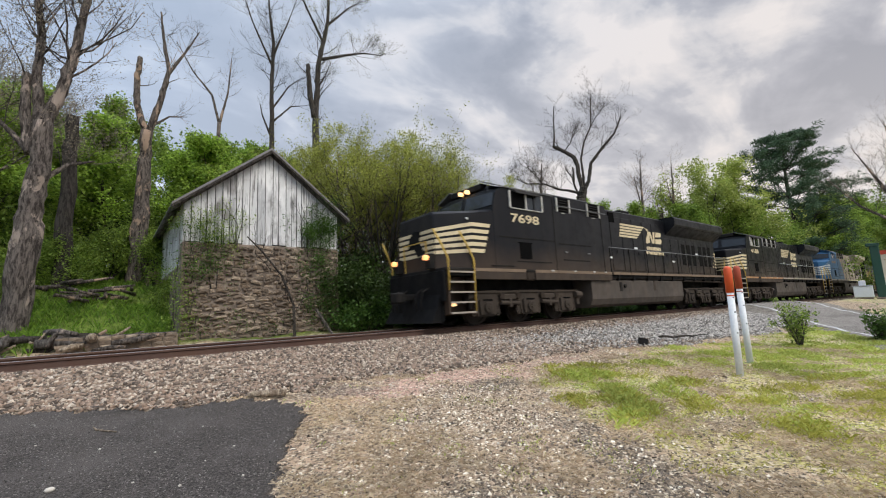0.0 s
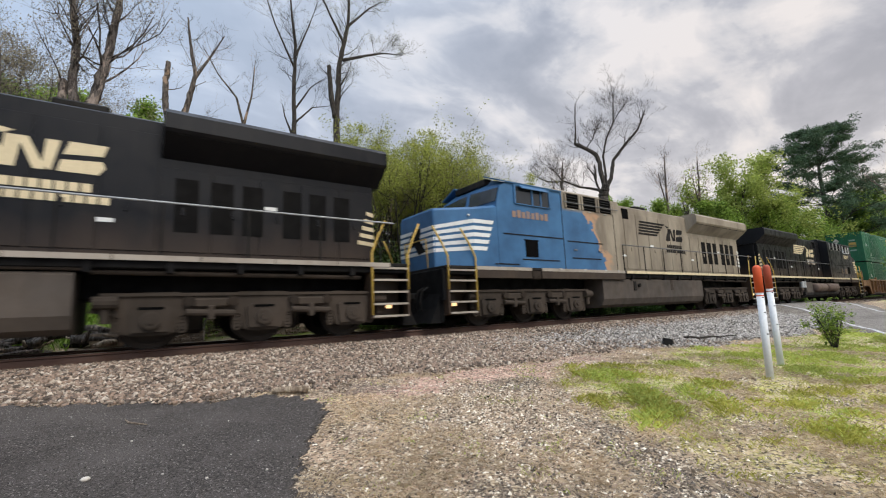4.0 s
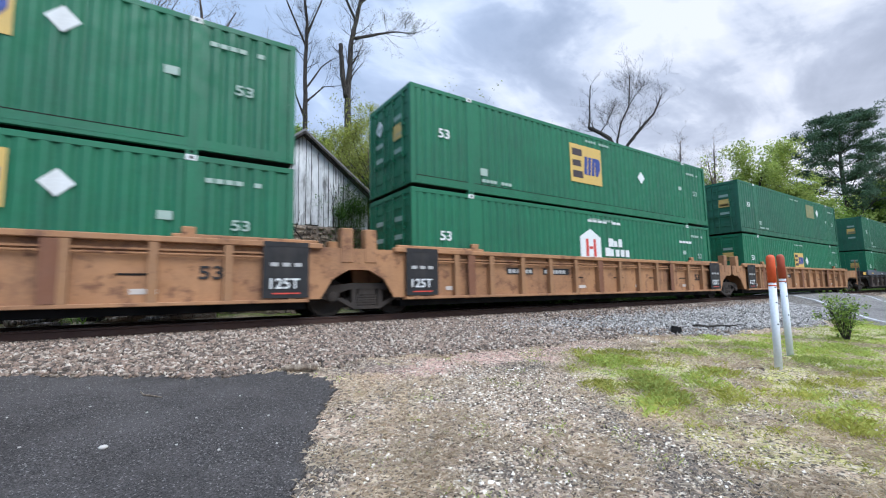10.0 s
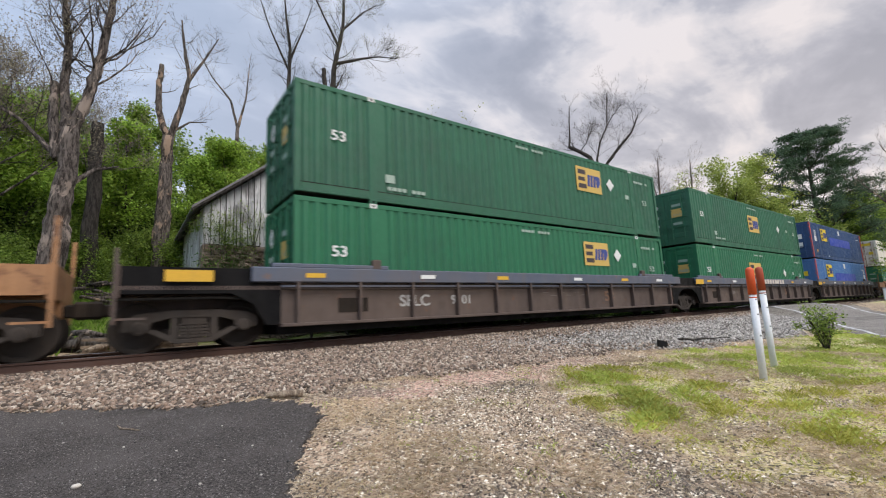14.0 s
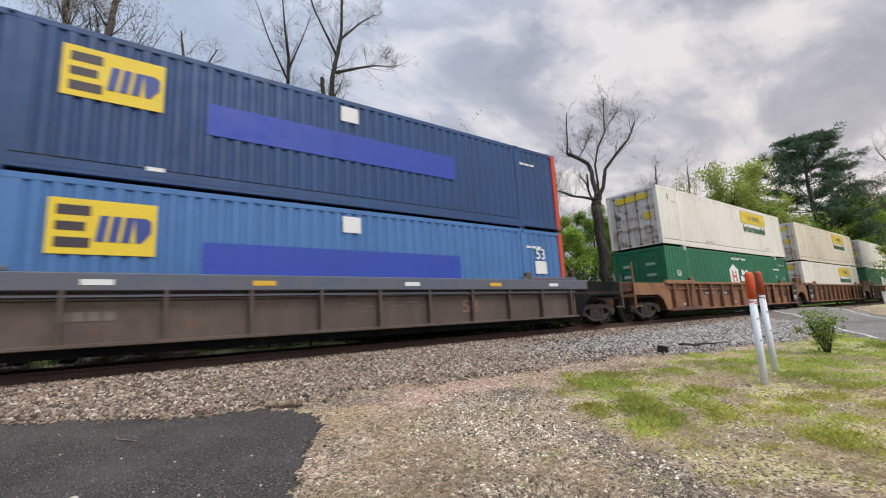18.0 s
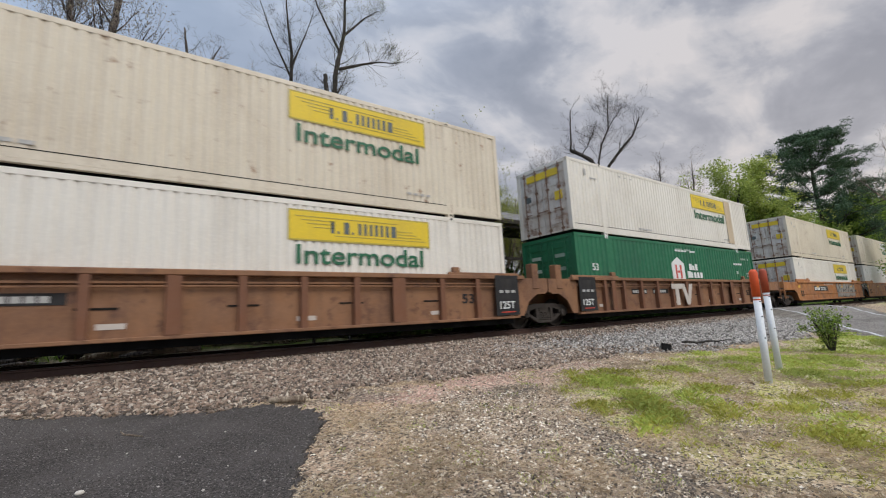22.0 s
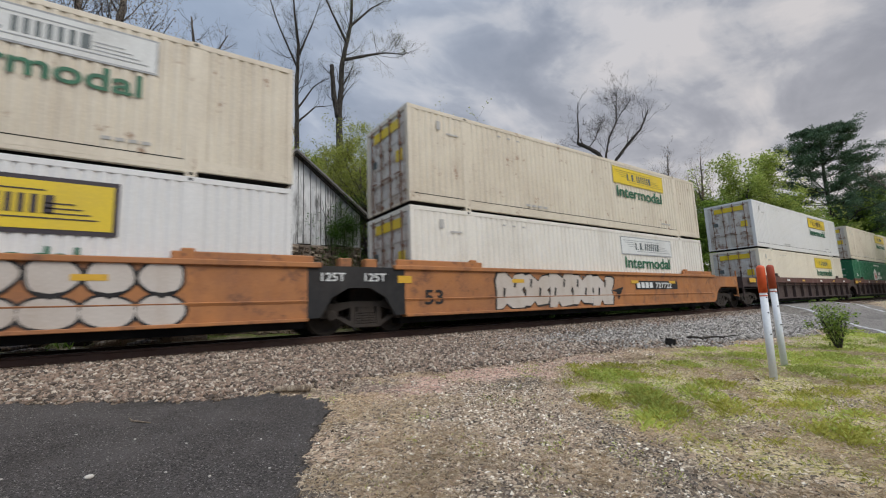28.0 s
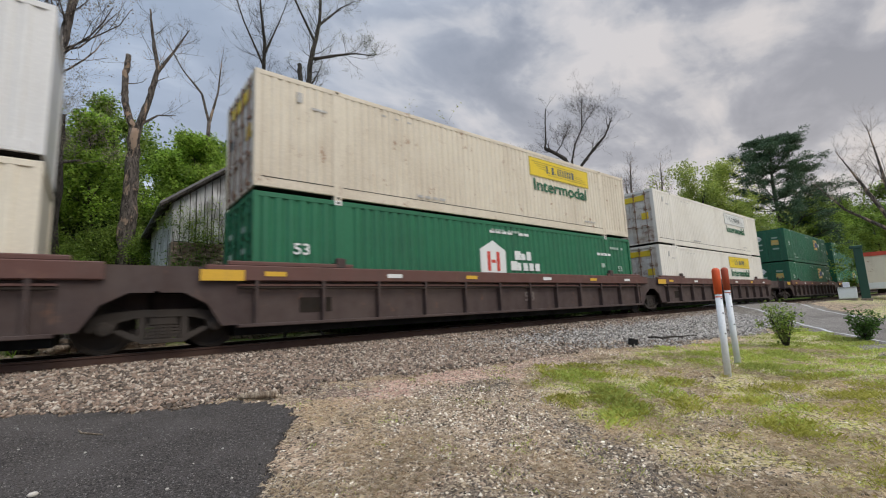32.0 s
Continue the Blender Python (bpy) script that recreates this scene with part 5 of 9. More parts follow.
        for d in (-1.95, 0, 1.95):
            wheelset(t, c + d, 0.53, 1 if s < 0 else -1)
            part("traction_motor", cached("traction_motor", lambda: Mesh().box(0.12, 1.0, -0.58, 0.58, 0.24, 0.92, 0.08).box(-0.28, 0.16, 0.3, 0.56, 0.2, 0.86, 0.06), "sooty"), "", t).matrix_basis = pose(c + d - 0.05, 0, 0)
    # lamps
    if lit:
        for k in (-0.17, 0.17):
            part("headlight", Mesh().tube([(0.04, k, 4.47), (0.18, k, 4.47)], 0.07, 14), "head_lamp", L, "lit warm headlight")
        for k in (-0.86, 0.86):
            d = part("ditch_light", Mesh().tube([(-2.32, k, 2.03), (-2.20, k, 2.03)], 0.078, 14), "ditch_lamp", L, "lit amber ditch light")
            part("lamp_bracket", Mesh().box(-2.2, -2.02, k - 0.13, k + 0.13, 1.70, 2.15, 0.02), "sooty", d)
    for u in (-1.7, 18.75):
        part("step_light", Mesh().box(u - 0.07, u + 0.07, s * 1.36 - 0.03, s * 1.36 + 0.03, 0.60, 0.68, 0.01), "step_lamp", L)
    part("front_handrail", Mesh().tube([(-2.0, -0.6, 1.7), (-2.06, -0.6, 2.55), (-2.06, 0.6, 2.55), (-2.0, 0.6, 1.7)], 0.02, 6), "handrail_yellow", L)
    part("snow_plough", Mesh().add([(-2.08, -1.28, 0.2), (-2.08, 1.28, 0.2), (-2.42, 0, 0.14), (-2.04, -1.28, 0.9), (-2.04, 1.28, 0.9), (-2.2, 0, 1.0), (-1.98, -1.28, 0.2), (-1.98, 1.28, 0.2), (-1.98, -1.28, 0.9), (-1.98, 1.28, 0.9)], [(0, 2, 5, 3), (2, 1, 4, 5), (0, 3, 8, 6), (1, 7, 9, 4), (3, 5, 4, 9, 8), (0, 6, 7, 1, 2), (6, 8, 9, 7)]), "pilot_black", L)
    return on_train(L, x, s > 0)


locomotive(9.46, "7698", "black", lit=True)
locomotive(31.9, "4186", "black")
locomotive(54.36, "", "blue")
locomotive(94.4, "8031", "black", side=1)

# ---- containers ----
CL, CW, CH = 16.15, 2.59, 2.875


def side_sheet(k, pitch):
    """One corrugated flank between the rails, wave by wave, with smooth bands at the lifting posts."""
    m = Mesh()
    pts = []
    x, dep = 0.1, 0.038 if pitch > 0.25 else 0.026
    out, inn = k * (CW / 2 - 0.004), k * (CW / 2 - 0.004 - dep)
    while x < CL - 0.1 - pitch:
        if abs(x - 1.98) < pitch * 0.7 or abs(x - (CL - 1.98)) < pitch * 0.7:
            pts += [(x, out), (x + pitch, out)]
        else:
            pts += [(x, inn), (x + pitch * 0.22, inn), (x + pitch * 0.40, out), (x + pitch * 0.82, out), (x + pitch, inn)]
        x += pitch
    pts.append((CL - 0.1, inn))
    th = k * -0.02
    v, f = [], []
    for (a, b) in pts:
        v += [(a, b, 0.16), (a, b, CH - 0.11)]
    for i in range(len(pts) - 1):
        f.append((2 * i, 2 * i + 2, 2 * i + 3, 2 * i + 1))
    return m.add(v, f)


def container_frame():
    m = Mesh()
    w = CW / 2
    for k in (-1, 1):
        a, b = min(k * w, k * (w - 0.09)), max(k * w, k * (w - 0.09))
        m.box(1.9, CL - 1.9, a, b, 0.08, 0.17, 0.01).box(0, 1.92, a, b, 0.115, 0.17, 0.01).box(CL - 1.92, CL, a, b, 0.115, 0.17, 0.01).box(0, CL, a, b, CH - 0.12, CH, 0.01)
        for x0, x1 in ((0, 0.14), (CL - 0.14, CL)):
            m.box(x0, x1, min(k * w, k * (w - 0.16)), max(k * w, k * (w - 0.16)), 0.16, CH - 0.12)
    m.box(0, 0.1, -w, w, 0.115, 0.17).box(CL - 0.1, CL, -w, w, 0.115, 0.17).box(0, 0.1, -w, w, CH - 0.13, CH).box(CL - 0.1, CL, -w, w, CH - 0.13, CH)
    return m


def lifting_post(k):
    m = Mesh()
    w = CW / 2 + 0.004
    m.box(-0.09, 0.09, min(k * w, k * (w - 0.1)), max(k * w, k * (w - 0.1)), 0.0, CH, 0.006)
    return m


def casting(k):
    """One lifting casting on a flank."""
    w = CW / 2 + 0.012
    return Mesh().box(-0.10, 0.10, min(k * w, k * (w - 0.17)), max(k * w, k * (w - 0.17)), 0, 0.122, 0.008)


def casting_hole(k):
    w = CW / 2 + 0.014
    return Mesh().box(-0.035, 0.035, min(k * w, k * (w - 0.05)), max(k * w, k * (w - 0.05)), 0.034, 0.089)


def door_leaf(k):
    m = Mesh().box(0.03, 0.07, min(0.01 * k, 1.13 * k), max(0.01 * k, 1.13 * k), 0.16, CH - 0.14)
    for z in (0.45, 0.95, 1.45, 1.95, 2.4):
        m.box(0.012, 0.03, min(0.06 * k, 1.08 * k), max(0.06 * k, 1.08 * k), z, z + 0.22, 0.008)
    return m


def lock_rods(k):
    m = Mesh()
    for y in (0.28, 0.86):
        m.tube([(-0.02, k * y, 0.1), (-0.02, k * y, CH - 0.08)], 0.02, 8)
        for z in (0.2, 0.9, 1.8, 2.6):
            m.box(-0.035, 0.02, k * y - 0.06, k * y + 0.06, z, z + 0.07)
        m.box(-0.05, -0.03, min(k * y, k * (y - 0.3)), max(k * y, k * (y - 0.3)), 1.0, 1.04)
    return m


def panel_on(parent, name, x0, x1, z0, z1, mat, label="", lift=0.006, y=None):
    y = -CW / 2 - 0.004 if y is None else y
    return part(name, cached((name, round(x1 - x0, 3), round(z1 - z0, 3), lift), lambda: Mesh().box(0, x1 - x0, -lift, 0.0, 0, z1 - z0), mat), "", parent, label), pose(x0, y, z0)


def sheet(parent, name, x0, x1, z0, z1, mat, label="", lift=0.006, y=None):
    o, m = panel_on(parent, name, x0, x1, z0, z1, mat, label, lift, y)
    o.matrix_basis = m
    return o


def shape_on(parent, name, poly, mat, lift=0.01, y=None, label=""):
    y = -CW / 2 - 0.004 if y is None else y
    return part(name, Mesh().prism(poly, y - lift, y), mat, parent, label)


def words_on(parent, s, x, z, size, mat, label="", y=None, wide=1.0):
    o = part("lettering", letters(s, size, mat), "", parent, label)
    o.matrix_basis = pose(x, (-CW / 2 - 0.004 if y is None else y) - 0.012, z)
    o.scale = (wide, 1, 1)
    return o


def diamond(parent, x, z, r, mat="white_mark"):
    shape_on(parent, "diamond_placard", [(x - r, z), (x, z - r), (x + r, z), (x, z + r)], mat)


def pseudo_line(parent, x, z, n, w, h, gap, mat, name="marking_bar"):
    """A line of small writing that cannot be read: short bars, broken into words."""
    for i in range(n):
        if i % 5 != 4:
            sheet(parent, name, x + i * (w + gap), x + i * (w + gap) + w, z, z + h * 0.8, mat)


def square_emblem(parent, x, z, w, h, ground="sign_yellow", faded=False):
    """A yellow panel with three dark bars and slanting blue blocks."""
    sheet(parent, "emblem_panel", x, x + w, z, z + h, ground, "yellow square emblem panel" if not faded else "faded emblem patch", 0.008)
    if faded:
        return
    y = -CW / 2 - 0.012
    P = lambda pts: [(x + a * w, z + b * h) for a, b in pts]
    for lo, hi_, end in ((0.12, 0.30, 0.38), (0.42, 0.58, 0.33), (0.70, 0.88, 0.37)):
        sheet(parent, "emblem_mark", x + 0.07 * w, x + end * w, z + lo * h, z + hi_ * h, "sign_brown", y=y)
    for a, b_ in ((0.42, 0.06), (0.54, 0.06), (0.66, 0.06)):
        shape_on(parent, "emblem_mark", P([(a, 0.24), (a + 0.085, 0.24), (a + 0.085 + b_ * 0.6, 0.72), (a + b_ * 0.6, 0.72)]), "sign_blue", y=y)
    shape_on(parent, "emblem_mark", P([(0.80, 0.24), (0.86, 0.24), (0.95, 0.44), (0.95, 0.66), (0.90, 0.72), (0.78, 0.72)]), "sign_blue", y=y)


def house_emblem(parent, x, z=1.28):
    """A white gabled shape with a red mark, and two rows of white blocks beside it."""
    shape_on(parent, "emblem_gable", [(x, z), (x + 1.15, z), (x + 1.15, z + 0.78), (x + 0.58, z + 1.08), (x, z + 0.78)], "white_mark", label="white house-shaped emblem")
    y = -CW / 2 - 0.014
    for a in (0.3, 0.72):
        sheet(parent, "emblem_mark", x + a, x + a + 0.14, z + 0.1, z + 0.72, "mark_red", y=y)
    sheet(parent, "emblem_mark", x + 0.48, x + 0.68, z + 0.36, z + 0.46, "mark_red", y=y)
    for i, w in enumerate((0.28, 0.22, 0.22)):
        sheet(parent, "emblem_block", x + 1.62 + i * 0.3, x + 1.62 + i * 0.3 + w, z + 0.50, z + 0.80 - 0.08 * (i == 1), "white_mark")
    for i, w in enumerate((0.3, 0.18, 0.22, 0.22, 0.24)):
        sheet(parent, "emblem_block", x + 1.4 + i * 0.31, x + 1.4 + i * 0.31 + w, z + 0.14, z + 0.40 + 0.05 * (i == 0), "white_mark")


def name_strokes(parent, x, z, h, mat, y):
    """A row of plain upright bars in place of a name."""
    u = x
    for w in (0.09, 0.05, 0.13, 0.05, 0.08, 0.08, 0.08, 0.08, 0.08, 0.09, 0.14):
        sheet(parent, "banner_mark", u, u + w, z, z + (h if w > 0.06 else 0.06), mat, y=y)
        u += w + (0.07 if w > 0.06 else 0.12)


def wing_lines(parent, x, z, w, h, mat, y):
    """Thin lines that sweep out from both ends of a name, and one above and below it."""
    for i in range(4):
        f = i / 3
        sheet(parent, "banner_line", x + 0.12 * w * f, x + 0.27 * w, z + h * (0.86 - 0.14 * i), z + h * (0.86 - 0.14 * i) + 0.022, mat, y=y)
        sheet(parent, "banner_line", x + 0.76 * w, x + w - 0.11 * w * f, z + h * (0.14 + 0.13 * i), z + h * (0.14 + 0.13 * i) + 0.022, mat, y=y)
    sheet(parent, "banner_line", x + 0.27 * w, x + 0.76 * w, z + h * 0.86, z + h * 0.86 + 0.022, mat, y=y)
    sheet(parent, "banner_line", x + 0.27 * w, x + 0.76 * w, z + h * 0.14, z + h * 0.14 + 0.022, mat, y=y)


def banner(parent, kind, x):
    """The banner with dark strokes and the word below it, as on the white boxes."""
    y = -CW / 2 - 0.012
    if kind in ("plain", "faded", "edged"):
        edge = {"plain": "banner_olive", "faded": "grey_frame", "edged": "sign_brown"}[kind]
        sheet(parent, "banner_frame", x - 0.04, x + 3.74, 1.94, 2.66, edge, lift=0.005)
        sheet(parent, "banner", x, x + 3.7, 1.98, 2.62, "white_mark" if kind == "faded" else "bright_yellow", "faded name banner" if kind == "faded" else "yellow name banner", 0.008)
        name_strokes(parent, x + 0.95, 2.15, 0.29, "text_grey" if kind != "edged" else "sign_brown", y)
        wing_lines(parent, x + 0.12, 2.0, 3.46, 0.58, edge, y)
        words_on(parent, "Intermodal", x + 0.1, 1.42, 0.62, "text_green", "green lettering", wide=1.25)
    elif kind == "framed":
        sheet(parent, "banner_frame", x - 0.08, x + 3.48, 1.58, 2.56, "sign_brown", "black-framed yellow banner")
        sheet(parent, "banner", x, x + 3.4, 1.66, 2.48, "bright_yellow", y=y)
        name_strokes(parent, x + 0.85, 1.92, 0.32, "sign_brown", y - 0.008)
        wing_lines(parent, x + 0.2, 1.74, 3.0, 0.66, "sign_brown", y - 0.008)
        words_on(parent, "Intermodal", x + 0.35, 1.02, 0.5, "text_green", "green lettering", wide=1.2)


def container(x, z, mat, label, pitch=0.28, ends="", marks=None, door=None):
    """A 53-foot box at x along the train, z over the rail, its doors at the -x end."""
    C = thing("container", label, "container", "containers of the train")
    fmat = ends or mat
    part("frame", cached("frame", container_frame, fmat if ends else mat), "", C)
    for k in (-1, 1):
        part("side_panel", cached(("side_panel", k, pitch), lambda: side_sheet(k, pitch), mat), "", C)
        d = part("door", cached(("door", k), lambda: door_leaf(k), door or mat), "", C)
        part("lock_rod", cached(("lock_rod", k), lambda: lock_rods(k), "rust_stencil" if mat in PALE else (door or mat)), "", d)
    part("roof", cached("roof", lambda: Mesh().box(0.05, CL - 0.05, -CW / 2 + 0.05, CW / 2 - 0.05, CH - 0.05, CH - 0.012), mat), "", C)
    part("floor", cached("floor", lambda: Mesh().box(0.05, CL - 0.05, -CW / 2 + 0.05, CW / 2 - 0.05, 0.10, 0.16), "sooty"), "", C)
    part("end_wall", cached("end_wall", lambda: Mesh().box(CL - 0.07, CL - 0.03, -CW / 2 + 0.05, CW / 2 - 0.05, 0.14, CH - 0.12), mat), "", C)
    for px_ in (1.98, CL - 1.98):
        for k in (-1, 1):
            o = part("lifting_post", cached(("lifting_post", k), lambda: lifting_post(k), mat), "", C)
            o.matrix_basis = pose(px_, 0, 0)
            for cz in (-0.004, CH - 0.118):
                o = part("corner_casting", cached(("corner_casting", k), lambda: casting(k), "white_mark" if cz > 1 and k < 0 and mat.startswith("green") else mat), "", C)
                o.matrix_basis = pose(px_, 0, cz)
                part("casting_hole", cached(("casting_hole", k), lambda: casting_hole(k), "dark_hole"), "", o)
    for k in (-1, 1):
        part("floor_seam", cached(("floor_seam", k), lambda: Mesh().box(0.16, 1.86, min(k * 1.298, k * 1.27), max(k * 1.298, k * 1.27), 0.332, 0.352).box(2.12, CL - 2.12, min(k * 1.298, k * 1.27), max(k * 1.298, k * 1.27), 0.332, 0.350), "sooty"), "", C)
        part("lower_panel", cached(("lower_panel", k), lambda: Mesh().box(0.15, CL - 0.15, min(k * 1.294, k * 1.25), max(k * 1.294, k * 1.25), 0.168, 0.332), mat), "", C)
    if marks:
        marks(C)
    on_train(C, x)
    TRAIN[-1] = (C, x, False, z)
    return C


def small_marks(C, ink="stencil"):
    """The stencils that every box carries: the size, placards, lines of tiny writing."""
    words_on(C, "53", 0.86, 1.5, 0.36, "white_mark", wide=1.15)
    words_on(C, "53", CL - 1.25, 1.42, 0.30, ink, wide=1.3)
    pseudo_line(C, CL - 1.72, 2.35, 6, 0.14, 0.12, 0.04, ink)
    pseudo_line(C, 2.4, 0.42, 8, 0.12, 0.12, 0.03, ink)
    sheet(C, "marking_bar", 2.35, 2.62, 0.62, 0.84, ink)
    sheet(C, "marking_bar", CL - 2.5, CL - 2.25, 1.55, 1.72, ink)
    pseudo_line(C, 7.3, 2.56, 9, 0.12, 0.1, 0.035, ink)
    for k in (-1, 1):
        for z in (1.1, 1.55, 2.05):
            part("door_label", cached(("door_label", k), lambda: Mesh().box(0.0, 0.012, min(0.35 * k, 0.8 * k), max(0.35 * k, 0.8 * k), 0, 0.13), ink), "", C).matrix_basis = pose(-0.004, 0, z)


def marks_square(px_=11.6, pz=1.25, w=1.48, h=0.98, faded=False, dx=0.62):
    def put(C):
        small_marks(C)
        square_emblem(C, px_, pz, w, h, "sign_yellow" if not faded else "faded_patch", faded)
        diamond(C, px_ + w + dx, pz + 0.5 * h, 0.25)
        part("door_sign", cached("door_sign", lambda: Mesh().box(0, 0.012, -0.85, -0.3, 0, 0.42), "sign_yellow"), "", C).matrix_basis = pose(-0.004, 0, 1.5)
        part("door_diamond", cached("door_diamond", lambda: Mesh().prism([(0.32, 0.25), (0.57, 0), (0.82, 0.25), (0.57, 0.5)], 0, 0.012, "x"), "white_mark"), "", C).matrix_basis = pose(-0.004, 0, 1.9)
    return put


def marks_house(C):
    small_marks(C)
    house_emblem(C, 6.72, 1.16)
    pseudo_line(C, 7.2, 2.5, 7, 0.24, 0.11, 0.04, "white_mark")
    pseudo_line(C, 13.4, 2.05, 4, 0.22, 0.12, 0.05, "white_mark")


def marks_blue(low):
    def put(C):
        words_on(C, "53", 0.87 if not low else 14.7, 1.9, 0.5, "white_mark", wide=0.95)
        sheet(C, "placard", 0.84 if not low else 14.65, 1.36 if not low else 15.2, 1.41, 1.83, "white_mark")
        square_emblem(C, 2.68, 1.52, 1.54, 0.98, "bright_yellow")
        sheet(C, "overpainted_patch", 5.0, 11.5, 1.25 if not low else 1.2, 1.95 if not low else 1.85, "royal_blue", "brighter blue overpainted stripe")
        sheet(C, "placard", 7.95, 8.42, 2.28, 2.68, "white_mark")
        pseudo_line(C, 14.3, 2.25, 3, 0.2, 0.09, 0.05, "white_mark")
        sheet(C, "marking_bar", 4.0, 4.3, 0.3, 0.38, "white_mark")
        sheet(C, "reflector", 1.05, 1.3, 0.55, 0.75, "reflector_yellow")
        for a in (0.0, CL - 0.2):
            for k in (-1, 1):
                y = k * (CW / 2 + 0.006)
                part("corner_post", cached(("corner_post", k), lambda: Mesh().box(0, 0.20, min(y, y - k * 0.1), max(y, y - k * 0.1), 0.1, CH - 0.02, 0.006), "box_red"), "", C, "red corner post").matrix_basis = pose(a, 0, 0)
        for k, zz in ((-0.75, 1.6), (-0.75, 0.95), (0.25, 1.6)):
            part("door_placard", cached("door_placard", lambda: Mesh().box(-0.012, 0, 0, 0.34, 0, 0.36), "white_mark" if not low else "bright_yellow"), "", C).matrix_basis = pose(0.0, k, zz)
    return put


def marks_white(kind, x=11.9, patch=False):
    def put(C):
        if patch:
            sheet(C, "repair_patch", 13.35, 14.05, 0.36, 2.72, "patch_tan", "tan primer patch on the flank", 0.003)
        banner(C, kind, x)
        pseudo_line(C, 4.4, 0.42, 5, 0.2, 0.09, 0.07, "faint_mark")
        pseudo_line(C, 3.3, 2.55, 3, 0.12, 0.06, 0.3, "faint_mark")
        sheet(C, "marking_bar", 1.3, 1.7, 2.2, 2.25, "faint_mark")
        sheet(C, "marking_bar", 0.95, 1.08, 2.3, 2.55, "faint_mark")
        pseudo_line(C, CL - 3.4, 0.5, 5, 0.14, 0.08, 0.06, "faint_mark")
        part("door_banner", cached("door_banner", lambda: Mesh().box(-0.012, 0, -0.85, 0.75, 0, 0.28), "bright_yellow"), "", C, "yellow banner across the doors").matrix_basis = pose(0.012, 0, 2.34)
        part("door_label", cached("door_label_yellow", lambda: Mesh().box(-0.012, 0, -0.95, -0.6, 0, 0.34), "bright_yellow"), "", C).matrix_basis = pose(0.012, 0, 1.35)
        part("door_label", cached("door_label_grey", lambda: Mesh().box(-0.01, 0, 0.6, 0.9, 0, 0.22), "text_grey"), "", C).matrix_basis = pose(0.012, 0, 1.55)
    return put


PALE = ("white_box", "white_clean", "cream_box", "cream_pale")
LOW, HIGH = 0.43, 3.305
G_ = "green corrugated container on a well car"
GG = "green corrugated container with a yellow emblem, stacked on another"
W_ = "white corrugated container with a yellow banner, stacked on another"
WL = "white corrugated container in a well car"
CARS = [  # x of the box, well style, lower box, upper box
    (100.40, "tan", ("green_box", G_, marks_square(10.12, 1.57)), ("green_box", GG, marks_square(10.05, 1.58, 1.48, 1.05))),
    (119.55, "tan", ("green_box", "green container with a white house emblem", marks_house), ("green_box", GG, marks_square(6.4, 1.0, 1.75, 1.38, dx=2.6))),
    (139.35, "tan", ("green_box", G_, marks_square(7.1, 1.22, 1.5, 0.9)), ("green_dull", "green container with a faded emblem patch", marks_square(10.0, 1.68, 1.48, 0.85, True))),
    (162.55, "slate", ("green_box", G_, marks_square(10.5, 1.56, 1.5, 0.88)), ("green_dull", GG, marks_square(10.45, 1.52, 1.55, 0.96))),
    (182.10, "slate", ("green_box", G_, marks_square(6.4, 1.1, 1.75, 1.05, dx=4.0)), ("green_dull", GG, marks_square(7.15, 1.15, 1.6, 1.0, dx=3.4))),
    (201.45, "slate", ("blue_pale", "pale blue container with red corner posts", marks_blue(True)), ("blue_box", "dark blue container with red corner posts", marks_blue(False))),
    (224.75, "rust", ("green_box", "green container with a white house emblem", marks_house), ("white_box", W_, marks_white("plain", 9.6))),
    (244.10, "rust", ("white_box", WL, marks_white("plain", 9.65)), ("cream_box", W_, marks_white("plain", 9.65))),
    (263.80, "rust", ("green_box", "green container with a white house emblem", marks_house), ("white_box", W_, marks_white("plain", 9.55, True))),
    (287.00, "orange", ("white_box", WL, marks_white("plain", 9.4)), ("cream_box", W_, marks_white("plain", 9.35))),
    (306.10, "orange", ("white_clean", "clean white container with a framed banner", marks_white("framed", 9.6)), ("cream_box", "soiled cream container with faded lettering", marks_white("faded", 9.8))),
    (325.30, "orange", ("white_box", WL, marks_white("faded", 9.55)), ("cream_box", W_, marks_white("plain", 9.45))),
    (348.40, "maroon", ("cream_pale", "pale cream corrugated container in a well car", marks_white("plain", 9.8)), ("white_clean", W_, marks_white("edged", 9.65))),
    (367.90, "maroon", ("green_box", "green container with a white house emblem", marks_house), ("cream_box", W_, marks_white("plain", 9.5))),
    (387.00, "maroon", ("white_box", WL, marks_white("plain", 9.6)), ("white_box", W_, marks_white("faded", 9.8))),
    (410.80, "maroon", ("green_dull", G_, marks_square(10.4, 1.55)), ("green_dull", GG, marks_square(10.4, 1.55))),
    (430.30, "maroon", ("green_box", G_, marks_square(10.4, 1.55)), ("green_dull", GG, marks_square(10.4, 1.55))),
    (449.80, "maroon", ("green_box", G_, marks_square(10.4, 1.55)), ("green_box", GG, marks_square(10.4, 1.55))),
]


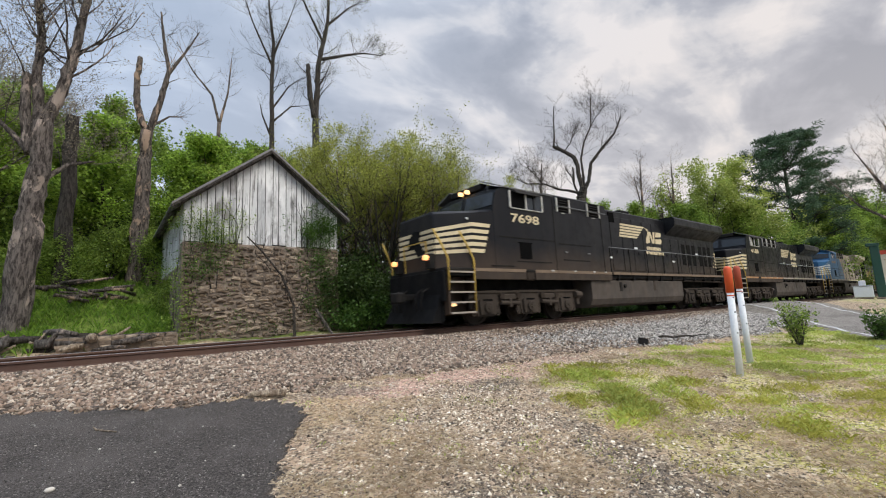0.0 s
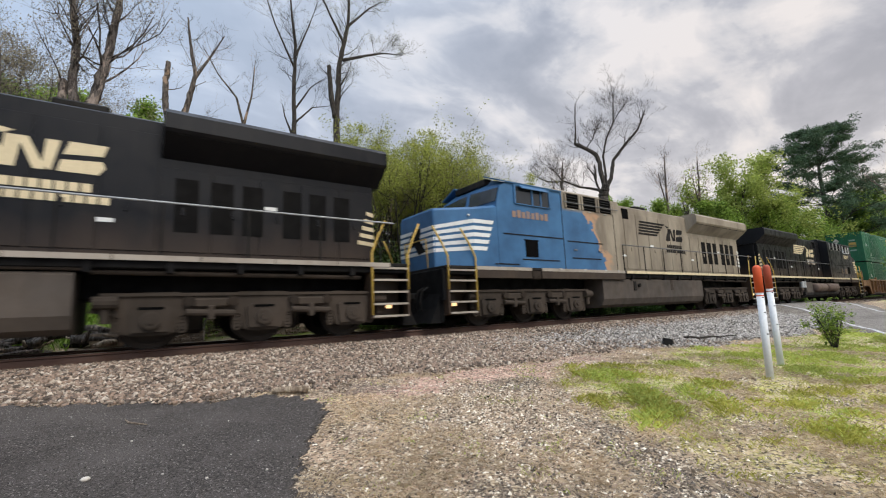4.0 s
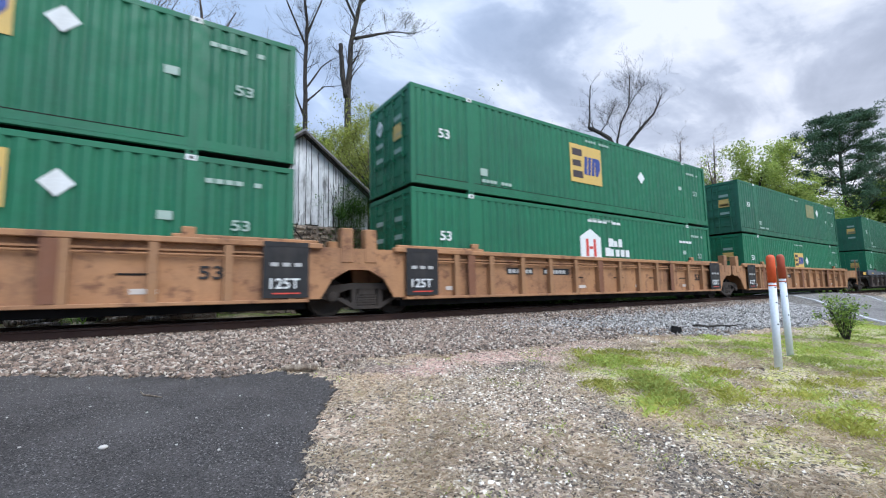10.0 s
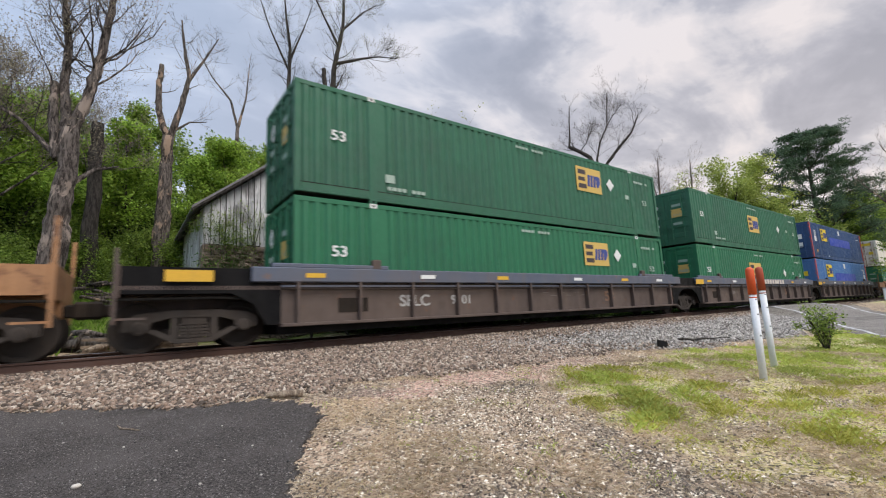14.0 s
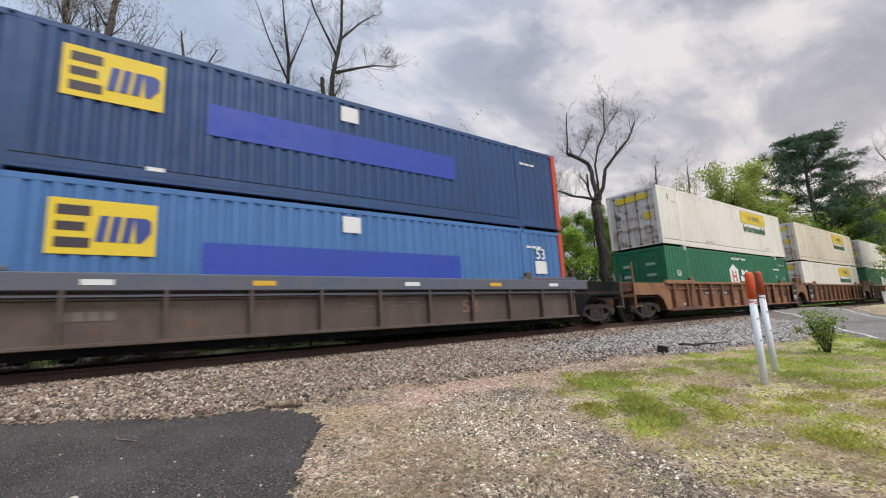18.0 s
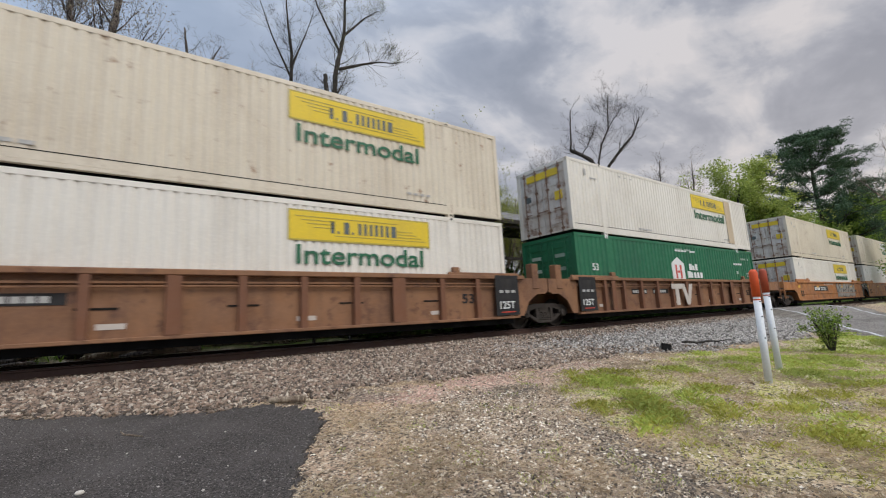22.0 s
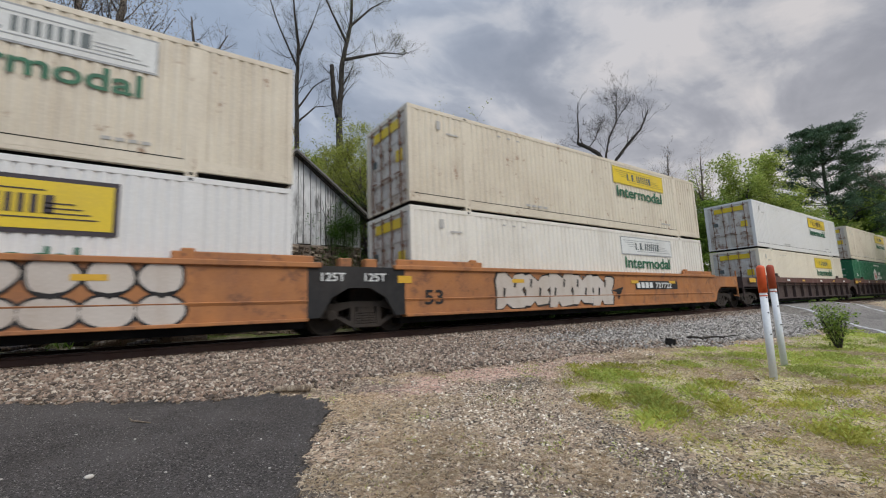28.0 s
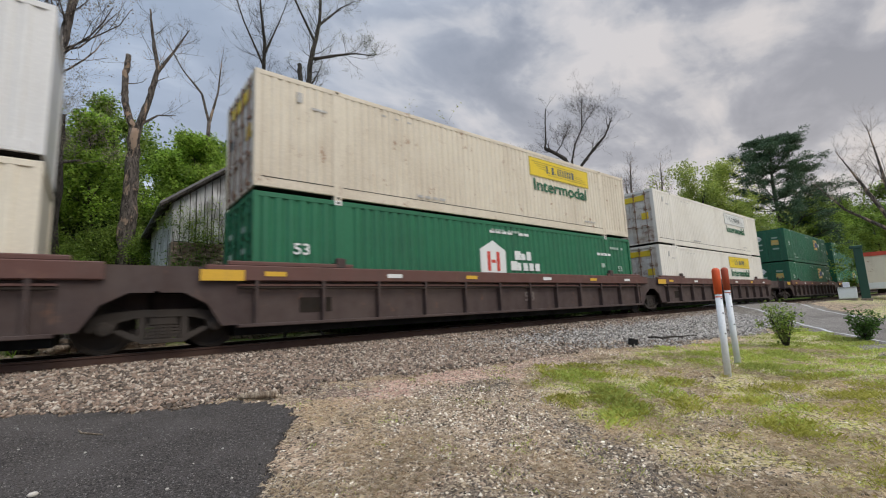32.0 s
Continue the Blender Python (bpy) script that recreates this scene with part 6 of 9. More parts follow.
def box_truck(r=0.46):
    """A freight truck's pair of cast side frames: open trusses with spring nests, and the bolster across; 1.78 m wheelbase."""
    m = Mesh()
    for s in (-1, 1):
        a, b = min(s * 0.98, s * 1.12), max(s * 0.98, s * 1.12)
        m.prism([(-1.14, 0.62), (-0.95, 0.72), (-0.4, 0.78), (0.4, 0.78), (0.95, 0.72), (1.14, 0.62), (1.14, 0.42), (1.04, 0.40), (0.74, 0.40), (0.70, 0.56), (0.4, 0.64), (-0.4, 0.64), (-0.70, 0.56), (-0.74, 0.40), (-1.04, 0.40), (-1.14, 0.42)], a, b)
        for k in (-1, 1):
            m.prism([(k * 0.78, 0.40), (k * 0.66, 0.44), (k * 0.30, 0.26), (k * 0.34, 0.16)], a, b)
            m.prism([(k * 0.40, 0.20), (k * 0.28, 0.20), (k * 0.28, 0.66), (k * 0.40, 0.66)], a, b)
            m.tube([(k * 0.89, s * 1.0, r), (k * 0.89, s * 1.17, r), (k * 0.89, s * 1.19, r)], [0.125, 0.125, 0.09], 16)
            m.tube([(k * 0.89, s * 1.19, r), (k * 0.89, s * 1.205, r)], 0.045, 8)
        m.box(-0.36, 0.36, a, b, 0.15, 0.23, 0.01)
        for x in (-0.18, 0.0, 0.18):
            for i in range(4):
                m.ring((x, s * 1.06, 0.28 + 0.06 * i), "y", 0.085, 0.05, 0.1, 10)
    m.box(-0.24, 0.24, -1.1, 1.1, 0.48, 0.74, 0.03)
    for k in (-1, 1):
        m.box(k * 0.42 - 0.05, k * 0.42 + 0.05, -0.9, 0.9, 0.30, 0.44, 0.02)
    return m


def freight_truck(parent, x):
    t = part("truck", cached("truck", box_truck, "truck_mid"), "", parent)
    t.matrix_basis = pose(x, 0, 0)
    for d in (-0.89, 0.89):
        wheelset(t, d, 0.46)
    return t


WELL = {"tan": ("well_tan", "well_tan", 1.17, 0.15, "tan ribbed steel well car, worn and rust-stained"), "rust": ("well_rust", "well_rust", 1.17, 0.15, "rust-brown ribbed steel well car with stencilled ends"),
        "slate": ("well_dark", "well_slate", 1.45, 0.06, "dark brown well car with a slate-blue top chord"), "maroon": ("well_maroon_side", "well_maroon", 1.45, 0.06, "dark maroon steel well car, dusty, with yellow reflectors"),
        "orange": ("well_orange", "well_orange", 0, 0, "smooth-sided orange well car with stains and graffiti")}


def well_unit(x, style, first, last, serial):
    side, chord, rib_step, rib_w, label = WELL[style]
    W = thing("well_car", label, "railway car", "well cars of the train")
    a, b = -0.30, 16.45
    smooth_side = style == "orange"
    # floor dropped low and near-black, to stand for the shade under the car
    part("well_floor", Mesh().box(a, b, -1.2, 1.2, 0.20, 0.42, 0.01), "pilot_black", W)
    for e in (a, b - 0.1):
        part("bulkhead", Mesh().box(e, e + 0.1, -1.38, 1.38, 0.40, 1.5, 0.01), side, W)
    for k in (-1, 1):
        y0 = k * (1.44 if smooth_side else 1.345)
        part("side_sill", Mesh().box(a, b, min(y0, y0 - k * 0.05), max(y0, y0 - k * 0.05), 0.40, 1.60), side, W)
        if style in ("slate", "maroon"):
            part("top_chord", Mesh().box(a - 0.6, b + 0.6, min(k * 1.30, k * 1.50), max(k * 1.30, k * 1.50), 1.30, 1.62, 0.02).box(a, b, min(k * 1.34, k * 1.44), max(k * 1.34, k * 1.44), 1.20, 1.24), chord, W)
        else:
            part("top_chord", Mesh().box(a - 0.3, b + 0.3, min(k * 1.32, k * 1.51), max(k * 1.32, k * 1.51), 1.53, 1.645, 0.015).box(a, b, min(k * 1.34, k * 1.42), max(k * 1.34, k * 1.42), 1.38, 1.42), chord, W)
        part("bottom_chord", Mesh().box(a, b, min(k * 1.30, k * 1.50), max(k * 1.30, k * 1.50), 0.36, 0.43, 0.01), side, W)
        if rib_step:
            n = int((b - a - 0.5) / rib_step)
            rib = cached(("rib", style, k), lambda: Mesh().prism([(-rib_w / 2, 0.42), (rib_w / 2, 0.42), (rib_w / 2, 1.56), (-rib_w / 2, 1.56)], min(k * 1.34, k * 1.495), max(k * 1.34, k * 1.495)), "rib_" + style)
            for i in range(n + 1):
                part("rib", rib, "", W).matrix_basis = pose(a + 0.35 + i * (b - a - 0.7) / n, 0, 0)
        for gx in (1.98, 14.17):
            part("container_guide", cached(("container_guide", k, style), lambda: Mesh().box(-0.12, 0.12, min(k * 1.32, k * 1.43), max(k * 1.32, k * 1.43), 1.62, 1.86, 0.02), side), "", W).matrix_basis = pose(gx, 0, 0)
        for g0, g1 in ((-0.5, 2.3), (13.9, 16.6)):
            part("end_guide", Mesh().box(g0, g1, min(k * 1.33, k * 1.42), max(k * 1.33, k * 1.42), 1.62, 1.80 if smooth_side else 1.72, 0.02), chord, W)
    # end structures over the trucks
    for e, end, X in ((-1, first, lambda u: a - u), (1, last, lambda u: b + u)):
        L = 2.85 if end else 1.45
        for k in (-1, 1):
            poly = [(X(0), 0.42), (X(0), 1.58), (X(L), 1.58), (X(L), 1.16), (X(L - 0.15), 1.08), (X(0.95), 1.08), (X(0.55), 0.86), (X(0.28), 0.42)]
            y = 1.44 if smooth_side else 1.40
            # slate cars: plate near-black, in place of the open, shaded end over the truck
            part("end_side", Mesh().prism(poly if e > 0 else poly[::-1], min(k * y, k * (y - 0.06)), max(k * y, k * (y - 0.06))), "panel_black" if smooth_side and not end else "pilot_black" if style == "slate" else side, W)
        part("end_platform", Mesh().box(min(X(0), X(L)), max(X(0), X(L)), -1.40, 1.40, 1.14, 1.24, 0.01).box(min(X(0), X(L)), max(X(0), X(L)), -0.4, 0.4, 0.7, 1.14, 0.03), "well_dark" if smooth_side else side, W)
        if end:
            part("coupler", Mesh().box(min(X(L), X(L + 0.55)), max(X(L), X(L + 0.55)), -0.12, 0.12, 0.72, 0.96, 0.03).box(min(X(L + 0.35), X(L + 0.62)), max(X(L + 0.35), X(L + 0.62)), -0.2, 0.2, 0.68, 1.02, 0.05), "dusty", W)
            part("end_sill", Mesh().box(min(X(L - 0.1), X(L)), max(X(L - 0.1), X(L)), -1.42, 1.42, 1.0, 1.62, 0.02), side, W)
            for k in (-1, 1):
                part("ladder", Mesh().box(min(X(L - 0.06), X(L)), max(X(L - 0.06), X(L)), k * 1.42 - 0.03, k * 1.42 + 0.03, 0.55, 2.4 if style in ("tan", "rust") else 1.9).box(min(X(L - 0.5), X(L)), max(X(L - 0.5), X(L)), k * 1.42 - 0.02, k * 1.42 + 0.02, 0.62, 0.66), side, W)
            freight_truck(W, X(1.55))
            part("brake_rod", Mesh().tube([(X(0.2), -1.3, 0.95), (X(1.2), -1.32, 1.0), (X(L), -1.34, 0.98)], 0.025, 6), "sooty", W)
        else:
            if style in ("tan", "rust", "orange"):
                for k in (-1, 1):
                    part("guide_post", Mesh().box(min(X(0.75), X(1.05)), max(X(0.75), X(1.05)), min(k * 1.15, k * 1.42), max(k * 1.15, k * 1.42), 1.24, 2.05 if style != "orange" else 1.78, 0.02), side, W)
            if e > 0:
                freight_truck(W, X(1.53))
                part("articulation", Mesh().tube([(X(0.5), 0, 0.85), (X(2.4), 0, 0.85)], 0.22, 12), "sooty", W)
    # marks on the seen flank
    ys = -1.46 if smooth_side else -1.50
    if style in ("tan", "rust"):
        for x0 in [-0.29] * (not first) + [15.5] * (not last):
            sheet(W, "stencil_panel", x0, x0 + 0.94, 0.46, 1.54, "panel_black", "black stencil panel", 0.012, y=ys)
            words_on(W, "125T", x0 + 0.08, 0.66, 0.30, "white_mark", "white stencil", y=ys - 0.012, wide=1.05)
            for i in range(3):
                sheet(W, "stencil_line", x0 + 0.15 + i * 0.24, x0 + 0.30 + i * 0.24, 1.12, 1.2, "faint_mark", y=ys - 0.012)
            sheet(W, "stencil_line", x0 + 0.2, x0 + 0.75, 0.54, 0.57, "mark_red", y=ys - 0.012)
            sheet(W, "chord_patch", x0, x0 + 0.94, 1.54, 1.64, "panel_black", y=-1.512)
        words_on(W, "53", 14.35, 0.86, 0.36, "panel_black", "black size stencil", y=-1.348, wide=1.3)
        part("brake_pipe", Mesh().tube([(a, -1.43, 1.33), (4.0, -1.435, 1.31), (9.0, -1.43, 1.33), (b, -1.435, 1.31)], 0.022, 6), side, W)
        for xx in (1.66, 7.4, 12.1):
            sheet(W, "stained_rib", xx, xx + 0.24, 0.44, 1.52, "rib_rust", "rust-darkened rib plate", 0.008, y=-1.498)
        for xx in (1.0, 6.4, 9.8, 13.3):
            sheet(W, "label_plate", xx, xx + 0.42, 0.58, 0.68, "graffiti_silver", y=-1.349)
        for i in range(2):
            sheet(W, "number_panel", 3.2 + i * 1.55, 4.3 + i * 1.7, 1.02, 1.22, "panel_black", y=-1.349)
            for j in range(6):
                sheet(W, "number_bar", 3.26 + i * 1.55 + j * 0.17, 3.39 + i * 1.55 + j * 0.17, 1.06, 1.17, "faint_mark", y=-1.356)
        for i in range(4):
            sheet(W, "stencil_line", 6.1 + i * 2.33, 6.7 + i * 2.33, 0.92, 0.96, "sooty", y=-1.349)
        if serial == 0:
            sheet(W, "lower_panel", -0.2, 2.4, 0.36, 0.52, "well_maroon", "dull red lower strip", y=-1.502)
    if style == "tan" and serial in (1, 2):
        for i in range(3):
            sheet(W, "emblem_block", 11.2 + i * 0.62, 11.65 + i * 0.62, 0.78, 1.25, "well_rust", y=-1.349)
    if style == "rust" and serial == 2:
        for x0, pts in ((5.95, [(0.35, 0.5), (0.65, 0.5), (0.65, 1.2), (0.95, 1.2), (0.95, 1.42), (0.05, 1.42), (0.05, 1.2), (0.35, 1.2)]), (6.85, [(0.4, 0.5), (0.65, 0.5), (1.05, 1.42), (0.75, 1.42), (0.53, 0.85), (0.3, 1.42), (0.0, 1.42)])):
            shape_on(W, "painted_letter", [(x0 + p, q) for p, q in pts], "graffiti_silver", 0.012, y=ys - 0.02, label="pale spray-painted shape")
    if style in ("slate", "maroon"):
        for i, xx in enumerate((0.2, 3.2, 5.9, 9.5, 12.4, 15.0)):
            sheet(W, "reflector", xx, xx + 0.45, 1.40, 1.50, "reflector_yellow" if i % 2 == 0 else "white_mark", y=-1.502)
        sheet(W, "reflector", -1.0 if not first else -2.4, -0.2 if not first else -1.6, 1.30, 1.52, "reflector_yellow", "large yellow reflector panel", y=-1.504)
        if style == "slate":
            if serial == 0:
                words_on(W, "SFLC", 2.62, 0.72, 0.40, "faint_mark", "pale reporting mark", y=-1.346, wide=1.1)
                words_on(W, "9101", 4.25, 0.74, 0.34, "faint_mark", "pale car number", y=-1.346, wide=1.1)
            else:
                pseudo_line(W, 2.9, 0.80, 4, 0.16, 0.2, 0.05, "faint_stencil")
            for i in range(6):
                sheet(W, "stencil_line", 8.0 + i * 0.4, 8.3 + i * 0.4, 1.0 - 0.1 * (i % 2), 1.02 - 0.1 * (i % 2), "faint_stencil", y=-1.349)
        if style == "slate":
            words_on(W, "53", 11.4, 0.68, 0.5, "rust_stencil", "faded rust size stencil", y=-1.346, wide=1.3)
        else:
            words_on(W, "53", 8.6, 0.72, 0.42, "faint_stencil", "faint pale size stencil", y=-1.346, wide=1.3)
        pipe_z = 1.16
        part("brake_pipe", Mesh().tube([(a, -1.47, pipe_z), (a + 5, -1.475, pipe_z - 0.02), (a + 9, -1.47, pipe_z), (b, -1.47, pipe_z - 0.01)], 0.022, 6), "dusty", W)
        sheet(W, "stain_patch", 1.0, 1.75, 0.62, 0.95, "dusty", y=-1.349)
        for q in W.children:
            if q.name.startswith("marking_bar"):
                q.matrix_basis = pose(q.matrix_basis.translation.x, -1.350, q.matrix_basis.translation.z)
    if style == "slate" and serial == 1:
        for i in range(13):
            sheet(W, "graffiti_bar", 5.6 + i * 0.42, 5.9 + i * 0.42, 1.34, 1.58, "graffiti_silver", y=-1.504)
    if style == "orange":
        words_on(W, "53", -0.15 if serial == 0 else 0.25, 0.66, 0.52, "panel_black", "black size stencil", y=-1.442, wide=1.25)
        sheet(W, "reflector", -0.5, -0.1, 1.2, 1.38, "reflector_yellow", y=-1.446)
        for x0 in [a - 1.3] * (not first) + [b + 0.1] * (not last):
            words_on(W, "125T", x0 + 0.15, 1.24, 0.27, "white_mark", "white stencil on the black end panel", y=-1.442, wide=1.1)
        part("fold_line", Mesh().prism([(-1.442, 0.74), (-1.468, 0.80), (-1.442, 0.82)], a, b, "x"), side, W)
        for xx in (3.4, 9.7, 12.5):
            sheet(W, "reflector", xx, xx + 0.5, 1.22, 1.33, "reflector_yellow", y=-1.460)
        for i in range(14):
            sheet(W, "scrawl", 5.4 + 0.17 * i, 5.52 + 0.17 * i, 1.40 + 0.05 * (i % 2), 1.53 - 0.03 * (i % 3), "faint_stencil" if serial else "graffiti_silver", y=-1.442, lift=0.004)
        if serial != 1:
            nx = 2.85 if serial == 0 else 10.0
            sheet(W, "number_panel", nx, nx + 3.2, 0.98, 1.32, "panel_black", "dark number panel", 0.008, y=-1.442)
            for i in range(4):
                sheet(W, "number_bar", nx + 0.1 + i * 0.3, nx + 0.32 + i * 0.3, 1.04, 1.26, "white_mark", y=-1.450)
            words_on(W, "727722", nx + 1.42, 1.035, 0.31, "white_mark", y=-1.450, wide=1.35)
        if serial == 1:
            for i in range(3):
                sheet(W, "emblem_block", 6.75 + i * 0.8, 7.4 + i * 0.8, 0.8, 1.36, "well_maroon", y=-1.442)
            for i in range(5):
                cx0 = 10.75 + i * 0.76
                ring_ = [j * math.pi / 10 for j in range(20)]
                top = [(cx0 + (0.34 + 0.08 * math.sin(q)) * math.cos(q) * (1 + 0.10 * math.sin(3 * q + i)), 1.27 + 0.31 * math.sin(q)) for q in ring_]
                low = [(cx0 + 0.38 * math.cos(q), 0.68 + 0.27 * math.sin(q) * (1 + 0.08 * math.sin(2 * q + i))) for q in ring_]
                for shape, zc in ((top, 1.27), (low, 0.68)):
                    shape_on(W, "graffiti_outline", [(cx0 + (p - cx0) * 1.16, zc + (q - zc) * 1.16) for p, q in shape], "panel_black", 0.004, y=-1.446 - 0.0004 * i)
                    shape_on(W, "graffiti_shape", shape, "graffiti_silver", 0.009, y=-1.449 - 0.0004 * i, label="pale spray-painted blob")
                shape_on(W, "graffiti_wedge", [(cx0 - 0.28, 1.06), (cx0, 0.90), (cx0 + 0.28, 1.06), (cx0, 1.0)], "panel_black", 0.013, y=-1.452)
        if serial != 1:
            tone, gx, pitch, many = ("graffiti_silver", 2.7, 1.14, 5) if serial == 2 else ("graffiti_grey", 8.45, 1.05, 5)
            rg = random.Random(20 + serial)
            for i in range(many):
                x0, x1 = gx + i * pitch, gx + (i + 1.04) * pitch
                zl, zh, lean = 0.47 + 0.05 * (i % 2), 1.56 - 0.05 * ((i + 1) % 3), 0.16
                body = [(x0, zl), (x0 + 0.30 * pitch, zl - 0.03), (x0 + 0.42 * pitch, zl + 0.16), (x0 + 0.58 * pitch, zl), (x1 - 0.05, zl + 0.02), (x1 + 0.02, zl + 0.3), (x1 - 0.10, 0.98), (x1 + 0.06, 1.15), (x1 + 0.08, zh - 0.08), (x1 - 0.04, zh), (x0 + 0.60 * pitch + lean, zh - 0.04), (x0 + 0.45 * pitch + lean, zh - 0.20), (x0 + 0.34 * pitch, zh), (x0 + 0.10, zh - 0.02), (x0 + 0.02, zh - 0.25), (x0 + 0.10, 0.95)]
                body = [(p + rg.uniform(-0.05, 0.05), q + rg.uniform(-0.03, 0.03)) for p, q in body]
                mx, mz = (x0 + x1) / 2, (zl + zh) / 2
                shape_on(W, "graffiti_outline", [(mx + (p - mx) * 1.13, mz + (q - mz) * 1.12) for p, q in body], "panel_black", 0.004, y=-1.446 - 0.0004 * i)
                shape_on(W, "graffiti_shape", body, tone, 0.009, y=-1.449 - 0.0004 * i, label="pale spray-painted block shape")
                for k in range(2):
                    sx, sz = x0 + pitch * (0.28 + 0.36 * k) + rg.uniform(-0.05, 0.05), 0.82 + 0.28 * ((i + k) % 2)
                    shape_on(W, "graffiti_stroke", [(sx, sz), (sx + 0.07, sz - 0.03), (sx + 0.12, sz + 0.22), (sx + 0.05, sz + 0.26)], "panel_black", 0.013, y=-1.452)
            shape_on(W, "graffiti_tail", [(gx + many * pitch, 0.95), (gx + many * pitch + 0.75, 1.08), (gx + many * pitch + 0.42, 0.62), (gx + many * pitch + 0.3, 0.90)], "panel_black", 0.005, y=-1.446)
    on_train(W, x)
    return W


for i, (cx_, style, low_, high_) in enumerate(CARS):
    well_unit(cx_, style, i % 3 == 0, i % 3 == 2, i % 3)
    for (mat_, lab_, put_), z_ in ((low_, LOW), (high_, HIGH)):
        container(cx_, z_, mat_, lab_, 0.28 if mat_ not in PALE else 0.21, marks=put_, door="door_stained" if mat_ in PALE else None)


# ---- the barn across the track ----
def stone_block(seed):
    r = random.Random(seed)
    v = [(sx * 0.5 * r.uniform(0.86, 1.0), sy * 0.5, sz * 0.5 * r.uniform(0.82, 1.0)) for sz in (-1, 1) for sy in (-1, 1) for sx in (-1, 1)]
    m = Mesh().add(v, [(0, 2, 3, 1), (4, 5, 7, 6), (2, 6, 7, 3), (0, 4, 6, 2), (1, 3, 7, 5)])
    c = (r.uniform(-0.1, 0.1), -0.5 - r.uniform(0.1, 0.3), r.uniform(-0.1, 0.1))
    n = len(m.v)
    m.v.append(c)
    for a, b in ((0, 1), (1, 5), (5, 4), (4, 0)):
        m.f.append((a, b, n))
    return m


def barn_stone_mat():
    m, nt, b = shader("barn_fieldstone", 0.95, 0.0, 0.15)
    oi = nt.nodes.new("ShaderNodeObjectInfo")
    n = nt.nodes.new("ShaderNodeValToRGB")
    for i, c in enumerate([(0.19, 0.14, 0.10), (0.26, 0.195, 0.14), (0.13, 0.10, 0.078), (0.37, 0.295, 0.22), (0.215, 0.165, 0.122)]):
        e = n.color_ramp.elements[i] if i < 2 else n.color_ramp.elements.new(0.5)
        e.position, e.color = i / 5, (*c, 1)
    nt.links.new(oi.outputs["Random"], n.inputs[0])
    col = mix(nt, n.outputs[0], (0.09, 0.08, 0.065), ramp(nt, tex(nt, 1.4, 6, 0.65), 0.0, 0.8, 0.45, 0.68))
    nt.links.new(col, b.inputs["Base Color"])
    bump(nt, b, tex(nt, 4, 6, 0.7), 0.6, 0.05)
    return m


M["fieldstone"] = barn_stone_mat()
M["mortar"] = plain("old_mortar", (0.20, 0.16, 0.125), 0.95, 0, 0.4, 5.0)


def board_mat():
    m, nt, b = shader("weathered_white_board", 0.9, 0.0, 0.2)
    oi = nt.nodes.new("ShaderNodeObjectInfo")
    col = mix(nt, (0.68, 0.68, 0.67), (0.45, 0.455, 0.46), oi.outputs["Random"])
    col = mix(nt, col, (0.80, 0.80, 0.79), ramp(nt, tex(nt, 1.1, 5, 0.6, (2, 2, 0.8)), 0.0, 0.8, 0.50, 0.64))
    col = mix(nt, col, (0.10, 0.096, 0.09), ramp(nt, tex(nt, 2.2, 7, 0.7, (5, 5, 0.45)), 0.0, 0.8, 0.52, 0.64))
    col = mix(nt, col, (0.17, 0.16, 0.15), ramp(nt, tex(nt, 0.8, 5, 0.6, (1.5, 1.5, 1.2)), 0.0, 0.7, 0.52, 0.64))
    nt.links.new(col, b.inputs["Base Color"])
    bump(nt, b, tex(nt, 6, 5, 0.6, (8, 8, 0.4)), 0.4, 0.01)
    return m


M["barn_board"] = board_mat()
M["roofing"] = paint("old_metal_roofing", (0.16, 0.155, 0.155), (0.09, 0.07, 0.055), 0.6, 0.6, streak=False, rust=(0.14, 0.07, 0.04))
M["old_wood"] = bark("old_grey_wood", (0.06, 0.052, 0.046), (0.16, 0.145, 0.13))
BX0, BX1, BY0, BY1 = 1.72, 6.78, 15.0, 21.5
BXM, EAVE, PEAK, BOARD = 4.26, 5.02, 7.28, 3.98


def roof_z(x):
    return PEAK - abs(x - BXM) * (PEAK - EAVE) / (BXM - 1.38)


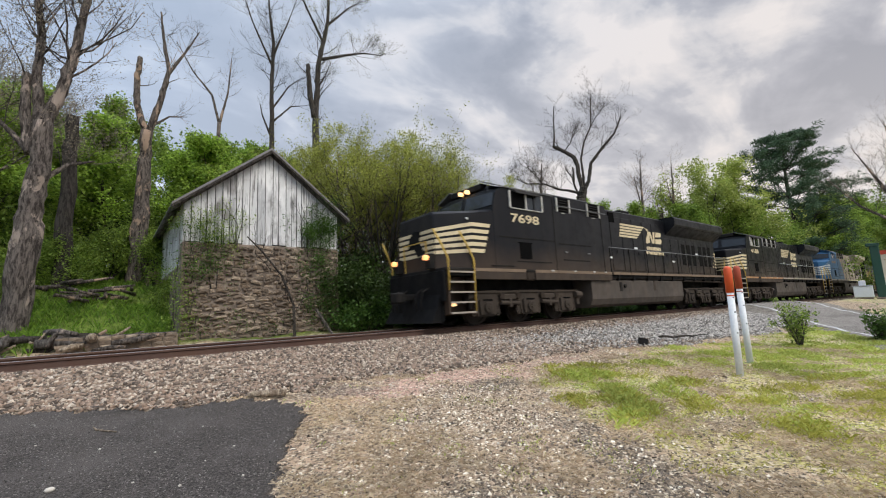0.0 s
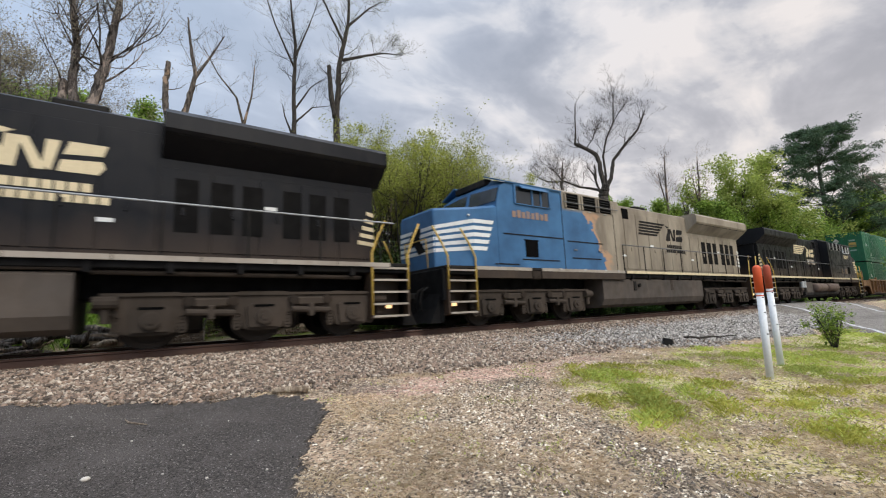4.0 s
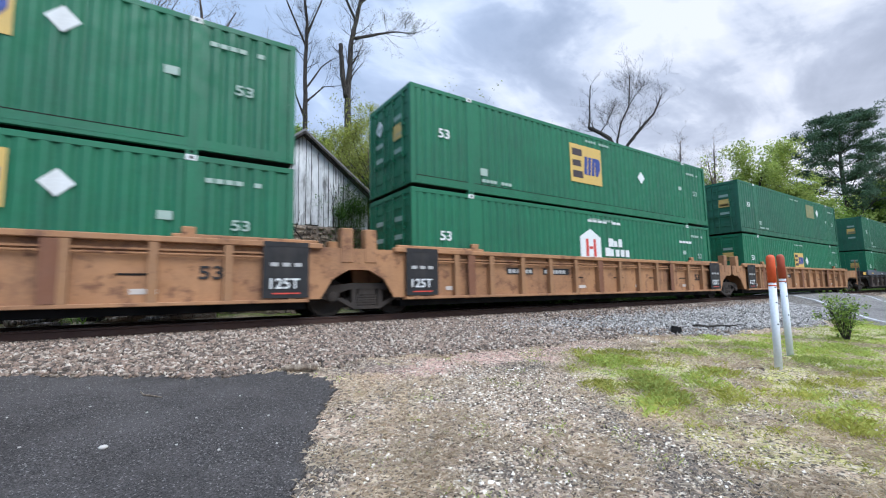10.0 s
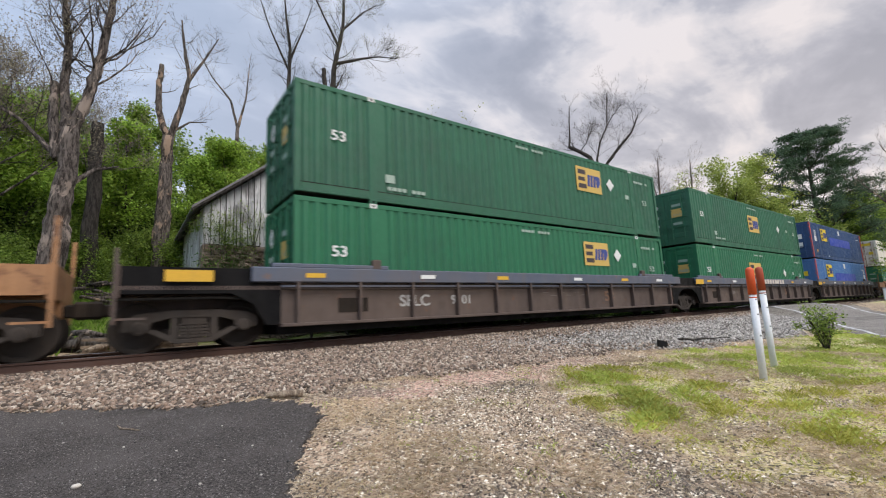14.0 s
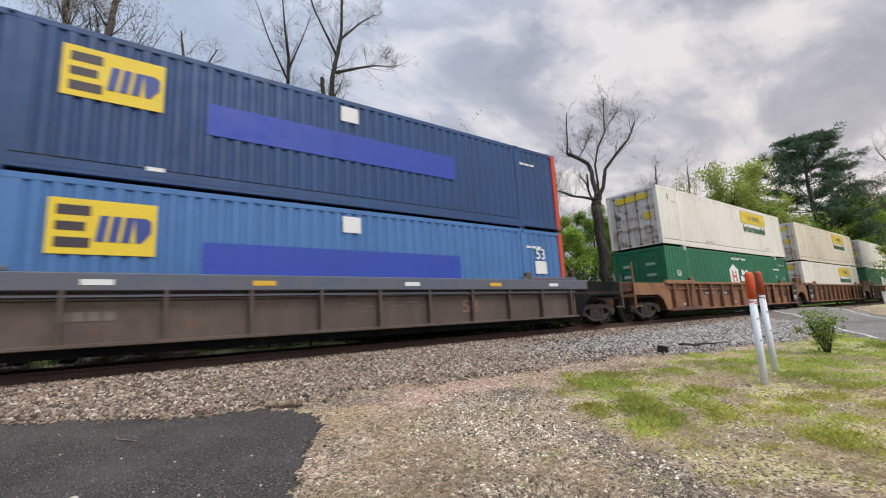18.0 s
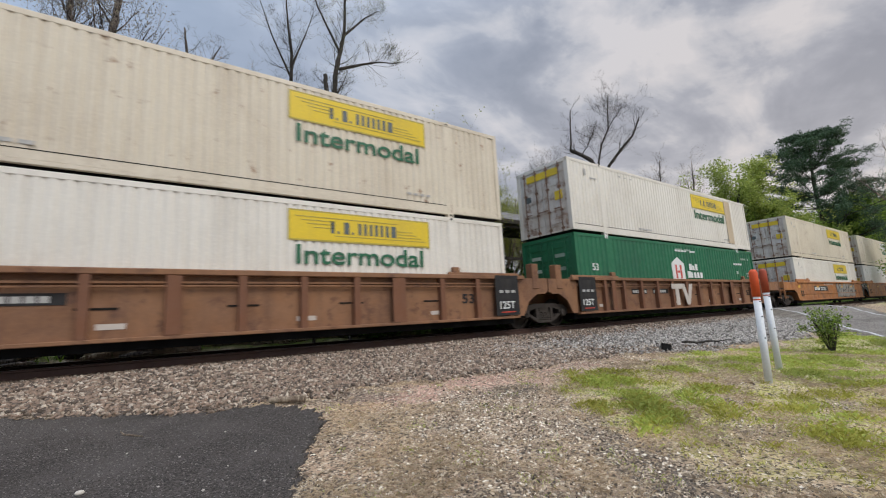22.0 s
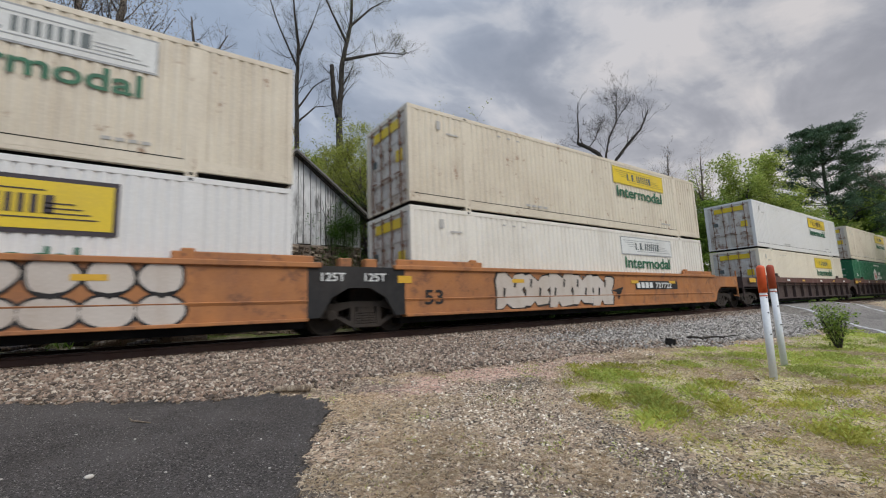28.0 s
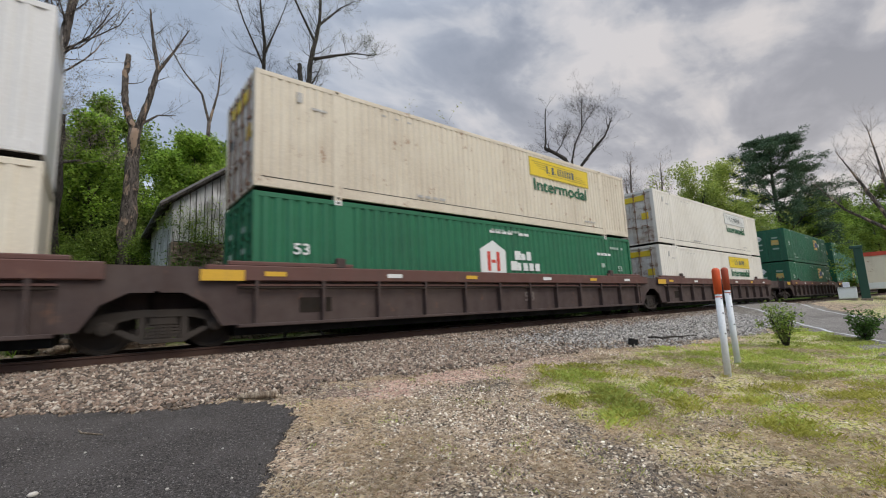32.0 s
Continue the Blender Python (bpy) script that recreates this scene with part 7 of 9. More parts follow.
def build_barn():
    B = thing("barn", "old barn, weathered white boards over a fieldstone wall, vines", "barn")
    base = 0.55
    part("stone_wall", Mesh().box(BX0, BX1, BY0, BY0 + 0.5, base, BOARD - 0.02, 0.02), "mortar", B, "rough mortared fieldstone wall")
    wall = B.children[-1]
    part("stone_wall", Mesh().box(BX0, BX0 + 0.5, BY0 + 0.5, BY1, base, 3.3, 0.02), "mortar", B)
    part("stone_wall", Mesh().box(BX1 - 0.5, BX1, BY0 + 0.5, BY1, base, 3.3, 0.02), "mortar", B)
    part("rear_wall", Mesh().prism([(BX0, base), (BX1, base), (BX1, roof_z(BX1) - 0.1), (BXM, PEAK - 0.1), (BX0, roof_z(BX0) - 0.1)], BY1 - 0.1, BY1), "old_wood", B)
    part("side_boarding", Mesh().box(BX0 + 0.02, BX0 + 0.08, BY0 + 0.1, BY1, 3.2, roof_z(BX0) - 0.05), "barn_board", B)
    part("side_boarding", Mesh().box(BX1 - 0.08, BX1 - 0.02, BY0 + 0.1, BY1, 3.2, roof_z(BX1) - 0.05), "barn_board", B)
    # black sheet added for the shade inside, seen through the board gaps
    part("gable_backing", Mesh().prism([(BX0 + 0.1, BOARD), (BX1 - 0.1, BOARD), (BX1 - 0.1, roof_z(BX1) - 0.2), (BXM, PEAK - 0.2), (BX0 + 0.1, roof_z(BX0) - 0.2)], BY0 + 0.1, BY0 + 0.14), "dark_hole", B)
    r = random.Random(5)
    x = BX0
    while x < BX1 - 0.05:
        w = min(r.uniform(0.17, 0.26), BX1 - x)
        a, b_ = x + 0.010, x + w - 0.014
        dz = r.uniform(-0.05, 0.03)
        y = BY0 + 0.03 + r.uniform(-0.012, 0.012)
        part("board", Mesh().prism([(a, BOARD + dz), (b_, BOARD + dz), (b_, roof_z(b_) - 0.06), ((a + b_) / 2, roof_z((a + b_) / 2) - 0.06), (a, roof_z(a) - 0.06)], y, y + 0.03), "barn_board", B)
        x += w
    for k, e in ((-1, 1.38), (1, 7.14)):
        m = Mesh().prism([(BXM, PEAK), (e, roof_z(e)), (e, roof_z(e) + 0.05), (BXM, PEAK + 0.06)], BY0 - 0.28, BY1 + 0.25)
        rf = part("roof", m, "roofing", B, "weathered sheet roofing with rust")
        n = 9
        for i in range(n + 1):
            yy = BY0 - 0.26 + i * (BY1 - BY0 + 0.48) / n
            part("roof_seam", Mesh().prism([(BXM, PEAK + 0.06), (e, roof_z(e) + 0.05), (e, roof_z(e) + 0.08), (BXM, PEAK + 0.09)], yy - 0.012, yy + 0.012), "roofing", rf)
        part("barge_board", Mesh().prism([(BXM, PEAK - 0.10), (e, roof_z(e) - 0.09), (e, roof_z(e)), (BXM, PEAK)], BY0 - 0.29, BY0 - 0.255), "bark_dark", B, "splintered grey barge board")
        for i in range(7):
            yy = BY0 - 0.1 + i * 1.05
            part("rafter", Mesh().prism([(BXM, PEAK - 0.12), (e + k * -0.04, roof_z(e) - 0.12), (e + k * -0.04, roof_z(e) - 0.01), (BXM, PEAK - 0.01)], yy, yy + 0.06), "old_wood", B)
    # field stones on the front and the seen side
    blocks = [stone_block(i).data("stone", M["fieldstone"]) for i in range(9)]
    z = base
    while z < BOARD - 0.08:
        h = r.uniform(0.07, 0.15)
        h = min(h, BOARD - 0.03 - z)
        x = BX0 + 0.02
        while x < BX1 - 0.12:
            w = min(r.choice((0.14, 0.18, 0.24, 0.30, 0.40)) * r.uniform(0.8, 1.2), BX1 - 0.02 - x)
            o = part("stone", r.choice(blocks), "", wall)
            o.matrix_basis = Matrix.LocRotScale((x + w / 2, BY0 + 0.012 + r.uniform(-0.02, 0.02), z + h / 2 + r.uniform(-0.05, 0.05)), Euler((radians(r.uniform(-14, 14)), radians(r.uniform(-16, 16)), radians(r.uniform(-8, 8)))), (w * r.uniform(0.7, 1.0), 0.06 + r.uniform(0, 0.11), h * r.uniform(0.6, 1.05)))
            x += w
        z += h
    return B


build_barn()
# low ruined wall beside the barn, with a fallen plank on it
RW = thing("ruined_wall", "low ruined stone wall beside the barn", "wall")
part("wall_core", Mesh().box(-0.9, 1.66, 14.55, 15.0, 0.5, 1.22, 0.05), "mortar", RW)
rb = [stone_block(40 + i).data("stone", M["fieldstone"]) for i in range(5)]
rr_ = random.Random(9)
for i in range(54):
    x_, z_ = -0.85 + (i % 9) * 0.29 + rr_.uniform(-0.05, 0.05), 0.62 + (i // 9) * 0.115
    part("stone", rr_.choice(rb), "", RW).matrix_basis = Matrix.LocRotScale((x_, 14.56, z_), Euler((0, radians(rr_.uniform(-5, 5)), 0)), (0.3, 0.12, 0.13))
tagged(new("plank", Mesh().box(-0.9, 1.6, 14.5, 14.85, 1.222, 1.27, 0.01).data("plank", M["old_wood"])), "weathered plank laid on a low stone wall", "plank")


# ---- trees ----
class Grower:
    """Grows tapered limbs and gathers places for leaves."""

    def __init__(self, seed):
        self.r = random.Random(seed)
        self.wood = Mesh()
        self.tips = []

    def limb(self, pts, r0, r1, n=7, knobby=0.0):
        k = len(pts)
        first = len(self.wood.v)
        self.wood.tube(pts, [(r0 + (r1 - r0) * i / (k - 1)) * (1 + knobby * self.r.uniform(-1, 1)) for i in range(k)], n)
        if knobby:
            ridge = [self.r.uniform(-1, 1) for _ in range(n)]
            for i in range(k):
                c = Vector(pts[i])
                for j in range(n):
                    v = Vector(self.wood.v[first + i * n + j])
                    self.wood.v[first + i * n + j] = tuple(c + (v - c) * (1 + 0.11 * ridge[j] + 0.07 * self.r.uniform(-1, 1)))

    def branch(self, p, d, length, r0, level, bend=0.25, kids=4, up=0.15, ratio=0.6, leaf_from=1, droop=0.0):
        r = self.r
        p, d = Vector(p), Vector(d).normalized()
        pts, steps = [p.copy()], 4 if level > 0 else 3
        for i in range(steps):
            d = (d + Vector((r.gauss(0, bend), r.gauss(0, bend), r.gauss(0, bend) + up - droop)) * 0.5).normalized()
            p = p + d * (length / steps)
            pts.append(p.copy())
        r1 = r0 * (0.35 if level else 0.25)
        self.limb(pts, r0, r1, 7 if r0 > 0.06 else 5 if r0 > 0.02 else 3)
        if level <= leaf_from:
            self.tips += pts[1:]
        if level > 0:
            for i in range(kids):
                t = r.uniform(0.3, 1.0)
                j = min(int(t * steps), steps - 1)
                q = pts[j].lerp(pts[j + 1], t * steps - j)
                side = Vector((r.gauss(0, 1), r.gauss(0, 1), r.gauss(0.2, 0.6)))
                nd = (d * 0.75 + side.normalized() * 0.85).normalized()
                self.branch(q, nd, length * ratio * r.uniform(0.7, 1.15), max(r0 * (1 - 0.6 * t) * 0.55, 0.0042), level - 1, bend, kids, up, ratio, leaf_from, droop)

    def crown(self, name, count, size, spread_, mat, long_=1.6, flat=0.55, clump=1.2):
        """Leaves: small bent quads scattered round the gathered places."""
        g = np.random.RandomState(self.r.randint(0, 10 ** 6))
        tips = np.array([tuple(p) for p in self.tips])
        w = g.gamma(clump, 1.0, len(tips)) + 0.08
        s3 = np.array(spread_ if isinstance(spread_, tuple) else (spread_,) * 3)
        c = tips[g.choice(len(tips), count, p=w / w.sum())] + np.clip(g.normal(0, 1, (count, 3)), -1.6, 1.6) * s3
        a = g.normal(size=(count, 3)) * np.array((1, 1, flat))
        a /= np.linalg.norm(a, axis=1)[:, None]
        b = np.cross(a, g.normal(size=(count, 3)) * np.array((flat, flat, 1)))
        b /= np.linalg.norm(b, axis=1)[:, None]
        s = size * g.uniform(0.6, 1.4, (count, 1))
        v = np.stack([c - a * s * long_ / 2, c + b * s / 2, c + a * s * long_ / 2, c - b * s / 2], 1).reshape(-1, 3)
        f = np.arange(count * 4).reshape(-1, 4)
        return raw(name, v, f, M[mat])


def tree(label, seed, height, spread_, trunk_r, leaf_mat, leaves, size, bark_mat="bark_dark", base=0.25, stems=1, level=2, scatter=0.35, kids=4, category="tree", name="tree", lean=0.1, up=0.15):
    """A broadleaf tree, built round its own foot."""
    g = Grower(seed)
    r = g.r
    for s_ in range(stems):
        a0 = r.uniform(0, 6.28)
        off_ = Vector((math.cos(a0), math.sin(a0), 0)) * (0.25 * (stems > 1))
        d = Vector((math.cos(a0) * lean * (1 + 2 * (stems > 1)), math.sin(a0) * lean * (1 + 2 * (stems > 1)), 1))
        pts, p = [Vector((0, 0, -0.3)) + off_], Vector((0, 0, -0.3)) + off_
        n = 7
        hgt = height * r.uniform(0.8, 1.0) * (0.8 if leaf_mat else 0.9)
        for i in range(n):
            d = (d + Vector((r.gauss(0, 0.12), r.gauss(0, 0.12), 0.1))).normalized()
            p = p + d * (hgt / n)
            pts.append(p.copy())
        g.limb(pts, trunk_r / math.sqrt(stems), trunk_r * 0.15, 9)
        limbs_ = int(13 / math.sqrt(stems))
        for i in range(limbs_):
            t = base + (1 - base) * (i + r.uniform(0, 0.8)) / limbs_
            j = min(int(t * n), n - 1)
            q = pts[j].lerp(pts[j + 1], t * n - j)
            a = i * 2.4 + r.uniform(-0.5, 0.5)
            w = spread_ * (1.0 - 0.65 * ((t - base) / (1 - base)) ** 1.4) * r.uniform(0.65, 1.1)
            g.branch(q, (math.cos(a), math.sin(a), r.uniform(0.25, 0.8)), w, trunk_r * 0.35 * (1.1 - t), level, kids=kids, up=up)
        g.tips += pts[-3:]
    T = thing(name, label, category)
    part("trunk", g.wood, bark_mat, T, smooth=True)
    if leaf_mat:
        part("crown", g.crown("crown", leaves, size, scatter, leaf_mat, clump=0.7), "", T)
    return T


def stand(T, x, y, turn=0.0, s=1.0, sink=0.1):
    T.matrix_basis = Matrix.LocRotScale((x, y, float(land(x, y)) - sink), Euler((0, 0, radians(turn))), (s, s, s))
    return T


def again(T, x, y, turn, s=1.0):
    c = copy_thing(T, Matrix.Identity(4))
    return stand(c, x, y, turn, s)


def bare_tree(label, x, y, limbs, twigs, seed, mat="bark_dead", leaf=None, leaves=0, size=0.06, level=2, twig_len=1.6, up=0.2, foot=None, girth=1.0):
    """A tree with named main limbs: each a short line of points from its foot, with the radii at both ends; twigs grow from them."""
    g = Grower(seed)
    T = thing("tree", label, "tree")
    for pts, r0, r1, many in limbs:
        r0, r1 = r0 * girth, r1 * girth
        g.wood = Mesh()
        P = [Vector(p) for p in pts]
        fine = []
        for i in range(len(P) - 1):
            for k in range(7):
                q = P[i].lerp(P[i + 1], k / 7)
                w = 0.06 * (r0 + r1) * (k > 0)
                fine.append(q + Vector((g.r.gauss(0, w), g.r.gauss(0, w), 0)))
        fine.append(P[-1])
        g.limb(fine, r0, r1, 16 if r0 > 0.12 else 8, 0.07)
        for i in range(int(many * twigs)):
            t = g.r.uniform(0.35, 1.0)
            j = min(int(t * (len(fine) - 1)), len(fine) - 2)
            d0 = (fine[j + 1] - fine[j]).normalized()
            side = Vector((g.r.gauss(0, 1), g.r.gauss(0, 1), g.r.gauss(0.3, 0.5))).normalized()
            g.branch(fine[j], d0 * 0.6 + side, twig_len * g.r.uniform(0.5, 1.3) * (1.25 - 0.6 * t), max(0.24 * (r0 + (r1 - r0) * t), 0.012), level, 0.3, 3, up, 0.62, 1)
        part("limb" if T.children else "trunk", g.wood, mat, T, smooth=True)
    if leaf:
        part("crown", g.crown("crown", leaves, size, 0.12, leaf), "", T, "sparse new leaves")
    T.matrix_basis = pose(x, y, float(land(x, y)) - 0.25 if foot is None else foot)
    return T


def polar(az, d):
    return d * math.cos(radians(az)), d * math.sin(radians(az))


def plant_trees():
    # great dying tree by the track, two trunks high up
    x, y = polar(96.9, 17.0)
    bare_tree("dying grey tree with peeling bark and broken limbs", x, y, [
        ([(0, 0, -0.2), (0.12, 0, 2.4), (0.22, 0, 4.2), (0.26, 0, 6.4)], 0.36, 0.24, 0),
        ([(0.2, 0, 6.2), (0.02, 0.1, 7.8), (0.05, 0.1, 9.2), (-0.12, 0.2, 10.4), (-0.3, 0.3, 13.5)], 0.15, 0.05, 3),
        ([(0.26, 0, 6.3), (0.62, 0, 7.5), (0.88, -0.1, 9.0), (1.06, -0.1, 11.0), (1.5, -0.2, 14.0)], 0.19, 0.07, 2),
        ([(0.06, 0, 5.4), (-0.16, 0.05, 6.6), (-0.2, 0.05, 7.9)], 0.16, 0.09, 0.3),
        ([(0.24, 0, 5.2), (-0.9, 0.4, 6.6), (-2.4, 0.8, 7.6)], 0.09, 0.02, 3),
        ([(0.3, 0, 4.6), (0.9, 0.3, 5.3), (1.5, 0.6, 5.6)], 0.09, 0.02, 1)], 10, 31, "bark_grey", "leaf_haze", 11000, 0.034, 3, 2.2, 0.22, foot=1.25)
    # split trunk behind it
    x, y = polar(87.6, 22.0)
    bare_tree("dead trunk split open with a stump at its foot", x, y, [
        ([(0, 0, -0.4), (-0.02, 0, 2.6), (0.06, 0, 5.2), (0.10, 0, 7.0)], 0.36, 0.22, 0),
        ([(0.08, 0, 6.8), (-0.32, 0, 8.2), (-0.36, 0, 9.4), (-0.30, 0, 10.4)], 0.15, 0.10, 0.3),
        ([(0.12, 0, 6.8), (0.55, 0, 8.6), (0.82, 0, 10.1), (0.55, 0.1, 11.7), (0.4, 0.1, 13.0)], 0.15, 0.03, 3),
        ([(0.82, 0, 10.0), (1.4, 0, 11.2), (2.0, 0.1, 12.6)], 0.08, 0.02, 3),
        ([(0.15, 0, 7.2), (0.9, 0, 7.9), (1.6, 0.1, 8.1)], 0.06, 0.015, 1),
        ([(0.5, -0.1, -0.2), (0.52, -0.1, 1.35)], 0.30, 0.26, 0)], 4, 32, "bark_dead", level=2, twig_len=1.3)
    x, y = polar(93.7, 21.0)
    bare_tree("dark old trunk behind the dying tree", x, y, [([(0, 0, -0.3), (0, 0, 4.0), (-0.05, 0, 7.0)], 0.30, 0.22, 0.3)], 3, 33, "bark_dark", level=1)
    bud = tree("tree in bud with a haze of fine twigs", 58, 13.5, 4.5, 0.2, "leaf_haze", 11000, 0.036, "bark_grey", base=0.3, scatter=0.12, level=3, kids=4)
    x, y = polar(100.5, 24)
    stand(bud, x, y, 0)
    for az, d, s_ in ((95.5, 28, 1.1), (105, 23, 0.95), (91.5, 33, 1.1)):
        x, y = polar(az, d)
        again(bud, x, y, az * 7, s_)
    # slender bare trees behind the barn
    x, y = polar(74.0, 30.0)
    bare_tree("tall slender bare tree behind the barn", x, y, [
        ([(0, 0, -0.3), (0.05, 0, 9), (0, 0, 13), (0.1, 0, 16.5), (-0.2, 0, 19), (-0.5, 0, 23)], 0.20, 0.03, 9),
        ([(0.05, 0, 10.6), (1.4, 0.2, 12.2), (2.6, 0.2, 12.6)], 0.08, 0.015, 1.5), ([(0.05, 0, 9.4), (-0.6, 0, 11.0), (-0.75, 0, 11.8)], 0.08, 0.02, 0.5),
        ([(0.0, 0, 11.5), (1.2, 0, 13.6), (2.2, 0, 14.6)], 0.07, 0.015, 1.5), ([(0.05, 0, 15.5), (1.0, 0, 18.2), (1.7, 0, 20.5)], 0.08, 0.015, 2), ([(0, 0, 14.8), (-1.3, 0, 17.6), (-2.3, 0, 20.5)], 0.08, 0.015, 2)], 4, 34, "bark_dark", level=3, twig_len=1.9)
    x, y = polar(68.5, 27.0)
    bare_tree("bare tree with ivy round its trunk and a snapped limb", x, y, [
        ([(0, 0, -0.3), (0, 0, 7), (0.05, 0, 11), (0.3, 0, 14.5), (0.9, 0, 17.3), (1.1, 0, 23)], 0.26, 0.06, 6),
        ([(-0.05, 0, 10.4), (-0.35, 0, 12.3), (-0.45, 0, 13.9)], 0.17, 0.13, 0.2),
        ([(0.5, 0, 14.6), (2.2, -0.2, 15.4), (3.4, -0.3, 15.9), (4.9, -0.4, 16.2)], 0.12, 0.02, 4), ([(0.9, 0, 17.2), (2.5, 0, 19.2), (3.6, 0, 20.2)], 0.09, 0.02, 3),
        ([(0.6, 0, 15.8), (-0.9, 0, 18.6), (-1.8, 0, 21)], 0.09, 0.02, 3)], 5, 35, "bark_dark", "leaf_bud", 3600, 0.034, 3, 1.7)
    x, y = polar(80.2, 32.0)
    bare_tree("bare forked tree in the wood", x, y, [([(0, 0, -0.3), (0.1, 0, 10.5)], 0.2, 0.12, 0), ([(0.1, 0, 10.4), (-0.4, 0, 12.4), (-1.6, 0, 13.8), (-2.6, 0, 15.6)], 0.1, 0.02, 3), ([(0.1, 0, 10.4), (0.6, 0, 12.8), (0.8, 0, 15.6)], 0.1, 0.02, 4)], 4, 36, "bark_dead", level=2, twig_len=1.4)
    # gaunt dead tree past the cab end of the train
    x, y = polar(33.0, 30.0)
    bare_tree("gaunt dead tree with broken upswept limbs", x, y, [
        ([(0, 0, -0.3), (0.05, 0, 3), (-0.06, 0.09, 7.09)], 0.567, 0.390, 0),
        ([(-0.06, 0.09, 7.09), (0.03, -0.04, 7.53), (0.06, -0.09, 7.92)], 0.405, 0.312, 0),
        ([(0.03, -0.04, 7.86), (-0.06, 0.09, 8.6), (-0.09, 0.13, 9.51), (-0.17, 0.26, 10.09), (-0.51, 0.79, 10.62), (-0.88, 1.36, 11.1)], 0.203, 0.156, 0.6),
        ([(-0.88, 1.36, 11.1), (-0.83, 1.27, 11.64), (-0.8, 1.23, 12.8), (-0.74, 1.14, 14.05)], 0.095, 0.033, 0.6),
        ([(0.09, -0.13, 7.86), (0.09, -0.13, 8.88), (0.06, -0.09, 9.86), (0.23, -0.35, 11.09), (0.51, -0.79, 12.12), (0.57, -0.88, 13.23), (0.63, -0.97, 14.5)], 0.121, 0.026, 5),
        ([(0.51, -0.79, 12.12), (0.71, -1.1, 12.67), (0.94, -1.45, 13.12)], 0.047, 0.016, 2),
        ([(0.09, -0.13, 7.75), (0.26, -0.4, 8.26), (0.4, -0.61, 9.51), (0.8, -1.23, 10.39), (1.26, -1.94, 11.24), (1.43, -2.2, 11.79), (1.6, -2.47, 12.54)], 0.189, 0.046, 1.5),
        ([(1.43, -2.2, 11.79), (1.4, -2.16, 12.52)], 0.041, 0.026, 0.4),
        ([(-0.11, 0.18, 7.25), (-0.23, 0.35, 7.98), (-0.31, 0.48, 8.71), (-0.54, 0.83, 9.4)], 0.121, 0.039, 1),
        ([(-0.26, 0.4, 8.37), (-0.26, 0.4, 9.4)], 0.095, 0.065, 0.2),
        ([(-0.09, 0.13, 7.53), (-0.48, 0.75, 7.81), (-0.86, 1.32, 7.99), (-1.34, 2.07, 8.51), (-1.98, 3.04, 8.66), (-2.68, 4.12, 9.46)], 0.135, 0.026, 5),
        ([(-1.4, 2.16, 8.46), (-1.69, 2.6, 9.33), (-1.98, 3.04, 9.93)], 0.068, 0.019, 3),
        ([(-0.51, 0.79, 10.62), (-0.26, 0.4, 11.15), (-0.09, 0.13, 11.93)], 0.054, 0.016, 3)], 8, 37, "bark_dark", level=3, twig_len=1.5, foot=1.45, girth=0.74)
    for az, d, seed, h in ((26.2, 48, 38, 15), (22.8, 52, 39, 15.5), (24.2, 55, 40, 14), (38.5, 36, 41, 11.5)):
        x, y = polar(az, d)
        bare_tree("thin bare tree at the edge of the wood", x, y, [([(0, 0, -0.3), (0.1, 0, h * 0.6), (0.3, 0, h * 0.8), (0.7, 0, h)], 0.2, 0.03, 5), ([(0.1, 0, h * 0.6), (-1.0, 0, h * 0.85)], 0.1, 0.02, 3)], 5, seed, "bark_dead", level=3, twig_len=2.0)
    x, y = polar(3.6, 44)
    bare_tree("spreading bare tree beyond the road", x, y, [([(0, 0, -0.3), (0, 0, 5.5)], 0.32, 0.25, 0), ([(0, 0, 5.3), (0.5, 1.4, 9), (0.8, 2.6, 12.2)], 0.16, 0.02, 6), ([(0, 0, 5.3), (0.2, 0.2, 9), (0.3, 0.6, 13.5)], 0.16, 0.02, 6), ([(0, 0, 5.0), (0.2, 2.6, 7.4), (0.3, 4.2, 10)], 0.13, 0.02, 6)], 5, 42, "bark_dead", level=2, twig_len=2.2)

    # wood across the track: leafing trees, thick below
    wood = [tree("leafy young tree in the wood", 51, 10.0, 2.6, 0.13, "leaf_green", 14000, 0.10, base=0.2, scatter=0.24, level=3, kids=3),
            tree("bright green tree in the wood", 52, 12.5, 3.2, 0.17, "leaf_green", 16000, 0.105, base=0.25, scatter=0.26, level=3, kids=3),
            tree("deep green tree in the wood", 53, 11.5, 3.2, 0.17, "leaf_wood", 17000, 0.105, base=0.15, scatter=0.30, level=3, kids=3),
            tree("yellow-green tree in new leaf", 54, 10.5, 4.2, 0.2, "leaf_spring", 30000, 0.042, "bark_dead", base=0.06, stems=6, lean=0.15, scatter=0.13, level=3, kids=4, up=0.34)]
    under = tree("dense green undergrowth bush", 55, 3.6, 2.2, 0.08, "leaf_wood", 12000, 0.075, base=0.02, stems=3, scatter=0.28, category="bush", name="bush")
    shade = tree("undergrowth bush with shade painted into its dark leaves", 56, 3.6, 2.2, 0.08, "leaf_painted_shade", 9000, 0.08, base=0.02, stems=3, scatter=0.28, category="bush", name="bush")
    tall = tree("tall tree in pale new leaf beyond the crossing", 57, 15.5, 5.0, 0.28, "leaf_fresh", 15000, 0.105, base=0.3, scatter=0.28, level=3, kids=3)
    x, y = polar(19.2, 52)
    stand(tall, x, y, 20, 1.32)
    x, y = polar(16.6, 58)
    again(tall, x, y, 140, 1.15)
    first = {}

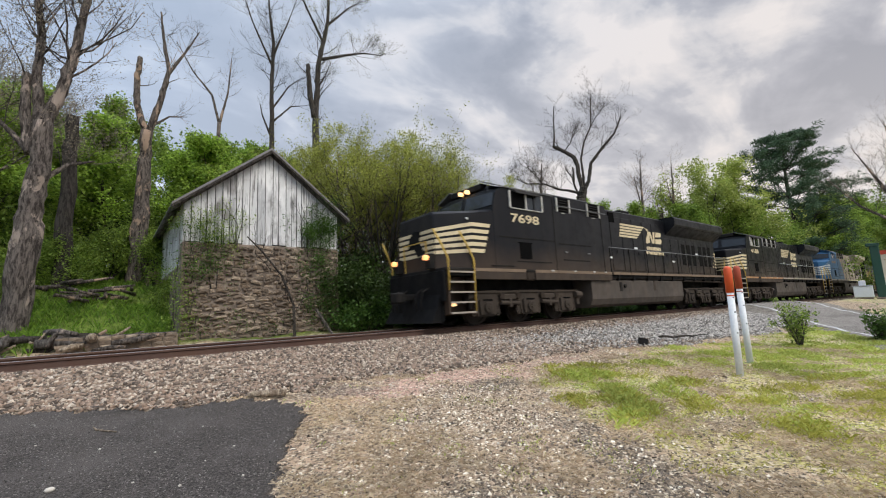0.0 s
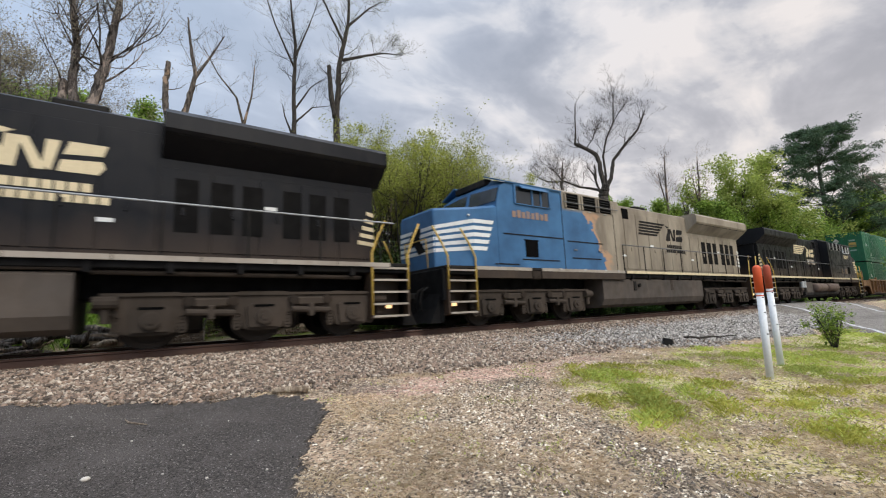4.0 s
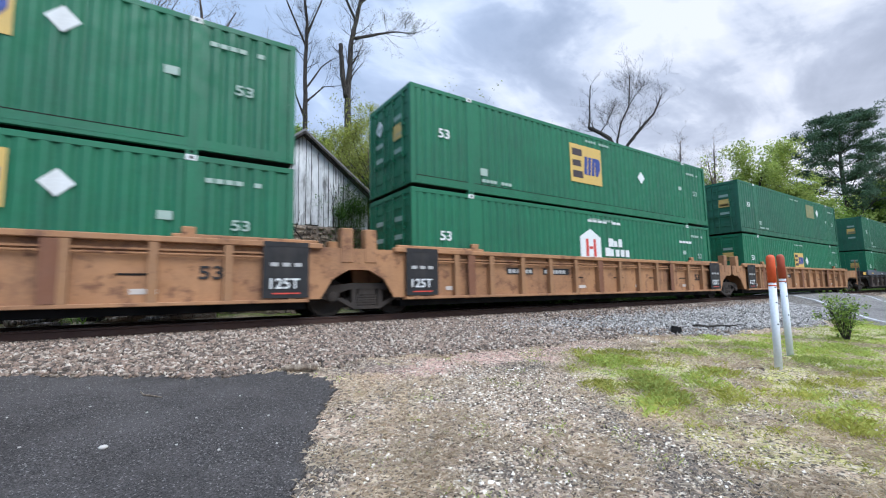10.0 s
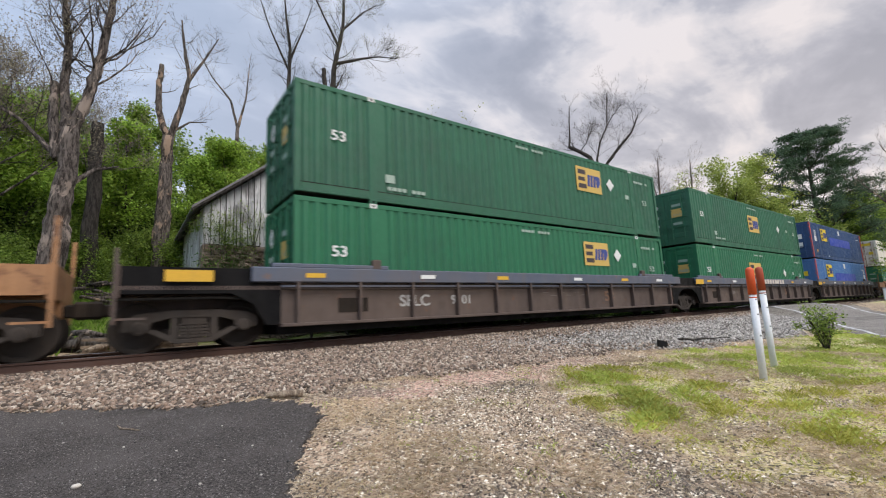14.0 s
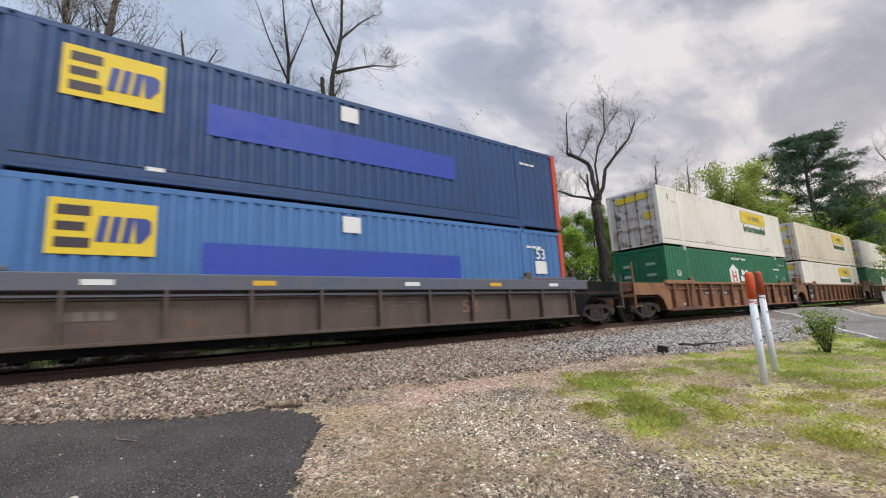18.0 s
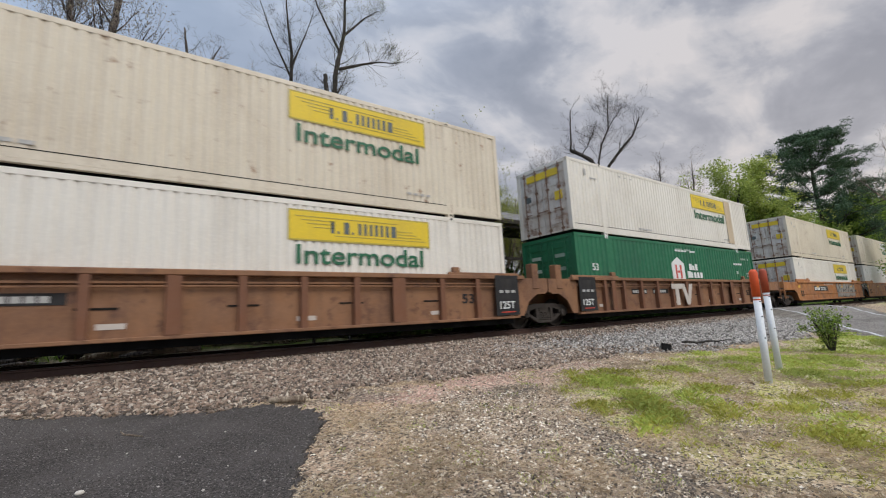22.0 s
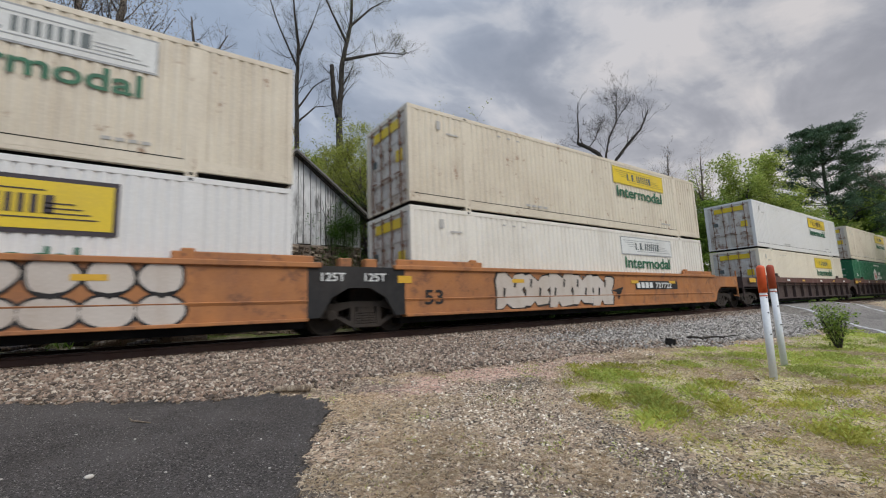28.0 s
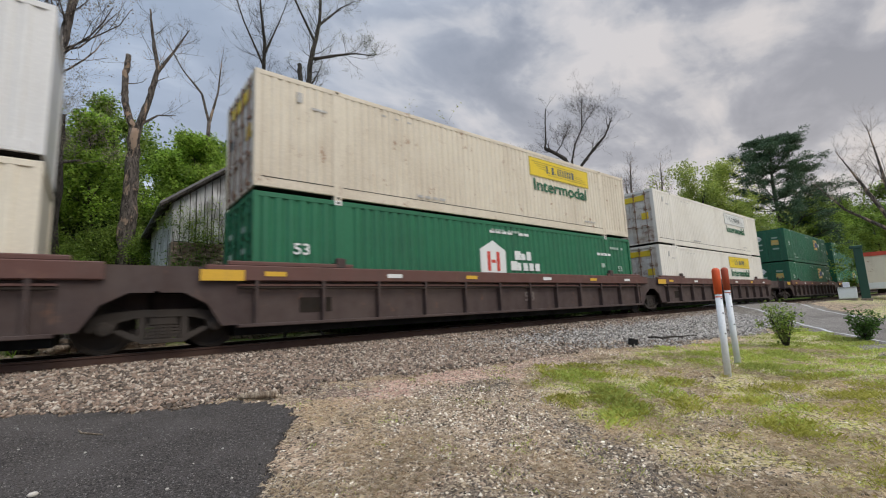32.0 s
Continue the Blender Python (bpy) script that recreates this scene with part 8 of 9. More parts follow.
    def put(i, az, d, turn, s=1.0):
        T = under if i == 9 else shade if i == 8 else wood[i]
        x, y = polar(az, d)
        if i not in first:
            first[i] = 1
            return stand(T, x, y, turn, s)
        return again(T, x, y, turn, s)

    r = random.Random(3)
    for az, d, i, s in ((84.5, 27, 1, 0.85), (80.5, 28, 0, 1.0), (77, 29, 1, 0.95), (91, 26, 0, 0.95), (95, 25, 1, 0.8), (99.5, 24, 0, 0.9), (103, 26, 1, 0.9), (88, 33, 2, 1.1), (93, 32, 1, 0.95), (98, 34, 2, 1.1), (103.5, 33, 2, 1.1), (83, 36, 2, 1.1), (78, 38, 2, 1.1), (73, 33, 1, 1.1), (107, 30, 1, 1.0), (112, 28, 0, 1.0), (70, 36, 2, 1.0), (101, 40, 2, 1.2), (91, 42, 2, 1.15), (108, 40, 2, 1.2)):
        put(i, az, d, r.uniform(0, 360), s)
    for az, d, s in ((84, 22, 0.7), (90.5, 23, 0.75), (93, 21.5, 0.6), (99.5, 20.5, 0.7), (102, 19, 0.6), (80.5, 24, 0.8), (96, 24, 0.9), (86.2, 25, 0.9), (76, 25, 0.9), (105, 22, 0.8), (83.6, 18.2, 0.38), (82.0, 19.5, 0.45), (109, 20, 0.8), (90, 28, 1.2), (85, 30, 1.2), (95.5, 30, 1.2), (100, 29, 1.2)):
        put(9, az, d, r.uniform(0, 360), s)
    # the great spring-green thicket beside the barn and on along the track
    for az, d, i, s in ((65.5, 20.5, 3, 0.9), (58.0, 22.5, 3, 0.95), (62.0, 21.5, 3, 0.85), (54.0, 22, 3, 0.95), (61, 25, 3, 1.12), (50.5, 24.8, 3, 0.95), (47.0, 27.5, 3, 0.9), (66.5, 24, 3, 1.0), (44, 29, 3, 0.88), (55, 28, 3, 1.0), (41, 33, 3, 0.85), (68.5, 22.5, 3, 0.9)):
        put(i, az, d, r.uniform(0, 360), s)
    g = Grower(91)
    for i in range(9):
        a = i * 0.7 + g.r.uniform(-0.2, 0.2)
        dx, dy = math.cos(a), math.sin(a)
        fork = Vector((dx * g.r.uniform(0.3, 0.7), dy * 0.4, g.r.uniform(1.6, 3.0)))
        g.limb([(dx * 0.12, dy * 0.12, -0.3), (dx * 0.15, dy * 0.15, 0.9), tuple(fork)], 0.12, 0.085, 8)
        for k in range(2):
            b_ = a + g.r.uniform(-0.6, 0.6)
            g.branch(fork, (math.cos(b_) * 0.62, math.sin(b_) * 0.62, 1.0), g.r.uniform(4.6, 6.4), 0.075, 3, 0.16, 4, 0.13, 0.56, 1)
    T = thing("bush", "great many-stemmed shrub in new yellow-green leaf", "bush")
    part("stem", g.wood, "bark_dark", T, smooth=True)
    part("crown", g.crown("crown", 34000, 0.056, 0.15, "leaf_spring", clump=1.0), "", T)
    x, y = polar(59.6, 19.6)
    stand(T, x, y, 0, 0.76)
    # dark bushes added where the foot of the thicket and wood lies in shade
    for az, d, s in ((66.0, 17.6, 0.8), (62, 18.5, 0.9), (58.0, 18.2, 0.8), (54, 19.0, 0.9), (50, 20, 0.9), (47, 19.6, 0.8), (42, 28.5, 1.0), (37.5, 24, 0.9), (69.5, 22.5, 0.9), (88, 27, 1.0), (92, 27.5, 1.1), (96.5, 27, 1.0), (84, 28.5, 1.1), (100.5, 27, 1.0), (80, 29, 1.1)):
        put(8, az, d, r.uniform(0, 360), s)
    # right of it: woods beyond the crossing
    for az, d, i, s in ((37, 38, 1, 0.9), (34.5, 42, 2, 0.95), (30.5, 44, 2, 0.95), (28, 48, 2, 1.0), (32, 50, 1, 1.0), (25, 52, 2, 1.0), (22, 50, 2, 1.05), (20.2, 55, 1, 1.3), (17, 56, 2, 1.1), (15, 58, 2, 1.1), (10.2, 92, 2, 1.65), (8.2, 112, 2, 1.9), (6.4, 134, 2, 2.2), (4, 60, 2, 1.2), (7.3, 122, 0, 2.1), (5.2, 54, 2, 0.8), (9.3, 100, 0, 1.8), (1, 60, 2, 1.2), (11.0, 88, 2, 1.2), (9.7, 106, 2, 1.9), (7.0, 140, 2, 2.2), (5.6, 160, 2, 2.4), (13.5, 72, 2, 1.25), (18.3, 64, 2, 1.2), (-3, 60, 1, 1.2), (27, 60, 2, 1.15), (23.5, 62, 2, 1.15), (40, 45, 2, 0.9)):
        put(i, az, d, r.uniform(0, 360), s)
    # the tall white pine
    g = Grower(61)
    H = 16.6
    g.limb([(0, 0, -0.3), (0.1, 0, 6), (0, 0.1, 12), (0.2, 0, H - 0.5)], 0.36, 0.06, 10)
    rr = g.r
    z = 3.2
    while z < H - 0.2:
        t = (z - 3.2) / (H - 3.2)
        turn = rr.uniform(0, 6.28)
        for i in range(6):
            a = turn + i * 1.05 + rr.uniform(-0.35, 0.35)
            w = (6.6 * (1 - t) ** 0.48 + 0.6) * rr.uniform(0.62, 1.12)
            g.branch((0.1, 0, z), (math.cos(a), math.sin(a), 0.02 + 0.4 * t), w, 0.07 * (1 - t) + 0.02, 2, 0.08, 7, 0.10, 0.3, 1)
        z += rr.uniform(1.25, 1.7) * (0.7 if z < 7 else 1.0)
    P = thing("pine_tree", "tall dark white pine with layered upswept boughs", "tree")
    part("trunk", g.wood, "bark_dark", P, smooth=True)
    part("crown", g.crown("crown", 95000, 0.055, (0.28, 0.28, 0.10), "needle", 5.0, 0.7, 3.0), "", P)
    x, y = polar(12.0, 90)
    stand(P, x, y, 0, 1.56)


plant_trees()


def trackside_brush():
    """Weeds and brambles along the far foot of the ballast; their dark leaves also stand in for the shade under the
    train.
    """
    r = random.Random(17)
    first_ = None
    for i in range(46):
        x = 7.2 + i * 0.95 + r.uniform(-0.3, 0.3)
        y = r.uniform(13.9, 15.2)
        if first_ is None:
            g = Grower(63)
            for k in range(16):
                a = r.uniform(0, 6.28)
                g.branch((0.3 * math.cos(a), 0.3 * math.sin(a), 0), (math.cos(a), math.sin(a), 1.2), 1.1, 0.015, 1, 0.25, 3, 0.0, 0.6, 1)
            first_ = thing("bramble", "dark tangled brambles along the far side of the track", "bush", "trackside brambles")
            part("stem", g.wood, "bark_dark", first_)
            part("foliage", g.crown("foliage", 2200, 0.075, 0.12, "leaf_deep"), "", first_)
            stand(first_, x, y, 0)
        else:
            again(first_, x, y, r.uniform(0, 360), r.uniform(0.8, 1.3))


trackside_brush()


def open_shed():
    """A tall open shed across the track, half hidden by the thicket: a shallow gabled roof on posts."""
    S = thing("open_shed", "dark open shed with a grey metal roof on posts", "shed")
    x0, x1, ya, yb, z = 14.4, 19.3, 15.4, 17.6, 6.2
    ym = (ya + yb) / 2
    part("roof", Mesh().prism([(ya - 0.15, z), (ym, z + 0.72), (yb + 0.15, z), (yb + 0.15, z + 0.06), (ym, z + 0.79), (ya - 0.15, z + 0.06)], x0 - 0.3, x1 + 0.3, "x"), "roofing", S, "weathered grey metal roof")
    part("fascia", Mesh().box(x0 - 0.3, x1 + 0.3, ya - 0.18, ya - 0.15, z - 0.16, z + 0.05), "bark_dark", S)
    part("beam", Mesh().box(x0, x1, ya, ya + 0.16, z - 0.34, z - 0.02), "bark_dark", S)
    part("beam", Mesh().box(x0, x1, yb - 0.16, yb, z - 0.34, z - 0.02), "bark_dark", S)
    for x in (x0 + 0.1, (x0 + x1) / 2, x1 - 0.1):
        for y in (ya + 0.08, yb - 0.08):
            part("post", Mesh().box(x - 0.08, x + 0.08, y - 0.08, y + 0.08, 0.5, z - 0.3), "bark_dark", S)
        part("tie_beam", Mesh().box(x - 0.06, x + 0.06, ya + 0.16, yb - 0.16, z - 0.3, z - 0.12), "bark_dark", S)
    part("rail", Mesh().box(x0, x1, ya + 0.05, ya + 0.11, 4.2, 4.35), "bark_dark", S)


open_shed()


# ---- by the road: marker posts, shrub, cabinet, sign post, trailer ----
M["post_white"] = paint("post_white", (0.66, 0.68, 0.70), (0.42, 0.40, 0.36), 0.3, 0.55)
M["post_orange"] = paint("post_orange", (0.62, 0.085, 0.02), (0.4, 0.07, 0.03), 0.3, 0.5)
M["post_rust"] = paint("post_rust_orange", (0.36, 0.06, 0.025), (0.2, 0.05, 0.03), 0.4, 0.55)


def marker_post(az, d, top, tilt, cap, label):
    x, y = polar(az, d)
    z = float(land(x, y))
    P = thing("marker_post", label, "post", "utility marker posts", pose(x, y, z - 0.02, 0, tilt, -30))
    h = top - z
    part("tube", Mesh().tube([(0, 0, -0.15), (0, 0, h - 0.44)], 0.055, 20), "post_white", P, smooth=True)
    part("cap", Mesh().tube([(0, 0, h - 0.46), (0, 0, h - 0.05), (0, 0, h - 0.02), (0, 0, h)], [0.064, 0.064, 0.052, 0.025], 20), cap, P, "orange plastic cap", True)
    part("band", Mesh().tube([(0, 0, h - 0.52), (0, 0, h - 0.50)], 0.0565, 20), cap, P)
    for k in (0.55, 0.8, 1.15):
        part("scuff", Mesh().box(-0.012, 0.012, -0.058, -0.05, h - k, h - k + 0.02), "sooty", P)
    return P


marker_post(18.55, 8.95, 2.05, 1.2, "post_orange", "white plastic marker post with a bright orange cap")
marker_post(17.5, 10.4, 2.13, -0.3, "post_rust", "white plastic marker post with a dull orange cap")


def shrub(label, az, d, h, w, leaves, seed, mat="leaf_deep", size=0.035):
    g = Grower(seed)
    for i in range(22):
        a = g.r.uniform(0, 6.28)
        g.branch((0.04 * math.cos(a), 0.04 * math.sin(a), 0), (math.cos(a) * w, math.sin(a) * w, h * 1.1), h * g.r.uniform(0.6, 0.95), 0.012, 1, 0.18, 3, 0.1, 0.4, 1)
    S = thing("shrub", label, "shrub")
    part("stem", g.wood, "bark_dark", S)
    part("foliage", g.crown("foliage", leaves, size, 0.05, mat, 2.2), "", S)
    x, y = polar(az, d)
    stand(S, x, y, 0, 1, 0.03)


shrub("small feathery green shrub on the grass verge", 13.1, 13.4, 1.08, 0.34, 1500, 71, "leaf_wood", 0.03)
shrub("thin weedy shrub on the grass verge", 7.2, 15.5, 0.75, 0.3, 1500, 72)


def build_roadside():
    x, y = polar(7.8, 46.5)
    z = float(land(x, y))
    C = thing("relay_cabinet", "pale grey metal relay cabinet on a plinth", "cabinet", at=pose(x, y, z, 0, 0, -80))
    part("body", Mesh().box(-0.55, 0.55, -0.35, 0.35, 0.12, 0.95, 0.03), "post_white", C)
    part("lid", Mesh().box(-0.58, 0.58, -0.38, 0.38, 0.95, 1.02, 0.02), "grey_frame", C)
    part("head", Mesh().box(-0.2, 0.2, -0.15, 0.15, 1.02, 1.4, 0.03), "post_white", C)
    part("plinth", Mesh().box(-0.5, 0.5, -0.32, 0.32, -0.2, 0.12), "mortar", C)
    M["sign_green"] = paint("dark_green_steel", (0.014, 0.06, 0.04), (0.03, 0.05, 0.04), 0.4, 0.5)
    x, y = polar(6.55, 47.5)
    z = float(land(x, y))
    S = thing("signal_post", "dark green steel signal mast seen from behind", "post", at=pose(x, y, z, 0, 0, -83))
    part("mast", Mesh().box(-0.27, 0.27, -0.12, 0.12, -0.2, 4.1, 0.03), "sign_green", S)
    part("mast_cap", Mesh().box(-0.45, 0.3, -0.15, 0.15, 4.1, 4.35, 0.03), "sign_green", S)
    part("foot", Mesh().box(-0.35, 0.35, -0.3, 0.3, -0.2, 0.15, 0.02), "mortar", S)
    x, y = polar(4.6, 52)
    z = float(land(x, y))
    T = thing("trailer", "parked beige box trailer with a red top edge", "trailer", at=pose(x, y, z, 0, 0, -84))
    part("body", Mesh().prism([(-1.6, 0.95), (6.0, 0.95), (6.0, 3.9), (-2.0, 3.9)], -1.2, 1.2), "cream_box", T)
    part("top_edge", Mesh().prism([(-2.03, 3.72), (6.02, 3.72), (6.02, 4.05), (-2.06, 4.05)], -1.24, 1.24), "box_red", T, "red top edge")
    part("lower_panel", Mesh().box(-1.5, 6.0, -1.23, -1.2, 1.0, 1.5), "white_mark", T)
    part("chassis", Mesh().box(-1.0, 6.0, -0.5, 0.5, 0.6, 0.95), "sooty", T)
    for xx in (0.8, 4.2):
        for k in (-1, 1):
            part("wheel", Mesh().ring((xx, k * 1.0, 0.45), "y", 0.45, 0.12, 0.28, 20).tube([(xx, k * 0.9, 0.45), (xx, k * 1.1, 0.45)], 0.15, 12), "sooty", T)


build_roadside()


M["pale_wood"] = bark("pale_weathered_wood", (0.22, 0.165, 0.12), (0.52, 0.42, 0.31))
M["pebble_pale"] = plain("pebble_pale", (0.50, 0.46, 0.40), 0.8, 0, 0.15, 9.0)


# ---- loose litter on the ground ----
def build_litter():
    z = lambda x, y: float(land(x, y))
    tagged(new("log", Mesh().tube([(1.64, 6.70, z(1.64, 6.7) + 0.06), (1.70, 6.69, z(1.70, 6.7) + 0.065), (1.88, 6.62, z(1.88, 6.6) + 0.07), (2.05, 6.55, z(2.05, 6.55) + 0.07), (2.12, 6.53, z(2.12, 6.5) + 0.065)], [0.03, 0.042, 0.05, 0.052, 0.046], 12).data("log", M["pale_wood"], True)), "short weathered piece of wood at the ballast's foot", "log")
    tagged(new("stick", Mesh().tube([(-0.05, 6.62, z(-0.05, 6.6) + 0.04), (-0.02, 6.52, z(0, 6.5) + 0.036), (0.08, 6.42, z(0.08, 6.4) + 0.036), (0.16, 6.33, z(0.16, 6.3) + 0.036)], [0.006, 0.011, 0.01, 0.006], 6).data("stick", M["pale_wood"])), "thin forked stick on the asphalt", "stick")
    rp = random.Random(60)
    for k, (x, y, s_) in enumerate(((-0.29, 4.95, 0.04), (0.02, 5.75, 0.016), (-1.15, 6.2, 0.014), (-0.5, 6.25, 0.013), (0.95, 5.85, 0.013), (0.45, 5.3, 0.014), (1.1, 5.0, 0.014), (0.55, 4.35, 0.016), (1.0, 4.2, 0.015), (0.25, 4.7, 0.013), (-0.9, 5.35, 0.013), (0.8, 4.75, 0.012))):
        pm = Mesh()
        rings_ = [[(math.cos(i * 0.785) * rr * rp.uniform(0.88, 1.1), math.sin(i * 0.785) * rr * 0.75 * rp.uniform(0.88, 1.1), h) for i in range(8)] for rr, h in ((0.5, -0.42), (0.92, -0.2), (1.0, 0.08), (0.75, 0.36), (0.3, 0.48))]
        tagged(new("pebble", pm.loft(rings_).data("pebble", M["pebble_pale"], True)), "smooth pale pebble lying on the asphalt", "pebble").matrix_basis = Matrix.LocRotScale((x, y, z(x, y) + 0.022 + s_ * 0.35), Euler((0, 0, k)), (s_, s_, s_))
    x, y = 10.9, 5.75
    tagged(new("rock", stone_block(77).data("rock", M["sooty"])), "dark rock on the pale ballast", "rock").matrix_basis = Matrix.LocRotScale((x, y, z(x, y) + 0.07), Euler((0.2, 0.1, 0.6)), (0.32, 0.2, 0.2))
    pts = [(12.2 + 0.2 * i, 5.95 - 0.10 * i + 0.05 * math.sin(i * 1.7), z(12.2 + 0.2 * i, 5.95 - 0.1 * i) + 0.06 + 0.02 * math.sin(i * 2.3)) for i in range(8)]
    tagged(new("branch", Mesh().tube(pts, [0.03, 0.035, 0.03, 0.03, 0.025, 0.02, 0.015, 0.01], 7).data("branch", M["bark_dark"])), "dark fallen branch on the ballast", "branch")
    r = random.Random(12)
    # logs and rubble across the track
    for i in range(60):
        x, y = r.uniform(-4.5, 0.2), r.uniform(14.2, 15.6)
        a, L, rad = r.uniform(-2.0, 2.0), r.uniform(0.35, 1.3), r.choice((0.03, 0.04, 0.06, 0.08, 0.12))
        zz = z(x, y) + rad * 0.8 + r.uniform(0, 0.28)
        tagged(new("log", Mesh().tube([(x, y, zz), (x + L * 0.5 * math.cos(a), y + 0.3 * L * math.sin(a), zz + r.uniform(-0.05, 0.1)), (x + L * math.cos(a), y + L * 0.6 * math.sin(a), zz + r.uniform(-0.15, 0.3))], [rad, rad * r.uniform(0.8, 1.15), rad * 0.6], 9).data("log", M[("bark_dead", "pale_wood", "bark_dark", "old_wood", "bark_grey")[i % 5]], True)), "rotting log in a heap across the track", "log", "log heap")
    for i in range(18):
        x, y = r.uniform(-1.6, 0.8), r.uniform(18.6, 19.8)
        a, L = r.uniform(0, 6.28), r.uniform(0.5, 1.4)
        zz = z(x, y) + 0.12 + r.uniform(0, 0.35)
        tagged(new("log", Mesh().tube([(x, y, zz), (x + L * math.cos(a), y + L * math.sin(a), zz + r.uniform(-0.15, 0.25))], [0.07, 0.04], 7).data("log", M["bark_dead"], True)), "dead branch in a brush pile on the bank", "branch", "brush pile")
    # a leaning sapling before the barn
    g = Grower(81)
    g.limb([(5.0, 14.55, 0.8), (4.95, 14.5, 1.9), (4.55, 14.5, 2.9), (3.9, 14.5, 3.7), (3.45, 14.5, 4.15)], 0.055, 0.02, 7)
    for t in range(9):
        g.branch((5.0 - 0.16 * t, 14.5, 1.7 + 0.27 * t), (g.r.gauss(0, 1), g.r.gauss(-0.2, 0.4), 0.8), 0.8, 0.015, 1, 0.3, 3, 0.1, 0.6)
    S = thing("sapling", "leaning bare sapling against the barn's stone wall", "tree")
    part("trunk", g.wood, "bark_dark", S)
    tagged(new("plank", Mesh().tube([(6.3, 14.3, 0.75), (5.75, 14.6, 1.75)], [0.05, 0.05], 5).data("plank", M["old_wood"])), "old board leaning by the barn", "plank")
    # vines over the barn's front
    for n_, (cx_, cz, sx, sz, num) in enumerate(((2.3, 3.4, 0.8, 0.9, 2600), (2.5, 4.6, 0.8, 0.7, 2400), (6.1, 2.9, 0.7, 1.4, 4200), (6.1, 4.7, 0.8, 0.9, 6500), (1.75, 1.9, 0.4, 1.1, 1800), (6.4, 1.7, 0.6, 0.9, 2000), (3.6, 1.3, 1.4, 0.5, 700))):
        g = Grower(90 + n_)
        for i in range(110):
            g.tips.append(Vector((g.r.gauss(cx_, sx * 0.6), BY0 - 0.08 - abs(g.r.gauss(0, 0.06)), g.r.gauss(cz, sz * 0.6))))
        for i in range(6):
            x0 = cx_ + g.r.uniform(-sx, sx)
            g.limb([(x0, BY0 - 0.03, max(0.6, cz - sz)), (x0 + g.r.gauss(0, 0.15), BY0 - 0.05, cz), (x0 + g.r.gauss(0, 0.25), BY0 - 0.04, cz + sz)], 0.014, 0.006, 5)
        V = thing("vine", "green vine creeping up the barn wall", "vine")
        part("stem", g.wood, "bark_dark", V)
        part("foliage", g.crown("foliage", num, 0.036, 0.13, "leaf_deep" if n_ not in (1, 4) else "leaf_wood", 1.3), "", V)


build_litter()


# ---- stones, pebbles and grass, too many to count ----
CUBE = np.array([(x, y, z) for z in (-1, 1) for y in (-1, 1) for x in (-1, 1)], float) * 0.5
CUBE_F = np.array([(0, 2, 3, 1), (4, 5, 7, 6), (0, 1, 5, 4), (2, 6, 7, 3), (0, 4, 6, 2), (1, 3, 7, 5)])
HALF = np.array([(1, 0, -0.2), (0, 1, -0.2), (-1, 0, -0.2), (0, -1, -0.2), (0, 0, 0.55)], float) * 0.6
HALF_F = np.array([(0, 1, 4), (1, 2, 4), (2, 3, 4), (3, 0, 4)])
OCTA = np.array([(1, 0, 0), (0, 1, 0), (-1, 0, 0), (0, -1, 0), (0, 0, 1), (0, 0, -1)], float) * 0.6
OCTA_F = np.array([(0, 1, 4), (1, 2, 4), (2, 3, 4), (3, 0, 4), (1, 0, 5), (2, 1, 5), (3, 2, 5), (0, 3, 5)])


def strewn(name, x, y, size, mat, label, g, shape="cube", sink=0.25, lift=0.0):
    n = len(x)
    base, bf = {"cube": (CUBE, CUBE_F), "octa": (OCTA, OCTA_F), "half": (HALF, HALF_F)}[shape]
    k = len(base)
    v = base[None] * (1 + g.uniform(-0.35, 0.25, (n, k, 3)))
    v = v * (size[:, None] * g.uniform(0.6, 1.25, (n, 3)) * np.array((1.25, 0.95, 0.6) if shape == "cube" else (1, 1, 1)))[:, None, :]
    q = g.normal(size=(n, 4))
    if shape == "half":
        q *= np.array((1, 0.15, 0.15, 1))
    elif shape == "cube":
        q *= np.array((1, 0.32, 0.32, 1))
    q /= np.linalg.norm(q, axis=1)[:, None]
    w, a, b, c = q.T
    R = np.stack([1 - 2 * (b * b + c * c), 2 * (a * b - c * w), 2 * (a * c + b * w), 2 * (a * b + c * w), 1 - 2 * (a * a + c * c), 2 * (b * c - a * w), 2 * (a * c - b * w), 2 * (b * c + a * w), 1 - 2 * (a * a + b * b)], -1).reshape(n, 3, 3)
    v = np.einsum("nij,nkj->nki", R, v)
    v += np.stack([x, y, land(x, y) + size * sink + lift], -1)[:, None, :]
    f = (np.arange(n)[:, None, None] * k + bf[None]).reshape(-1, bf.shape[1])
    tagged(new(name, raw(name, v.reshape(-1, 3), f, M[mat])), label, "gravel", kind="stuff")


def off_track(x, y):
    return (np.abs(np.abs(y - TRACK_Y) - 0.753) > 0.10)


def off_road(x, y):
    t = np.interp(y, [p[1] for p in ROAD_L][::-1], [p[0] for p in ROAD_L][::-1])
    t2 = np.interp(y, [p[1] for p in ROAD_R][::-1], [p[0] for p in ROAD_R][::-1])
    return (x < t - 0.1) | (x > t2 + 0.1)


